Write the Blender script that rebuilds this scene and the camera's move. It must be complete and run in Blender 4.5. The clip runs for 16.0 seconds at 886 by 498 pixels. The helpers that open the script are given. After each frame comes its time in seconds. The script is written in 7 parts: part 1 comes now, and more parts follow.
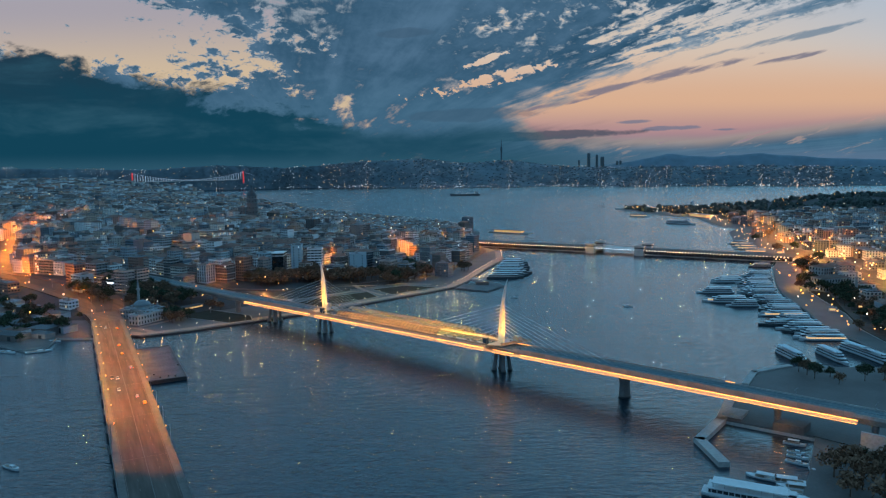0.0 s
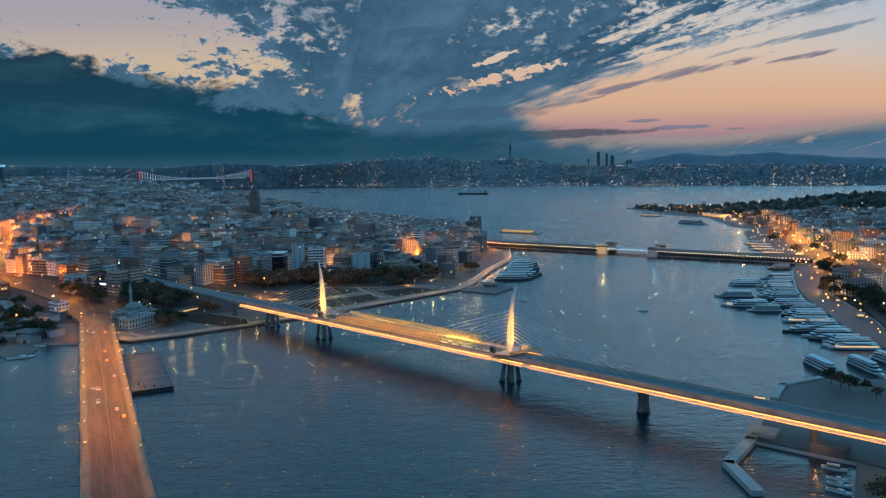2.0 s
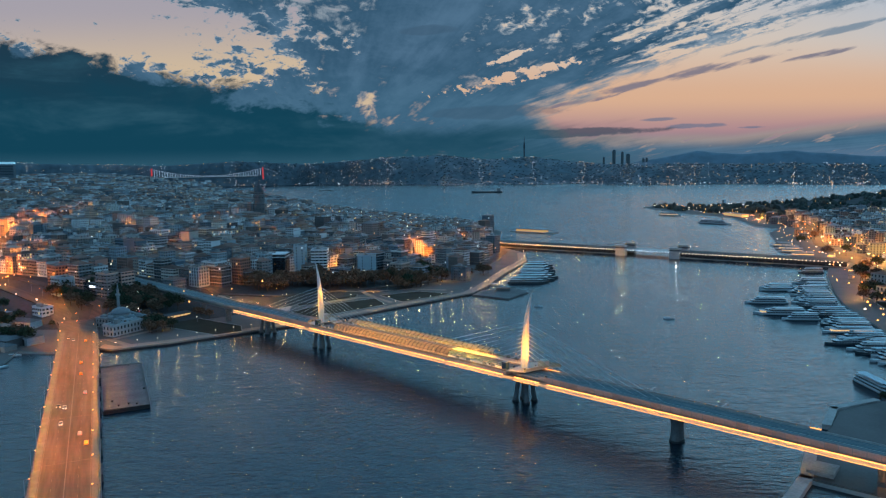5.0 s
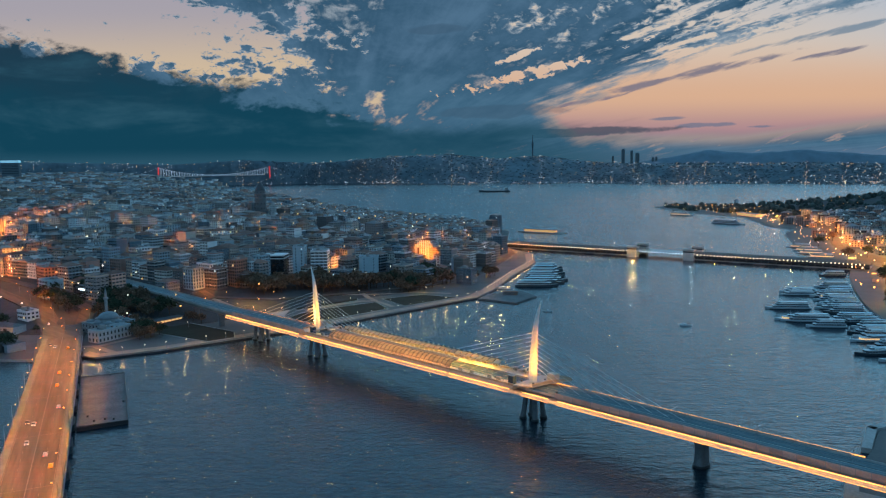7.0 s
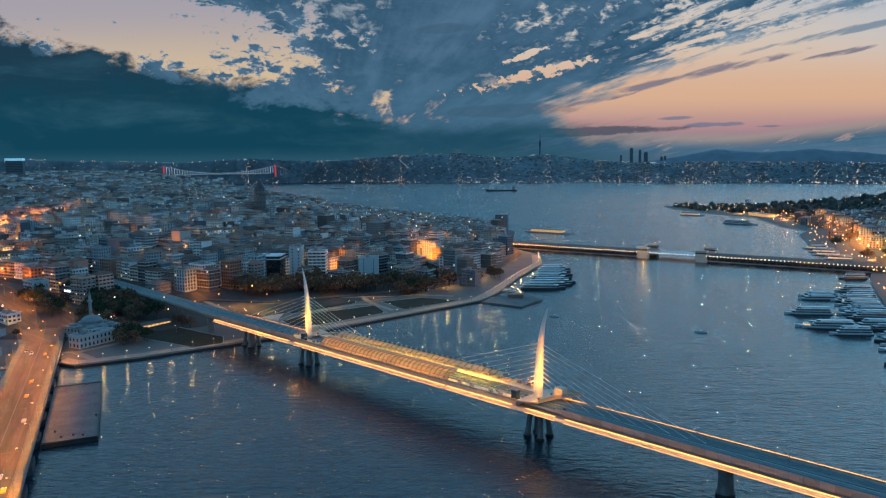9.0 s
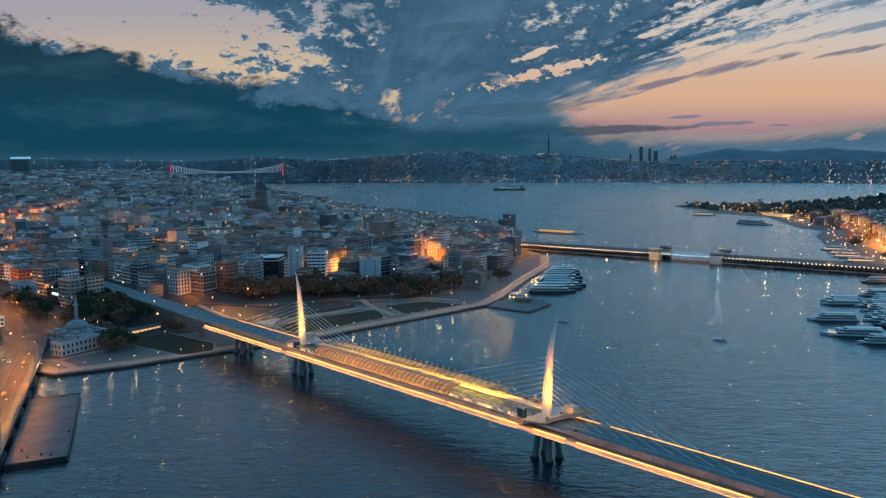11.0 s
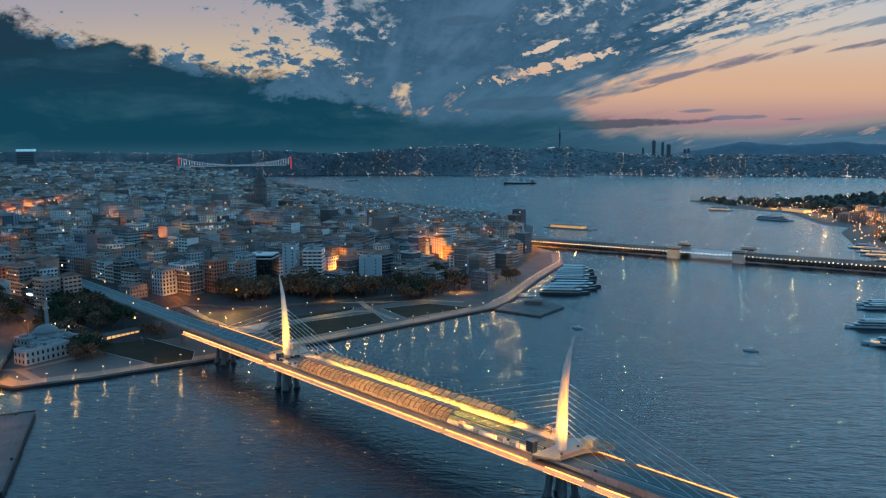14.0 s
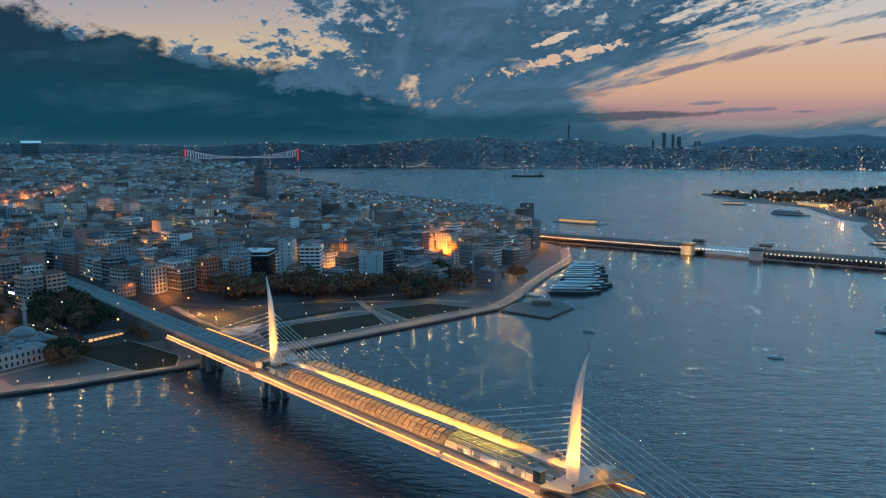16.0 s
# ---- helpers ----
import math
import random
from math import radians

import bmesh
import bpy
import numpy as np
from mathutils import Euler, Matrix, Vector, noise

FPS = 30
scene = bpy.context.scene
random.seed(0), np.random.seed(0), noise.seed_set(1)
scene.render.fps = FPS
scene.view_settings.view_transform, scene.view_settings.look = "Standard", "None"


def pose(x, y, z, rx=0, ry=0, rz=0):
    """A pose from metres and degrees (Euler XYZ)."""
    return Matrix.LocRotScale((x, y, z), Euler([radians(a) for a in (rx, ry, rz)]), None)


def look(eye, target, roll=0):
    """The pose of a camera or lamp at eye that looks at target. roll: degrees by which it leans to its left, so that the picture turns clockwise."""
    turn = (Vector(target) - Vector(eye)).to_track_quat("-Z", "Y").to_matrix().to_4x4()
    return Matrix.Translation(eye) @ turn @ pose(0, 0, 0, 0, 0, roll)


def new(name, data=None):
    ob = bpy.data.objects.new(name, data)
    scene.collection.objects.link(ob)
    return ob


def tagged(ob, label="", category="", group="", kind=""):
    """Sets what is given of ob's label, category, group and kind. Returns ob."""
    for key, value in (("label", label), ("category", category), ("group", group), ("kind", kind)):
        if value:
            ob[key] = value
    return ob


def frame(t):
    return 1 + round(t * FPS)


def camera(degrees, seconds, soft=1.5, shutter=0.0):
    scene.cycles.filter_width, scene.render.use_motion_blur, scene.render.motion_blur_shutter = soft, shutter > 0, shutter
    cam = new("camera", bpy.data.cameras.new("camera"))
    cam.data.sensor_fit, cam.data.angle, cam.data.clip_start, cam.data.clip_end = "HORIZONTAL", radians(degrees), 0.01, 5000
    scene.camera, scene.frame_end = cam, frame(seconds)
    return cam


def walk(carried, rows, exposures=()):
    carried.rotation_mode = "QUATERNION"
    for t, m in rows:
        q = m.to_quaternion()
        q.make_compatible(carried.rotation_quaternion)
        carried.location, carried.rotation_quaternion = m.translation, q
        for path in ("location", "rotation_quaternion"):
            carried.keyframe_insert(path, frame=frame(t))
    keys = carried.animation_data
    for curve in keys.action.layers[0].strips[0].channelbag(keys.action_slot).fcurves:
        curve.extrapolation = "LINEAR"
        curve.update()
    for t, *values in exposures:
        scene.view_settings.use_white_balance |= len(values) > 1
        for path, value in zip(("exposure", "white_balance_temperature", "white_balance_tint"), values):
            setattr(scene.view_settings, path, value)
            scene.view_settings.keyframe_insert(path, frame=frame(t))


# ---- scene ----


def eye(x, y, z, yaw, pitch, lean):
    """A camera pose from its place, heading to the left of +y, pitch up and lean, in degrees."""
    a, p = radians(yaw), radians(pitch)
    ahead = Vector((-math.sin(a) * math.cos(p), math.cos(a) * math.cos(p), math.sin(p)))
    return look((x, y, z), Vector((x, y, z)) + ahead * 100, lean)


cam = camera(61.4, 16.0, 1.25)
walk(cam, [
    (0.0, eye(379.20, -377.96, 133.23, 41.935, -6.407, -0.830)),
    (0.5, eye(374.47, -371.32, 132.77, 42.113, -6.427, -0.816)),
    (1.0, eye(369.50, -364.99, 132.26, 42.276, -6.446, -0.784)),
    (1.5, eye(364.52, -358.76, 131.79, 42.433, -6.463, -0.762)),
    (2.0, eye(359.56, -352.43, 131.38, 42.592, -6.481, -0.750)),
    (2.5, eye(354.56, -345.99, 130.96, 42.753, -6.497, -0.733)),
    (3.0, eye(349.57, -339.58, 130.48, 42.921, -6.510, -0.713)),
    (3.5, eye(344.67, -333.27, 129.98, 43.101, -6.522, -0.696)),
    (4.0, eye(339.75, -327.09, 129.54, 43.287, -6.539, -0.677)),
    (6.5, eye(315.54, -296.72, 128.09, 44.100, -6.639, -0.630)),
    (7.0, eye(310.60, -290.12, 127.58, 44.249, -6.642, -0.615)),
    (7.5, eye(305.84, -283.66, 127.07, 44.393, -6.651, -0.593)),
    (8.0, eye(301.23, -277.31, 126.57, 44.533, -6.668, -0.560)),
    (8.5, eye(296.76, -271.12, 126.02, 44.666, -6.683, -0.529)),
    (9.0, eye(292.29, -265.09, 125.41, 44.791, -6.692, -0.507)),
    (11.5, eye(269.08, -235.56, 124.03, 45.566, -6.787, -0.449)),
    (12.0, eye(263.89, -229.23, 123.71, 45.676, -6.814, -0.412)),
    (12.5, eye(258.80, -223.16, 123.40, 45.791, -6.892, -0.387)),
    (13.0, eye(253.87, -217.21, 123.09, 45.924, -7.001, -0.381)),
    (13.5, eye(248.97, -211.29, 122.73, 46.068, -7.118, -0.378)),
    (14.0, eye(244.04, -205.38, 122.36, 46.217, -7.238, -0.364)),
    (14.5, eye(239.11, -199.46, 122.10, 46.368, -7.371, -0.336)),
    (15.0, eye(234.13, -193.52, 121.97, 46.517, -7.519, -0.303)),
    (15.5, eye(229.06, -187.47, 121.93, 46.670, -7.670, -0.284)),
    (16.0, eye(223.93, -181.07, 122.03, 46.844, -7.823, -0.293)),
], [(0.0, 0.0, 5950, 8), (16.0, 0.0, 5950, 8)])

# ---- world: dusk sky with a dark cloud bank, streaked cloud and an orange clearing ----
world = bpy.data.worlds.new("dusk_sky")
scene.world = world
world.use_nodes = True
WT = world.node_tree
WT.nodes.clear()


class Val:
    """A number in a node tree, with arithmetic."""
    tree = WT

    def __init__(self, socket):
        self.s = socket

    @staticmethod
    def op(kind, *args, clamp=False):
        n = Val.tree.nodes.new("ShaderNodeMath")
        n.operation, n.use_clamp = kind, clamp
        for i, a in enumerate(args):
            if isinstance(a, Val):
                Val.tree.links.new(a.s, n.inputs[i])
            else:
                n.inputs[i].default_value = a
        return Val(n.outputs[0])

    def __add__(self, o): return Val.op("ADD", self, o)
    def __radd__(self, o): return Val.op("ADD", self, o)
    def __sub__(self, o): return Val.op("SUBTRACT", self, o)
    def __rsub__(self, o): return Val.op("SUBTRACT", o, self)
    def __mul__(self, o): return Val.op("MULTIPLY", self, o)
    def __rmul__(self, o): return Val.op("MULTIPLY", self, o)
    def __truediv__(self, o): return Val.op("DIVIDE", self, o)


def step(a, lo, hi):
    """Smooth step of a value from 0 at lo to 1 at hi."""
    n = Val.tree.nodes.new("ShaderNodeMapRange")
    n.interpolation_type = "SMOOTHSTEP"
    Val.tree.links.new(a.s, n.inputs[0])
    n.inputs[1].default_value, n.inputs[2].default_value = lo, hi
    return Val(n.outputs[0])


def fractal(vec, scale, detail=6.0, rough=0.55, warp=0.0):
    n = Val.tree.nodes.new("ShaderNodeTexNoise")
    n.inputs["Scale"].default_value, n.inputs["Detail"].default_value = scale, detail
    n.inputs["Roughness"].default_value, n.inputs["Distortion"].default_value = rough, warp
    Val.tree.links.new(vec, n.inputs["Vector"])
    return Val(n.outputs["Fac"])


def pack(x, y, z):
    n = Val.tree.nodes.new("ShaderNodeCombineXYZ")
    for i, a in enumerate((x, y, z)):
        if isinstance(a, Val):
            Val.tree.links.new(a.s, n.inputs[i])
        else:
            n.inputs[i].default_value = a
    return n.outputs[0]


def blend(f, a, b):
    """Colour a turning into b as f goes from 0 to 1."""
    n = Val.tree.nodes.new("ShaderNodeMix")
    n.data_type = "RGBA"
    Val.tree.links.new(f.s, n.inputs["Factor"])
    for key, c in (("A", a), ("B", b)):
        socket = [i for i in n.inputs if i.name == key and i.type == "RGBA"][0]
        if isinstance(c, tuple):
            socket.default_value = (*c, 1)
        else:
            Val.tree.links.new(c, socket)
    return [o for o in n.outputs if o.type == "RGBA"][0]


def build_sky():
    way = WT.nodes.new("ShaderNodeTexCoord").outputs["Generated"]
    sep = WT.nodes.new("ShaderNodeSeparateXYZ")
    WT.links.new(way, sep.inputs[0])
    x, y, z = (Val(o) for o in sep.outputs)
    a = radians(44.25)
    ahead = y * math.cos(a) - x * math.sin(a)
    right = x * math.cos(a) + y * math.sin(a)
    depth = Val.op("MAXIMUM", ahead, 0.25)
    u, v = right / depth, z / depth
    front = step(ahead, -0.1, 0.5)
    def blob(cu, cv, ru, rv, turn, ragged, soft=0.6):
        """A soft ragged patch of the sky: 1 within, 0 outside."""
        du, dv, c, s = u - cu, v - cv, math.cos(turn), math.sin(turn)
        p, q = (du * c + dv * s) * (1 / ru), (dv * c - du * s) * (1 / rv)
        return step(1 - p * p - q * q + ragged, 0.0, soft)

    # cloud textures: far streaks that run to a vanishing point, and puffs
    zz = Val.op("MAXIMUM", z, 0.0) + 0.05
    cx, cy = x / zz, y / zz
    b = radians(53.0)
    along = cy * math.cos(b) - cx * math.sin(b)
    across = cx * math.cos(b) + cy * math.sin(b)
    streak = fractal(pack(along * 0.16, across * 1.05, 0.3), 1.0, 8.0, 0.60, 0.6)
    thin = fractal(pack(along * 0.28, across * 3.4, 7.3), 1.0, 6.0, 0.62, 0.4)
    puff = fractal(pack(u * 7.0, v * 15.0, 1.7), 1.0, 8.0, 0.64, 0.3)
    fine = fractal(pack(u * 26.0, v * 46.0, 4.2), 1.0, 6.0, 0.62, 0.3)
    sn, tn, pn, fn = streak - 0.5, thin - 0.5, puff - 0.5, fine - 0.5
    # clear sky behind the clouds
    low = blend(step(v, 0.010, 0.040), (0.10, 0.18, 0.27), (0.44, 0.25, 0.25))
    mid = blend(step(v, 0.035, 0.085), low, (0.72, 0.42, 0.255))
    warm = blend(step(v, 0.08, 0.17), mid, (0.69, 0.55, 0.43))
    clear = blend(step(v * 1.2 + u * 0.20, 0.24, 0.40), warm, (0.47, 0.50, 0.54))
    peach = blend(step(v, 0.11, 0.21), (0.66, 0.48, 0.30), (0.40, 0.35, 0.37))
    clear = blend(step(u, -0.10, 0.10), peach, clear)
    edge_glow = blend(step(v, 0.05, 0.16), (0.60, 0.40, 0.28), (0.46, 0.50, 0.52))
    # where the sheet is open
    al, ac = u * 0.955 + v * 0.296, v * 0.955 - u * 0.296
    wn = fractal(pack(al * 5.0, ac * 40.0, 2.1), 1.0, 7.0, 0.60, 0.5) - 0.5
    vn = fractal(pack(al * 17.0, ac * 105.0, 9.1), 1.0, 6.0, 0.62, 0.4) - 0.5

    def band(a, b, half, ragged, soft=0.8):
        """A tapering streak of the sky between two places."""
        du, dv = b[0] - a[0], b[1] - a[1]
        return blob((a[0] + b[0]) / 2, (a[1] + b[1]) / 2, math.hypot(du, dv) / 2, half, math.atan2(dv, du), ragged, soft)

    grain = fractal(pack(u * 62.0, v * 105.0, 6.6), 1.0, 6.0, 0.62, 0.5) - 0.5
    hole = blob(-0.45, 0.190, 0.350, 0.098, -0.16, pn * 2.4 + fn * 1.8 + grain * 1.6, 1.0)
    slot = band((0.010, 0.088), (0.205, 0.133), 0.0095, wn * 4.0 + fn * 7.0 + grain * 8.0, 1.6) + band((0.075, 0.128), (0.140, 0.152), 0.0040, fn * 8.0 + grain * 9.0, 1.8)
    gap = blob(-0.085, 0.073, 0.020, 0.032, 0.0, fn * 9.0, 1.2) + blob(-0.15, 0.062, 0.035, 0.004, 0.0, fn * 4.0)
    far_in = u - 0.138
    line = far_in * 0.41 - far_in * far_in * 0.22 + 0.074 - v
    floor_ = Val.op("MAXIMUM", 0.066 - (u - 0.125) * 0.75, 0.024 + Val.op("MAXIMUM", u - 0.40, 0.0) * 0.10)
    wedge = step(line + wn * 0.070 + vn * 0.050 + fn * 0.03, -0.012, 0.018) * step(v - floor_ + wn * 0.008 + (fn * 0.035 + wn * 0.05) * (1 - step(u, 0.20, 0.32)), -0.014, 0.020)
    above = step(line, -0.115, -0.02) * step(u, 0.12, 0.30)
    light = band((0.235, 0.150), (0.37, 0.208), 0.010, wn * 5.0 + vn * 7.0 + grain * 4.0, 1.8) + band((0.29, 0.155), (0.58, 0.228), 0.017, wn * 6.0 + vn * 8.0 + grain * 4.0, 1.8)
    high = step(v, 0.09, 0.20) * step(u, -0.14, 0.08)
    keep = 1 - above * 0.75
    cover = 0.83 - high * 0.17 - hole * 0.98 - slot * 0.80 - gap * 0.34 - light * 0.55 - above * 0.05
    mixed = step(cover + grain * high * step(u, -0.06, 0.10) * 1.4 + (sn * 1.7 + tn * 1.0 + fn * 1.15) * keep + (wn * 2.4 + vn * 1.5) * above, 0.30, 0.64)
    density = mixed * (1 - wedge)
    tone = step(streak * 0.45 + thin * 0.3 + fine * 0.25, 0.38, 0.62)
    cloud = blend(tone, (0.026, 0.076, 0.128), (0.088, 0.165, 0.245))
    cloud = blend(step(v, 0.06, 0.15), blend(tone, (0.046, 0.115, 0.180), (0.080, 0.165, 0.240)), cloud)
    sky = blend(density, blend(step(density, 0.05, 0.6), clear, edge_glow), cloud)
    # dark streaks that lie across the clearing
    dusk = band((0.175, 0.078), (0.46, 0.139), 0.0062, wn * 2.2 + vn * 3.2) + band((0.462, 0.127), (0.562, 0.146), 0.0042, vn * 3.0) + band((0.145, 0.070), (0.25, 0.088), 0.004, wn * 2 + vn * 3)
    dusk = Val.op("MINIMUM", dusk, 1.0) * 0.86
    sky = blend(dusk, sky, (0.175, 0.165, 0.215))
    steel = band((0.40, 0.140), (0.62, 0.186), 0.0055, wn * 3.5 + vn * 3.0) + band((0.41, 0.170), (0.64, 0.232), 0.0085, wn * 3.5 + vn * 3.0)
    sky = blend(Val.op("MINIMUM", steel, 1.0) * 0.72, sky, (0.105, 0.190, 0.270))
    puffs = band((0.268, 0.053), (0.322, 0.055), 0.0028, fn * 3) + band((0.31, 0.044), (0.405, 0.047), 0.0034, fn * 4) + band((0.395, 0.042), (0.45, 0.043), 0.0020, fn * 3)
    sky = blend(Val.op("MINIMUM", puffs, 1.0) * 0.7, sky, (0.125, 0.165, 0.235))
    # dark bank low on one side, with a ragged top
    edge = 0.181 - (u + 0.575) * 0.250 + pn * 0.11 + fn * 0.07 + grain * 0.02
    bank = step(edge - v, -0.005, 0.014) * step(0.02 - u, -0.10, 0.16)
    low_bank = step(0.050 - v + pn * 0.03 + sn * 0.03, -0.006, 0.016) * step(0.17 - u + sn * 0.4, -0.13, 0.15)
    bank = Val.op("MAXIMUM", bank, low_bank * 0.85)
    lens = blob(0.0, 0.172, 0.045, 0.007, 0.05, fn * 2.5) + blob(0.07, 0.066, 0.10, 0.009, 0.03, sn * 2 + fn * 3)
    bar_ = blob(0.17, 0.037, 0.14, 0.007, 0.03, sn * 2 + fn * 2) * 0.75
    sky = blend(Val.op("MINIMUM", lens * 0.42, 0.45), sky, (0.045, 0.085, 0.130))
    shade = blend(step(v + pn * 0.10, 0.05, 0.16), (0.0085, 0.054, 0.086), (0.016, 0.042, 0.066))
    roll_ = fractal(pack(u * 6.0, v * 26.0, 3.3), 1.0, 7.0, 0.6, 0.6)
    shade = blend(step(puff * 0.4 + roll_ * 0.6, 0.47, 0.70), shade, (0.030, 0.092, 0.130))
    sky = blend(Val.op("MAXIMUM", bank, bar_), sky, shade)
    side = blend(step(u, 0.1, 0.5), (0.030, 0.090, 0.130), (0.11, 0.17, 0.25))
    haze = blend(step(v, -0.004, 0.024), side, sky)
    # overhead and behind the sky is an even blue dusk
    behind = blend(step(z, 0.0, 0.5), (0.20, 0.42, 0.62), (0.19, 0.41, 0.61))
    # unseen bright band ahead, added above the view to brighten the water's reflection
    behind = blend(step(ahead, -0.1, 0.6) * step(z, 0.06, 0.20) * (1 - step(z, 0.22, 0.54)) * (0.30 + step(right, -0.35, 0.55) * 0.70), behind, (0.80, 1.95, 2.70))
    dome = blend(front * (1 - step(v, 0.21, 0.28)), behind, haze)
    back = WT.nodes.new("ShaderNodeBackground")
    WT.links.new(dome, back.inputs[0])
    back.inputs[1].default_value = 1.0
    WT.links.new(back.outputs[0], WT.nodes.new("ShaderNodeOutputWorld").inputs[0])


build_sky()


def lamp(name, kind, m, power, colour, size=1.0, angle=60, blend_=0.6):
    data = bpy.data.lights.new(name, kind)
    data.energy, data.color = power, colour
    if kind == "AREA":
        data.shape, data.size, data.size_y = "RECTANGLE", size[0], size[1]
    elif kind == "SUN":
        data.angle = radians(angle)
    else:
        data.shadow_soft_size = size
    if kind == "SPOT":
        data.spot_size, data.spot_blend = radians(angle), blend_
    ob = new(name, data)
    ob.matrix_world = m
    return ob


SODIUM, WARM, WHITE = (1.0, 0.28, 0.03), (1.0, 0.40, 0.09), (1.0, 0.86, 0.66)

# ---- materials ----
MATS = {}


def mat(name, colour, rough=0.7, metal=0.0, vary=0.25, scale=0.15, fine=2.0, bump=0.15, by_object=0.0, by_island=0.0,
        palette=None, emit=0.0, emit_colour=None, alpha=1.0, stretch=(1, 1, 1)):
    """A surface with two scales of variation in colour, gloss and relief, in metres."""
    m = bpy.data.materials.new(name)
    MATS[name] = m
    m.use_nodes = True
    t = m.node_tree
    p = t.nodes["Principled BSDF"]
    co = t.nodes.new("ShaderNodeTexCoord").outputs["Object"]
    mp = t.nodes.new("ShaderNodeMapping")
    mp.inputs["Scale"].default_value = stretch
    t.links.new(co, mp.inputs["Vector"])

    def noise_node(s, detail):
        n = t.nodes.new("ShaderNodeTexNoise")
        n.inputs["Scale"].default_value, n.inputs["Detail"].default_value = s, detail
        t.links.new(mp.outputs[0], n.inputs["Vector"])
        return n.outputs["Fac"]
    big, small = noise_node(scale, 4), noise_node(fine, 3)
    base = None
    if palette:
        r = t.nodes.new("ShaderNodeValToRGB")
        r.color_ramp.interpolation = "CONSTANT"
        els = r.color_ramp.elements
        while len(els) < len(palette):
            els.new(0.5)
        for i, c in enumerate(palette):
            els[i].position, els[i].color = i / len(palette), (*c, 1)
        if by_island:
            t.links.new(t.nodes.new("ShaderNodeNewGeometry").outputs["Random Per Island"], r.inputs[0])
        else:
            t.links.new(t.nodes.new("ShaderNodeObjectInfo").outputs["Random"], r.inputs[0])
        base = r.outputs[0]
    hsv = t.nodes.new("ShaderNodeHueSaturation")
    if base:
        t.links.new(base, hsv.inputs["Color"])
    else:
        hsv.inputs["Color"].default_value = (*colour, 1)
    mix = t.nodes.new("ShaderNodeMath")
    mix.operation = "MULTIPLY_ADD"
    mix.inputs[1].default_value, mix.inputs[2].default_value = 0.5, 0.0
    t.links.new(small, mix.inputs[0])
    both = t.nodes.new("ShaderNodeMath")
    both.operation = "MULTIPLY_ADD"
    both.inputs[1].default_value = 0.5
    t.links.new(big, both.inputs[0])
    t.links.new(mix.outputs[0], both.inputs[2])
    rng = t.nodes.new("ShaderNodeMapRange")
    rng.inputs[1].default_value, rng.inputs[2].default_value = 0.3, 0.7
    rng.inputs[3].default_value, rng.inputs[4].default_value = 1 - vary, 1 + vary
    t.links.new(both.outputs[0], rng.inputs[0])
    value = rng.outputs[0]
    for amount, node, out in ((by_object, "ShaderNodeObjectInfo", "Random"), (by_island, "ShaderNodeNewGeometry", "Random Per Island")):
        if amount and not palette:
            r2 = t.nodes.new("ShaderNodeMapRange")
            r2.inputs[3].default_value, r2.inputs[4].default_value = 1 - amount, 1 + amount
            t.links.new(t.nodes.new(node).outputs[out], r2.inputs[0])
            mul = t.nodes.new("ShaderNodeMath")
            mul.operation = "MULTIPLY"
            t.links.new(value, mul.inputs[0])
            t.links.new(r2.outputs[0], mul.inputs[1])
            value = mul.outputs[0]
    t.links.new(value, hsv.inputs["Value"])
    t.links.new(hsv.outputs[0], p.inputs["Base Color"])
    rr = t.nodes.new("ShaderNodeMapRange")
    rr.inputs[3].default_value, rr.inputs[4].default_value = max(0.02, rough - 0.12), min(1, rough + 0.12)
    t.links.new(small, rr.inputs[0])
    t.links.new(rr.outputs[0], p.inputs["Roughness"])
    p.inputs["Metallic"].default_value = metal
    p.inputs["Specular IOR Level"].default_value = 0.5 if rough < 0.6 else 0.18
    if bump:
        bn = t.nodes.new("ShaderNodeBump")
        bn.inputs["Strength"].default_value, bn.inputs["Distance"].default_value = bump, 0.1
        t.links.new(small, bn.inputs["Height"])
        t.links.new(bn.outputs[0], p.inputs["Normal"])
    if emit:
        p.inputs["Emission Color"].default_value = (*(emit_colour or colour), 1)
        p.inputs["Emission Strength"].default_value = emit
    if alpha < 1:
        p.inputs["Alpha"].default_value = alpha
    return m


def translucent(name, colour, clear=0.2):
    """Lit panels: light from behind shines through, with a faint gloss."""
    m = mat(name, colour, 0.3, vary=0.2, scale=0.4, by_object=0.25, bump=0)
    t = m.node_tree
    p, out = t.nodes["Principled BSDF"], t.nodes["Material Output"]
    tr = t.nodes.new("ShaderNodeBsdfTranslucent")
    tr.inputs[0].default_value = (*colour, 1)
    cl = t.nodes.new("ShaderNodeBsdfTransparent")
    a, b = t.nodes.new("ShaderNodeMixShader"), t.nodes.new("ShaderNodeMixShader")
    a.inputs[0].default_value, b.inputs[0].default_value = 0.62, clear
    t.links.new(p.outputs[0], a.inputs[1])
    t.links.new(tr.outputs[0], a.inputs[2])
    t.links.new(a.outputs[0], b.inputs[1])
    t.links.new(cl.outputs[0], b.inputs[2])
    t.links.new(b.outputs[0], out.inputs[0])
    return m


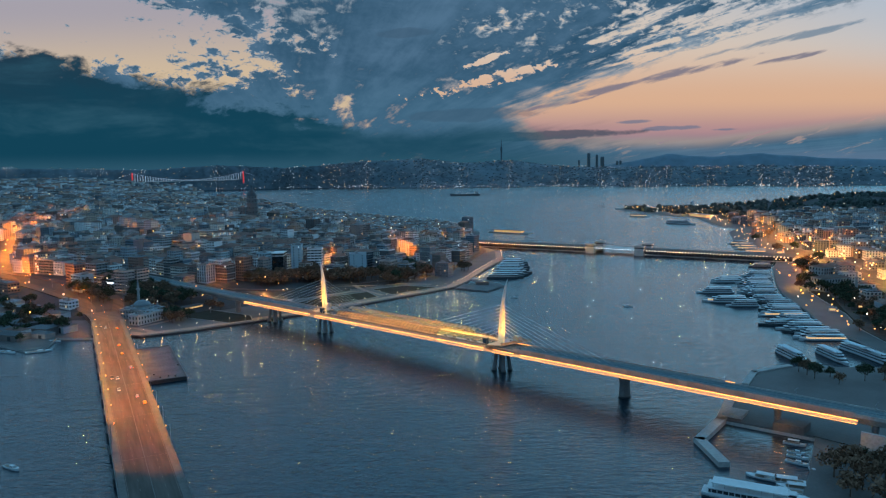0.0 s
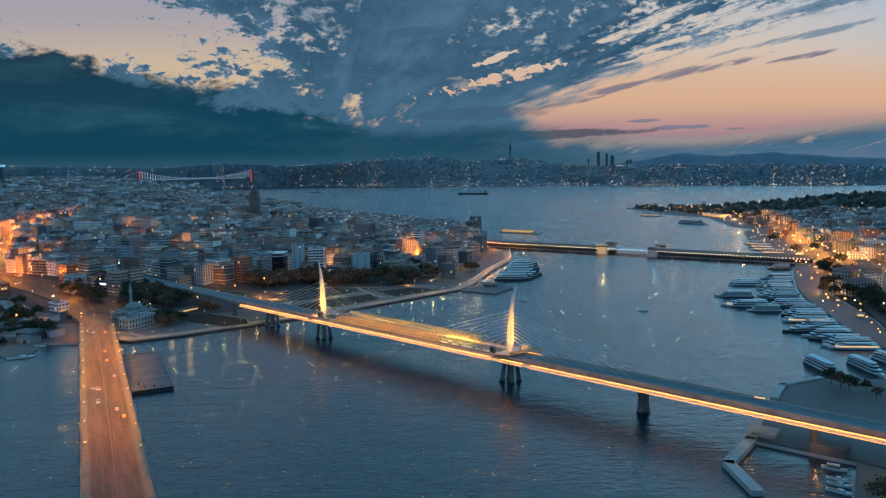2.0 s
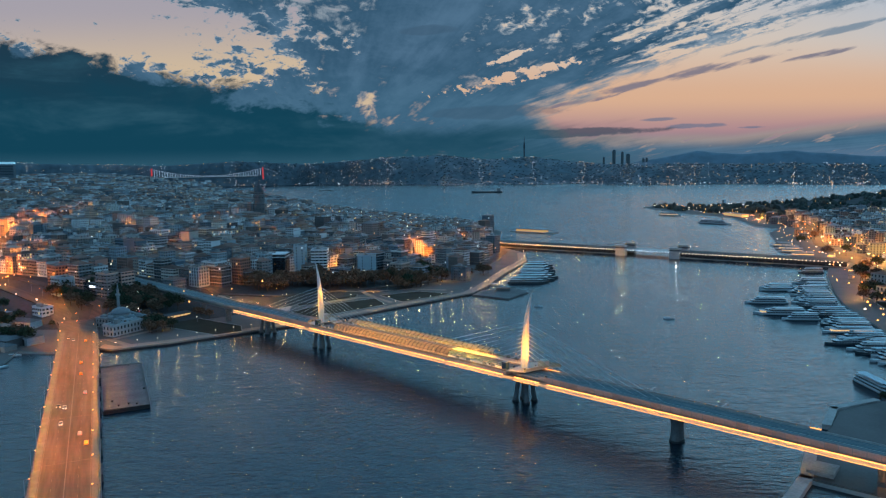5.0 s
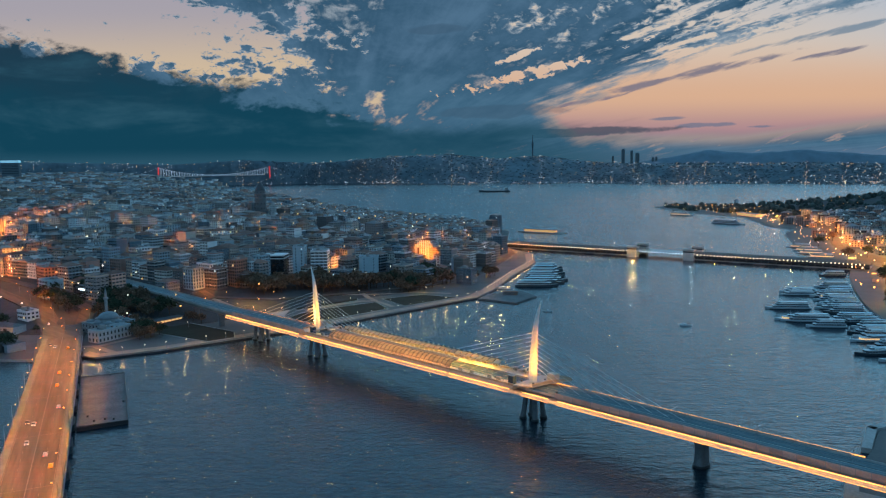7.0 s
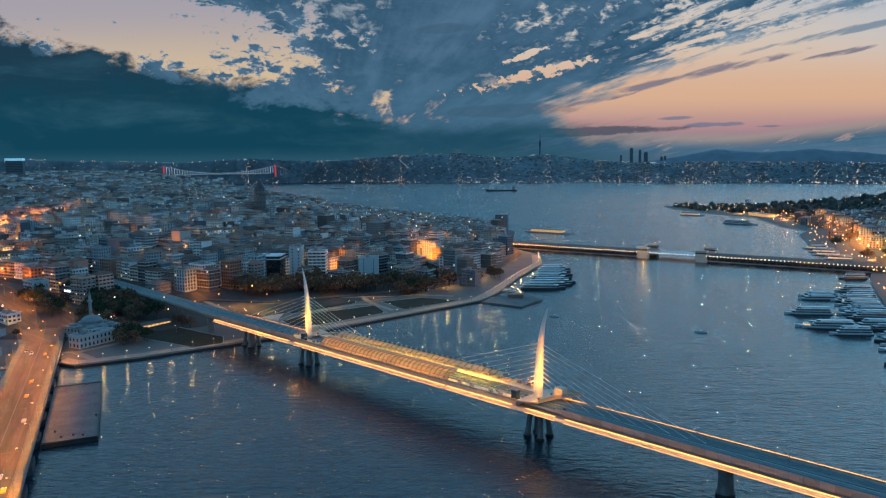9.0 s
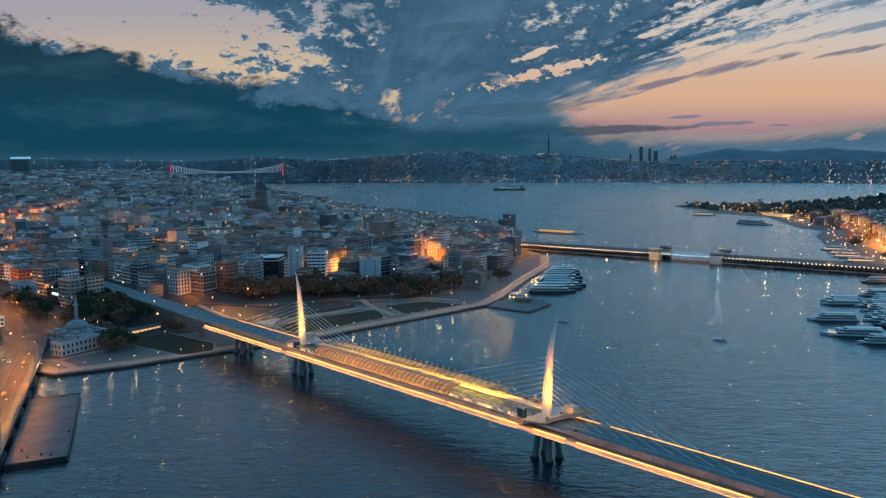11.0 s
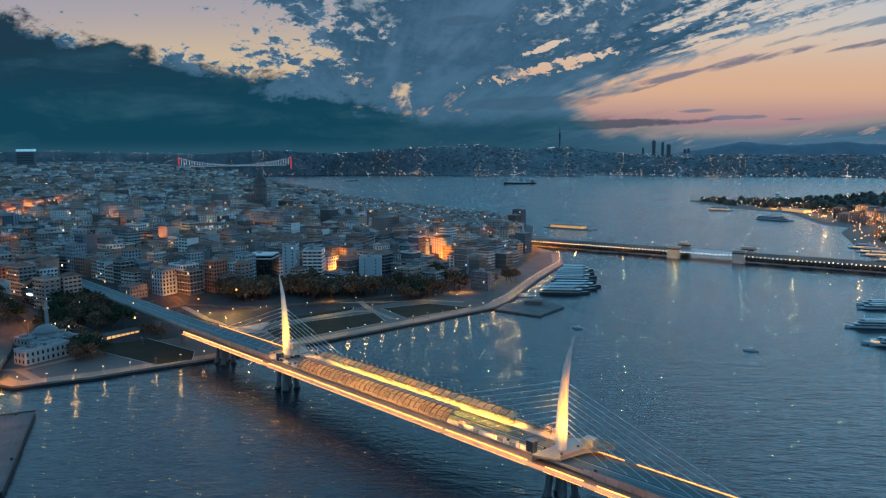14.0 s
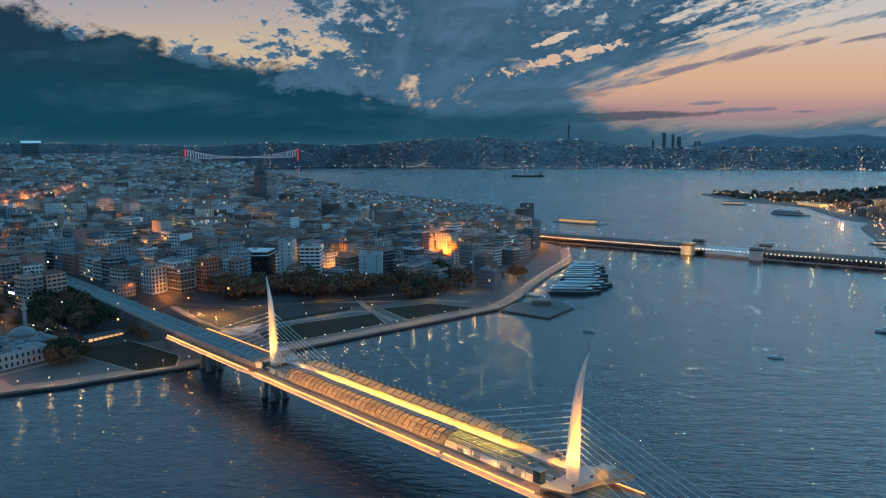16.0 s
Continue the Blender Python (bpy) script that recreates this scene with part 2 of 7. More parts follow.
def water_material():
    m = bpy.data.materials.new("sea_water")
    m.use_nodes = True
    t = m.node_tree
    p = t.nodes["Principled BSDF"]
    p.inputs["Base Color"].default_value = (0.002, 0.014, 0.027, 1)
    p.inputs["Roughness"].default_value, p.inputs["IOR"].default_value = 0.16, 1.45
    co = t.nodes.new("ShaderNodeTexCoord").outputs["Object"]
    height = None
    for scale, turn, weight, sx in ((0.045, -8, 0.85, 3.0), (0.10, 4, 0.62, 3.4), (0.21, 14, 0.50, 2.8), (0.62, -18, 0.20, 1.9)):
        way = t.nodes.new("ShaderNodeMapping")
        way.inputs["Rotation"].default_value = (0, 0, radians(turn - 44))
        t.links.new(co, way.inputs["Vector"])
        mp = t.nodes.new("ShaderNodeMapping")
        mp.inputs["Scale"].default_value = (scale, scale * sx, 1)
        t.links.new(way.outputs[0], mp.inputs["Vector"])
        n = t.nodes.new("ShaderNodeTexNoise")
        n.inputs["Scale"].default_value, n.inputs["Detail"].default_value = 1.0, 3.0
        n.inputs["Distortion"].default_value = 0.4
        t.links.new(mp.outputs[0], n.inputs["Vector"])
        k = t.nodes.new("ShaderNodeMath")
        k.operation = "MULTIPLY_ADD"
        k.inputs[1].default_value, k.inputs[2].default_value = weight, 0.0
        t.links.new(n.outputs["Fac"], k.inputs[0])
        if height:
            t.links.new(height, k.inputs[2])
        height = k.outputs[0]
    bn = t.nodes.new("ShaderNodeBump")
    bn.inputs["Strength"].default_value, bn.inputs["Distance"].default_value = 0.85, 0.9
    t.links.new(height, bn.inputs["Height"])
    t.links.new(bn.outputs[0], p.inputs["Normal"])
    # calm slicks and ruffled patches
    n = t.nodes.new("ShaderNodeTexNoise")
    n.inputs["Scale"].default_value, n.inputs["Detail"].default_value = 0.006, 3.0
    t.links.new(co, n.inputs["Vector"])
    r = t.nodes.new("ShaderNodeMapRange")
    r.inputs[1].default_value, r.inputs[2].default_value = 0.35, 0.7
    r.inputs[3].default_value, r.inputs[4].default_value = 0.13, 0.22
    t.links.new(n.outputs["Fac"], r.inputs[0])
    t.links.new(r.outputs[0], p.inputs["Roughness"])
    return m


WATER = water_material()
CONCRETE = mat("concrete", (0.32, 0.32, 0.31), 0.85, vary=0.3, scale=0.08, fine=0.9)
PAVING = mat("paving", (0.10, 0.10, 0.10), 0.75, vary=0.25, scale=0.05, fine=0.8)
ASPHALT = mat("asphalt", (0.055, 0.055, 0.058), 0.75, vary=0.35, scale=0.06, fine=0.8, stretch=(1, 1, 1))
ROAD_WET = mat("road_asphalt", (0.080, 0.070, 0.062), 0.85, vary=0.5, scale=0.2, fine=0.6, stretch=(0.08, 1, 1))
EARTH = mat("city_ground", (0.05, 0.052, 0.055), 0.9, vary=0.4, scale=0.03, fine=0.3)
GRASS = mat("grass", (0.026, 0.024, 0.015), 0.95, vary=0.4, scale=0.08, fine=1.2)
WOODLAND = mat("woodland", (0.030, 0.042, 0.030), 0.95, vary=0.5, scale=0.02, fine=0.15)
# the bluish haze of distance is put into this colour
FAR_HAZED = mat("far_haze_tint", (0.092, 0.128, 0.150), 0.95, vary=0.45, scale=0.006, fine=0.03, bump=0)
STEEL_WHITE = mat("white_steel", (0.62, 0.62, 0.60), 0.42, 0.0, vary=0.12, scale=0.2, fine=1.5, bump=0.05)
STEEL_GREY = mat("grey_steel", (0.22, 0.24, 0.25), 0.45, 0.5, vary=0.2, scale=0.2)
DARK = mat("dark_metal", (0.03, 0.033, 0.036), 0.5, 0.3, vary=0.3)
LED = mat("led_strip", (1, 0.6, 0.25), 0.5, emit=2.6, emit_colour=(1.0, 0.34, 0.06), bump=0)
LED_SOFT = mat("glowing_panel", (1, 0.7, 0.35), 0.5, emit=0.5, emit_colour=(1.0, 0.44, 0.11), bump=0)
BULB_ORANGE = mat("sodium_bulb", (1, 0.5, 0.2), 0.5, emit=5.0, emit_colour=(1.0, 0.36, 0.07), bump=0)
BULB_WHITE = mat("white_bulb", (1, 0.9, 0.8), 0.5, emit=4.5, emit_colour=(1.0, 0.74, 0.48), bump=0)
BULB_QUAY = mat("quay_globe", (1, 0.9, 0.8), 0.5, emit=5.0, emit_colour=(1.0, 0.72, 0.42), bump=0)
BULB_COOL = mat("cool_bulb", (0.9, 0.95, 1), 0.5, emit=4.0, emit_colour=(0.85, 0.93, 1.0), bump=0)
# red floodlighting of the towers is put in as the steel's own glow
RED_GLOW = mat("floodlight_glow_steel", (0.6, 0.05, 0.05), 0.5, emit=0.42, emit_colour=(1.0, 0.08, 0.07), bump=0)
LEAF = mat("autumn_leaves", (0.11, 0.078, 0.052), 0.9, vary=0.4, scale=0.3, by_island=0.5)
LEAF_GREEN = mat("dark_leaves", (0.035, 0.050, 0.030), 0.9, vary=0.4, scale=0.3, by_island=0.5)
BARK = mat("bark", (0.09, 0.07, 0.055), 0.9)
PLASTERS = [(0.33, 0.36, 0.38), (0.47, 0.50, 0.52), (0.17, 0.18, 0.19), (0.34, 0.25, 0.20), (0.64, 0.65, 0.65), (0.15, 0.13, 0.12), (0.42, 0.34, 0.28),
            (0.12, 0.15, 0.18), (0.42, 0.38, 0.34), (0.36, 0.20, 0.16), (0.27, 0.31, 0.35), (0.56, 0.54, 0.50), (0.24, 0.22, 0.21), (0.66, 0.67, 0.67), (0.12, 0.11, 0.11), (0.45, 0.31, 0.25)]
PLASTER = mat("facade_plaster", (0.4, 0.4, 0.4), 0.85, vary=0.22, scale=0.12, fine=1.0, palette=PLASTERS, by_object=1)
PLASTER_FAR = mat("far_facades", (0.4, 0.4, 0.4), 0.85, vary=0.18, scale=0.1, fine=0.6, palette=PLASTERS, by_island=1, bump=0)
ROOF_TILE = mat("roof_tiles", (0.15, 0.095, 0.08), 0.85, vary=0.35, scale=0.2, fine=2.0, by_object=0.35, bump=0.4)
ROOF_FLAT = mat("roof_felt", (0.15, 0.165, 0.18), 0.85, vary=0.35, scale=0.15, fine=1.0, by_object=0.45)
ROOF_FAR = mat("far_roofs", (0.19, 0.16, 0.15), 0.85, vary=0.3, scale=0.1, palette=[(0.20, 0.125, 0.10), (0.17, 0.17, 0.175),
               (0.27, 0.26, 0.255), (0.15, 0.10, 0.085), (0.22, 0.20, 0.19)], by_island=1, bump=0)
WINDOW = mat("window_glass", (0.022, 0.028, 0.034), 0.18, vary=0.4, scale=0.4, by_island=0.5, bump=0)
WINDOW_LIT = mat("lit_window", (0.9, 0.6, 0.3), 0.4, emit=1.1, emit_colour=(1.0, 0.52, 0.18), bump=0)
WINDOW_COOL = mat("cool_lit_window", (0.8, 0.9, 0.9), 0.4, emit=0.9, emit_colour=(0.85, 0.95, 0.95), bump=0)
PAINT_WHITE = mat("white_paint", (0.40, 0.46, 0.49), 0.45, vary=0.15, scale=0.3)
HULL = mat("dark_hull", (0.03, 0.045, 0.055), 0.45, vary=0.25)
LEAD = mat("lead_roof", (0.17, 0.20, 0.22), 0.6, 0.2, vary=0.2, scale=0.5)
RUST = mat("rusty_plate", (0.12, 0.122, 0.125), 0.8, vary=0.45, scale=0.12, fine=0.9)


# ---- mesh helpers ----
class Mesh:
    """Collects faces for one mesh."""

    def __init__(self):
        self.v, self.f, self.m = [], [], []

    def face(self, pts, m=0):
        n = len(self.v)
        self.v.extend(tuple(p) for p in pts)
        self.f.append(tuple(range(n, n + len(pts))))
        self.m.append(m)

    def prism(self, poly, z0, z1, top=0, side=0, grow=0.0, bottom=False):
        """An upright prism over a ring of (x, y)."""
        n, k = len(self.v), len(poly)
        cx, cy = sum(p[0] for p in poly) / k, sum(p[1] for p in poly) / k
        self.v.extend((p[0], p[1], z0) for p in poly)
        self.v.extend((p[0] + (p[0] - cx) * grow, p[1] + (p[1] - cy) * grow, z1) for p in poly)
        for i in range(k):
            j = (i + 1) % k
            self.f.append((n + i, n + j, n + k + j, n + k + i))
            self.m.append(side)
        self.f.append(tuple(range(n + k, n + 2 * k)))
        self.m.append(top)
        if bottom:
            self.f.append(tuple(range(n + k - 1, n - 1, -1)))
            self.m.append(side)

    def box(self, c, s, turn=0.0, m=0):
        """A box from its centre, its size and a turn in radians."""
        ca, sa = math.cos(turn), math.sin(turn)
        ring = [(c[0] + ca * a * s[0] / 2 - sa * b * s[1] / 2, c[1] + sa * a * s[0] / 2 + ca * b * s[1] / 2)
                for a, b in ((-1, -1), (1, -1), (1, 1), (-1, 1))]
        self.prism(ring, c[2] - s[2] / 2, c[2] + s[2] / 2, m, m, bottom=True)

    def tube(self, a, b, r0, r1=None, sides=6, m=0):
        a, b = Vector(a), Vector(b)
        r1 = r0 if r1 is None else r1
        q = (b - a).to_track_quat("Z", "Y")
        n = len(self.v)
        for c, r in ((a, r0), (b, r1)):
            for i in range(sides):
                w = i * math.tau / sides
                self.v.append(tuple(c + q @ Vector((math.cos(w) * r, math.sin(w) * r, 0))))
        for i in range(sides):
            j = (i + 1) % sides
            self.f.append((n + i, n + j, n + sides + j, n + sides + i))
            self.m.append(m)
        self.f.append(tuple(range(n + sides - 1, n - 1, -1)))
        self.f.append(tuple(range(n + sides, n + 2 * sides)))
        self.m += [m, m]

    def loft(self, rings, m=0, close=True, cap=True):
        """A skin over rings of equal count."""
        n, k = len(self.v), len(rings[0])
        for ring in rings:
            self.v.extend(tuple(p) for p in ring)
        for a in range(len(rings) - 1):
            for i in range(k if close else k - 1):
                j = (i + 1) % k
                self.f.append((n + a * k + i, n + a * k + j, n + (a + 1) * k + j, n + (a + 1) * k + i))
                self.m.append(m)
        if cap and close:
            self.f.append(tuple(range(n + k - 1, n - 1, -1)))
            self.f.append(tuple(range(n + (len(rings) - 1) * k, n + len(rings) * k)))
            self.m += [m, m]

    def dome(self, c, r, rz, rows=5, sides=12, m=0):
        rings = []
        for i in range(rows):
            e = i / rows * math.pi / 2
            rings.append([(c[0] + r * math.cos(e) * math.cos(w), c[1] + r * math.cos(e) * math.sin(w), c[2] + rz * math.sin(e))
                          for w in (k * math.tau / sides for k in range(sides))])
        rings.append([(c[0] + 0.02 * r * math.cos(k * math.tau / sides), c[1] + 0.02 * r * math.sin(k * math.tau / sides), c[2] + rz) for k in range(sides)])
        self.loft(rings, m)

    def data(self, name, mats, smooth=False):
        me = bpy.data.meshes.new(name)
        me.from_pydata(self.v, [], self.f)
        for m in (mats if isinstance(mats, (list, tuple)) else [mats]):
            me.materials.append(m)
        me.polygons.foreach_set("material_index", self.m)
        if smooth:
            me.polygons.foreach_set("use_smooth", [True] * len(self.f))
        me.update()
        return me


def thing(name, mesh=None, mats=None, label="", category="", group="", kind="", smooth=False, at=None):
    ob = new(name, mesh.data(name, mats, smooth) if mesh else None)
    if at is not None:
        ob.matrix_world = at
    return tagged(ob, label, category, group, kind)


def part(name, mesh, mats, parent, label="", smooth=False, kind="", at=None):
    """One mesh under a thing or a part; its points are in the parent's space."""
    ob = new(name, mesh.data(name, mats, smooth) if isinstance(mesh, Mesh) else mesh)
    ob.parent = parent
    if at is not None:
        ob.matrix_basis = at
    return tagged(ob, label, kind=kind)

# ---- water and land ----
sea = Mesh()
for i in range(16):
    for j in range(16):
        x, y = -9000 + i * 900, -3000 + j * 700
        sea.face([(x, y, 0), (x + 900, y, 0), (x + 900, y + 700, 0), (x, y + 700, 0)])
thing("water", sea, WATER, "rippled dark teal sea water reflecting the dusk sky", "water", kind="structure")

# quay lines, running along the water
NORTH = [(-1500, -560), (-420, -262), (-250, -190), (-214, -184), (-212, -168), (-236, -152), (-213, -133), (-206, -112), (-190, -106), (-178, -69),
         (-168, -12), (-157, 45), (-153, 110), (-147, 225), (-160, 262), (-205, 350), (-250, 450), (-306, 520), (-380, 556),
         (-450, 640), (-545, 760), (-690, 850), (-1050, 925), (-1540, 1075), (-2180, 1330), (-3150, 1700), (-4600, 2350), (-4900, 1500), (-4700, -900)]
SOUTH = [(1400, -520), (404, -440), (330, -180), (296, -78), (291, -50), (281, -6), (237, -9), (229, 24), (226, 62), (222, 88), (232, 118), (275, 150),
         (292, 170), (272, 188), (247, 223), (228, 241), (207, 272), (183, 320), (159, 358), (141, 391), (120, 440), (98, 499), (74, 568), (55, 641), (2, 705), (-74, 840), (-150, 1010), (-165, 1098), (-223, 1140),
         (-360, 1345), (-483, 1391), (-690, 1560), (-660, 1640), (-420, 1760), (-150, 2100), (300, 2500), (1800, 2700), (2600, 900)]


def inside(poly, x, y):
    """Which of the points (x, y) lie within the ring."""
    hit = np.zeros(np.shape(x), bool)
    for (ax, ay), (bx, by) in zip(poly, poly[1:] + poly[:1]):
        if ay != by:
            hit ^= ((ay > y) != (by > y)) & (x < (bx - ax) * (y - ay) / (by - ay) + ax)
    return hit


def shore(poly, x, y, closed=True):
    """How far the points lie from the ring's edge."""
    best = np.full(np.shape(x), 1e9)
    for (ax, ay), (bx, by) in zip(poly, poly[1:] + (poly[:1] if closed else [])):
        dx, dy = bx - ax, by - ay
        k = np.clip(((x - ax) * dx + (y - ay) * dy) / (dx * dx + dy * dy), 0, 1)
        best = np.minimum(best, np.hypot(x - ax - k * dx, y - ay - k * dy))
    return best


def rise_north(x, y):
    s = shore(NORTH[:26], x, y, False)
    h = 1.2 + 46 * (1 - np.exp(-np.clip(s - 70, 0, None) / 480))
    turn, far = np.degrees(np.arctan2(300 - x, y + 280)), np.hypot(x - 300, y + 280)
    h += 30 * np.clip((turn - 62) / 6, 0, 1) * np.clip((far - 1500) / 1500, 0, 1)
    h -= 26 * np.clip((66 - turn) / 6, 0, 1) * np.clip((far - 2000) / 1500, 0, 1)
    h += 15 * np.exp(-((x + 690) / 190) ** 2 - ((y - 320) / 170) ** 2)
    strait = shore(NORTH[20:26], x, y, False)
    h = 1.2 + (h - 1.2) * np.clip((strait - 20) / 320, 0.08, 1)
    return h + 2.5 * np.sin(x / 90 + y / 140) * np.clip(s / 300 - 0.3, 0, 1)


def rise_south(x, y):
    s = shore(SOUTH[:-3], x, y, False)
    h = 1.2 + 42 * (1 - np.exp(-np.clip(s - 90, 0, None) / 380))
    hill = 30 * np.exp(-((x + 60) / 260) ** 2 - ((y - 1560) / 190) ** 2)
    return h * 0.8 + hill * np.clip(s / 120 - 0.2, 0, 1)


def land(name, ring, rise, step_, box, label):
    """A quay slab with an upright edge, and the rising ground on it."""
    bm = bmesh.new()
    top = [bm.verts.new((x, y, 1.6)) for x, y in ring]
    low = [bm.verts.new((x, y, -3.0)) for x, y in ring]
    for i in range(len(ring)):
        j = (i + 1) % len(ring)
        bm.faces.new((top[i], low[i], low[j], top[j])).material_index = 1
    edges = [bm.edges.get((top[i], top[(i + 1) % len(ring)])) for i in range(len(ring))]
    bmesh.ops.triangle_fill(bm, use_beauty=True, edges=edges)
    bm.normal_update()
    me = bpy.data.meshes.new(name)
    bm.to_mesh(me)
    bm.free()
    for m in (PAVING, CONCRETE):
        me.materials.append(m)
    ob = tagged(new(name, me), label, "ground", kind="structure")
    xs, ys = np.arange(box[0], box[1] + 1, step_), np.arange(box[2], box[3] + 1, step_)
    gx, gy = np.meshgrid(xs, ys)
    ok = inside(ring, gx, gy) & (shore(ring, gx, gy) > 12)
    gz = rise(gx, gy)
    me = bpy.data.meshes.new("rising_ground")
    idx = np.arange(gx.size).reshape(gx.shape)
    quads = np.stack([idx[:-1, :-1], idx[:-1, 1:], idx[1:, 1:], idx[1:, :-1]], -1)[ok[:-1, :-1] & ok[:-1, 1:] & ok[1:, 1:] & ok[1:, :-1]]
    me.from_pydata(np.stack([gx.ravel(), gy.ravel(), gz.ravel()], 1).tolist(), [], quads.tolist())
    me.materials.append(EARTH)
    me.polygons.foreach_set("use_smooth", [True] * len(quads))
    part("rising_ground", me, None, ob)
    return ob


land("ground_north", NORTH, rise_north, 25, (-4900, -140, -900, 2750), "grey paved quay and rising city ground")
land("ground_south", SOUTH, rise_south, 25, (-700, 2600, -420, 2700), "grey paved quay and low city ground")

# ---- metro bridge: deck, walkways, pylons, cables and station ----
def bar(mesh, x0, x1, y0, y1, z0, z1, m=0):
    mesh.box(((x0 + x1) / 2, (y0 + y1) / 2, (z0 + z1) / 2), (x1 - x0, y1 - y0, z1 - z0), 0.0, m)


RAIL = mat("track_bed", (0.085, 0.145, 0.170), 0.6, vary=0.3, scale=0.1, fine=0.7, stretch=(0.06, 1, 1))
BARRIER = mat("barrier_panels", (0.34, 0.27, 0.25), 0.5, vary=0.2, scale=0.3, by_object=0.18)
GLASS_WARM = translucent("canopy_glass", (0.52, 0.40, 0.28), 0.3)
FOOTWAY = mat("footway", (0.22, 0.15, 0.11), 0.8, vary=0.25, scale=0.3, fine=1.2)
PIER = mat("wet_pier_concrete", (0.15, 0.155, 0.16), 0.7, vary=0.35, scale=0.15, fine=0.9)
PLATFORM = mat("platform_floor", (0.40, 0.35, 0.29), 0.5, vary=0.22, scale=0.25, fine=1.2)
FAIRING = mat("edge_fairing", (0.42, 0.34, 0.26), 0.6, vary=0.2, scale=0.3, stretch=(0.2, 1, 1))
RIB = mat("dark_rib", (0.10, 0.075, 0.06), 0.6, vary=0.2)
CANOPY_TOP = mat("canopy_roof", (0.30, 0.25, 0.23), 0.8, vary=0.25, scale=0.2, stretch=(0.3, 1, 1))

bridge = thing("metro_bridge", label="long pale concrete metro bridge with glowing walkway edges", category="bridge")
girder = Mesh()
for x0, x1, z0, z1 in ((-440, -187, 17.5, 15.6), (-187, 420, 15.6, 15.6)):
    rings = []
    for x, z in ((x0, z0), (x1, z1)):
        rings.append([(x, y, z + h) for y, h in ((-6.6, 1.0), (-6.6, 0.2), (-3.6, -3.2), (3.6, -3.2), (6.6, 0.2), (6.6, 1.0))])
    girder.loft(rings)
part("girder", girder, CONCRETE, bridge)
bed = Mesh()
for x0, x1, z0, z1 in ((-440, -187, 17.5, 15.6), (-187, 420, 15.6, 15.6)):
    for y0, y1 in ((-6.0, -0.6), (0.6, 6.0)):
        bed.loft([[(x, y, z + h) for y, h in ((y0, 1.0), (y1, 1.0), (y1, 1.25), (y0, 1.25))] for x, z in ((x0, z0), (x1, z1))])
part("track_bed", bed, RAIL, bridge, "dark blue-grey ballast bed")
for yy in (-4.2, -2.76, 2.76, 4.2):
    rail = Mesh()
    for x0, x1, z0, z1 in ((-440, -187, 17.5, 15.6), (-187, 420, 15.6, 15.6)):
        rail.loft([[(x, y, z + h) for y, h in ((yy - 0.06, 1.25), (yy + 0.06, 1.25), (yy + 0.06, 1.42), (yy - 0.06, 1.42))] for x, z in ((x0, z0), (x1, z1))])
    part("rail", rail, STEEL_GREY, bridge, "polished steel rail")
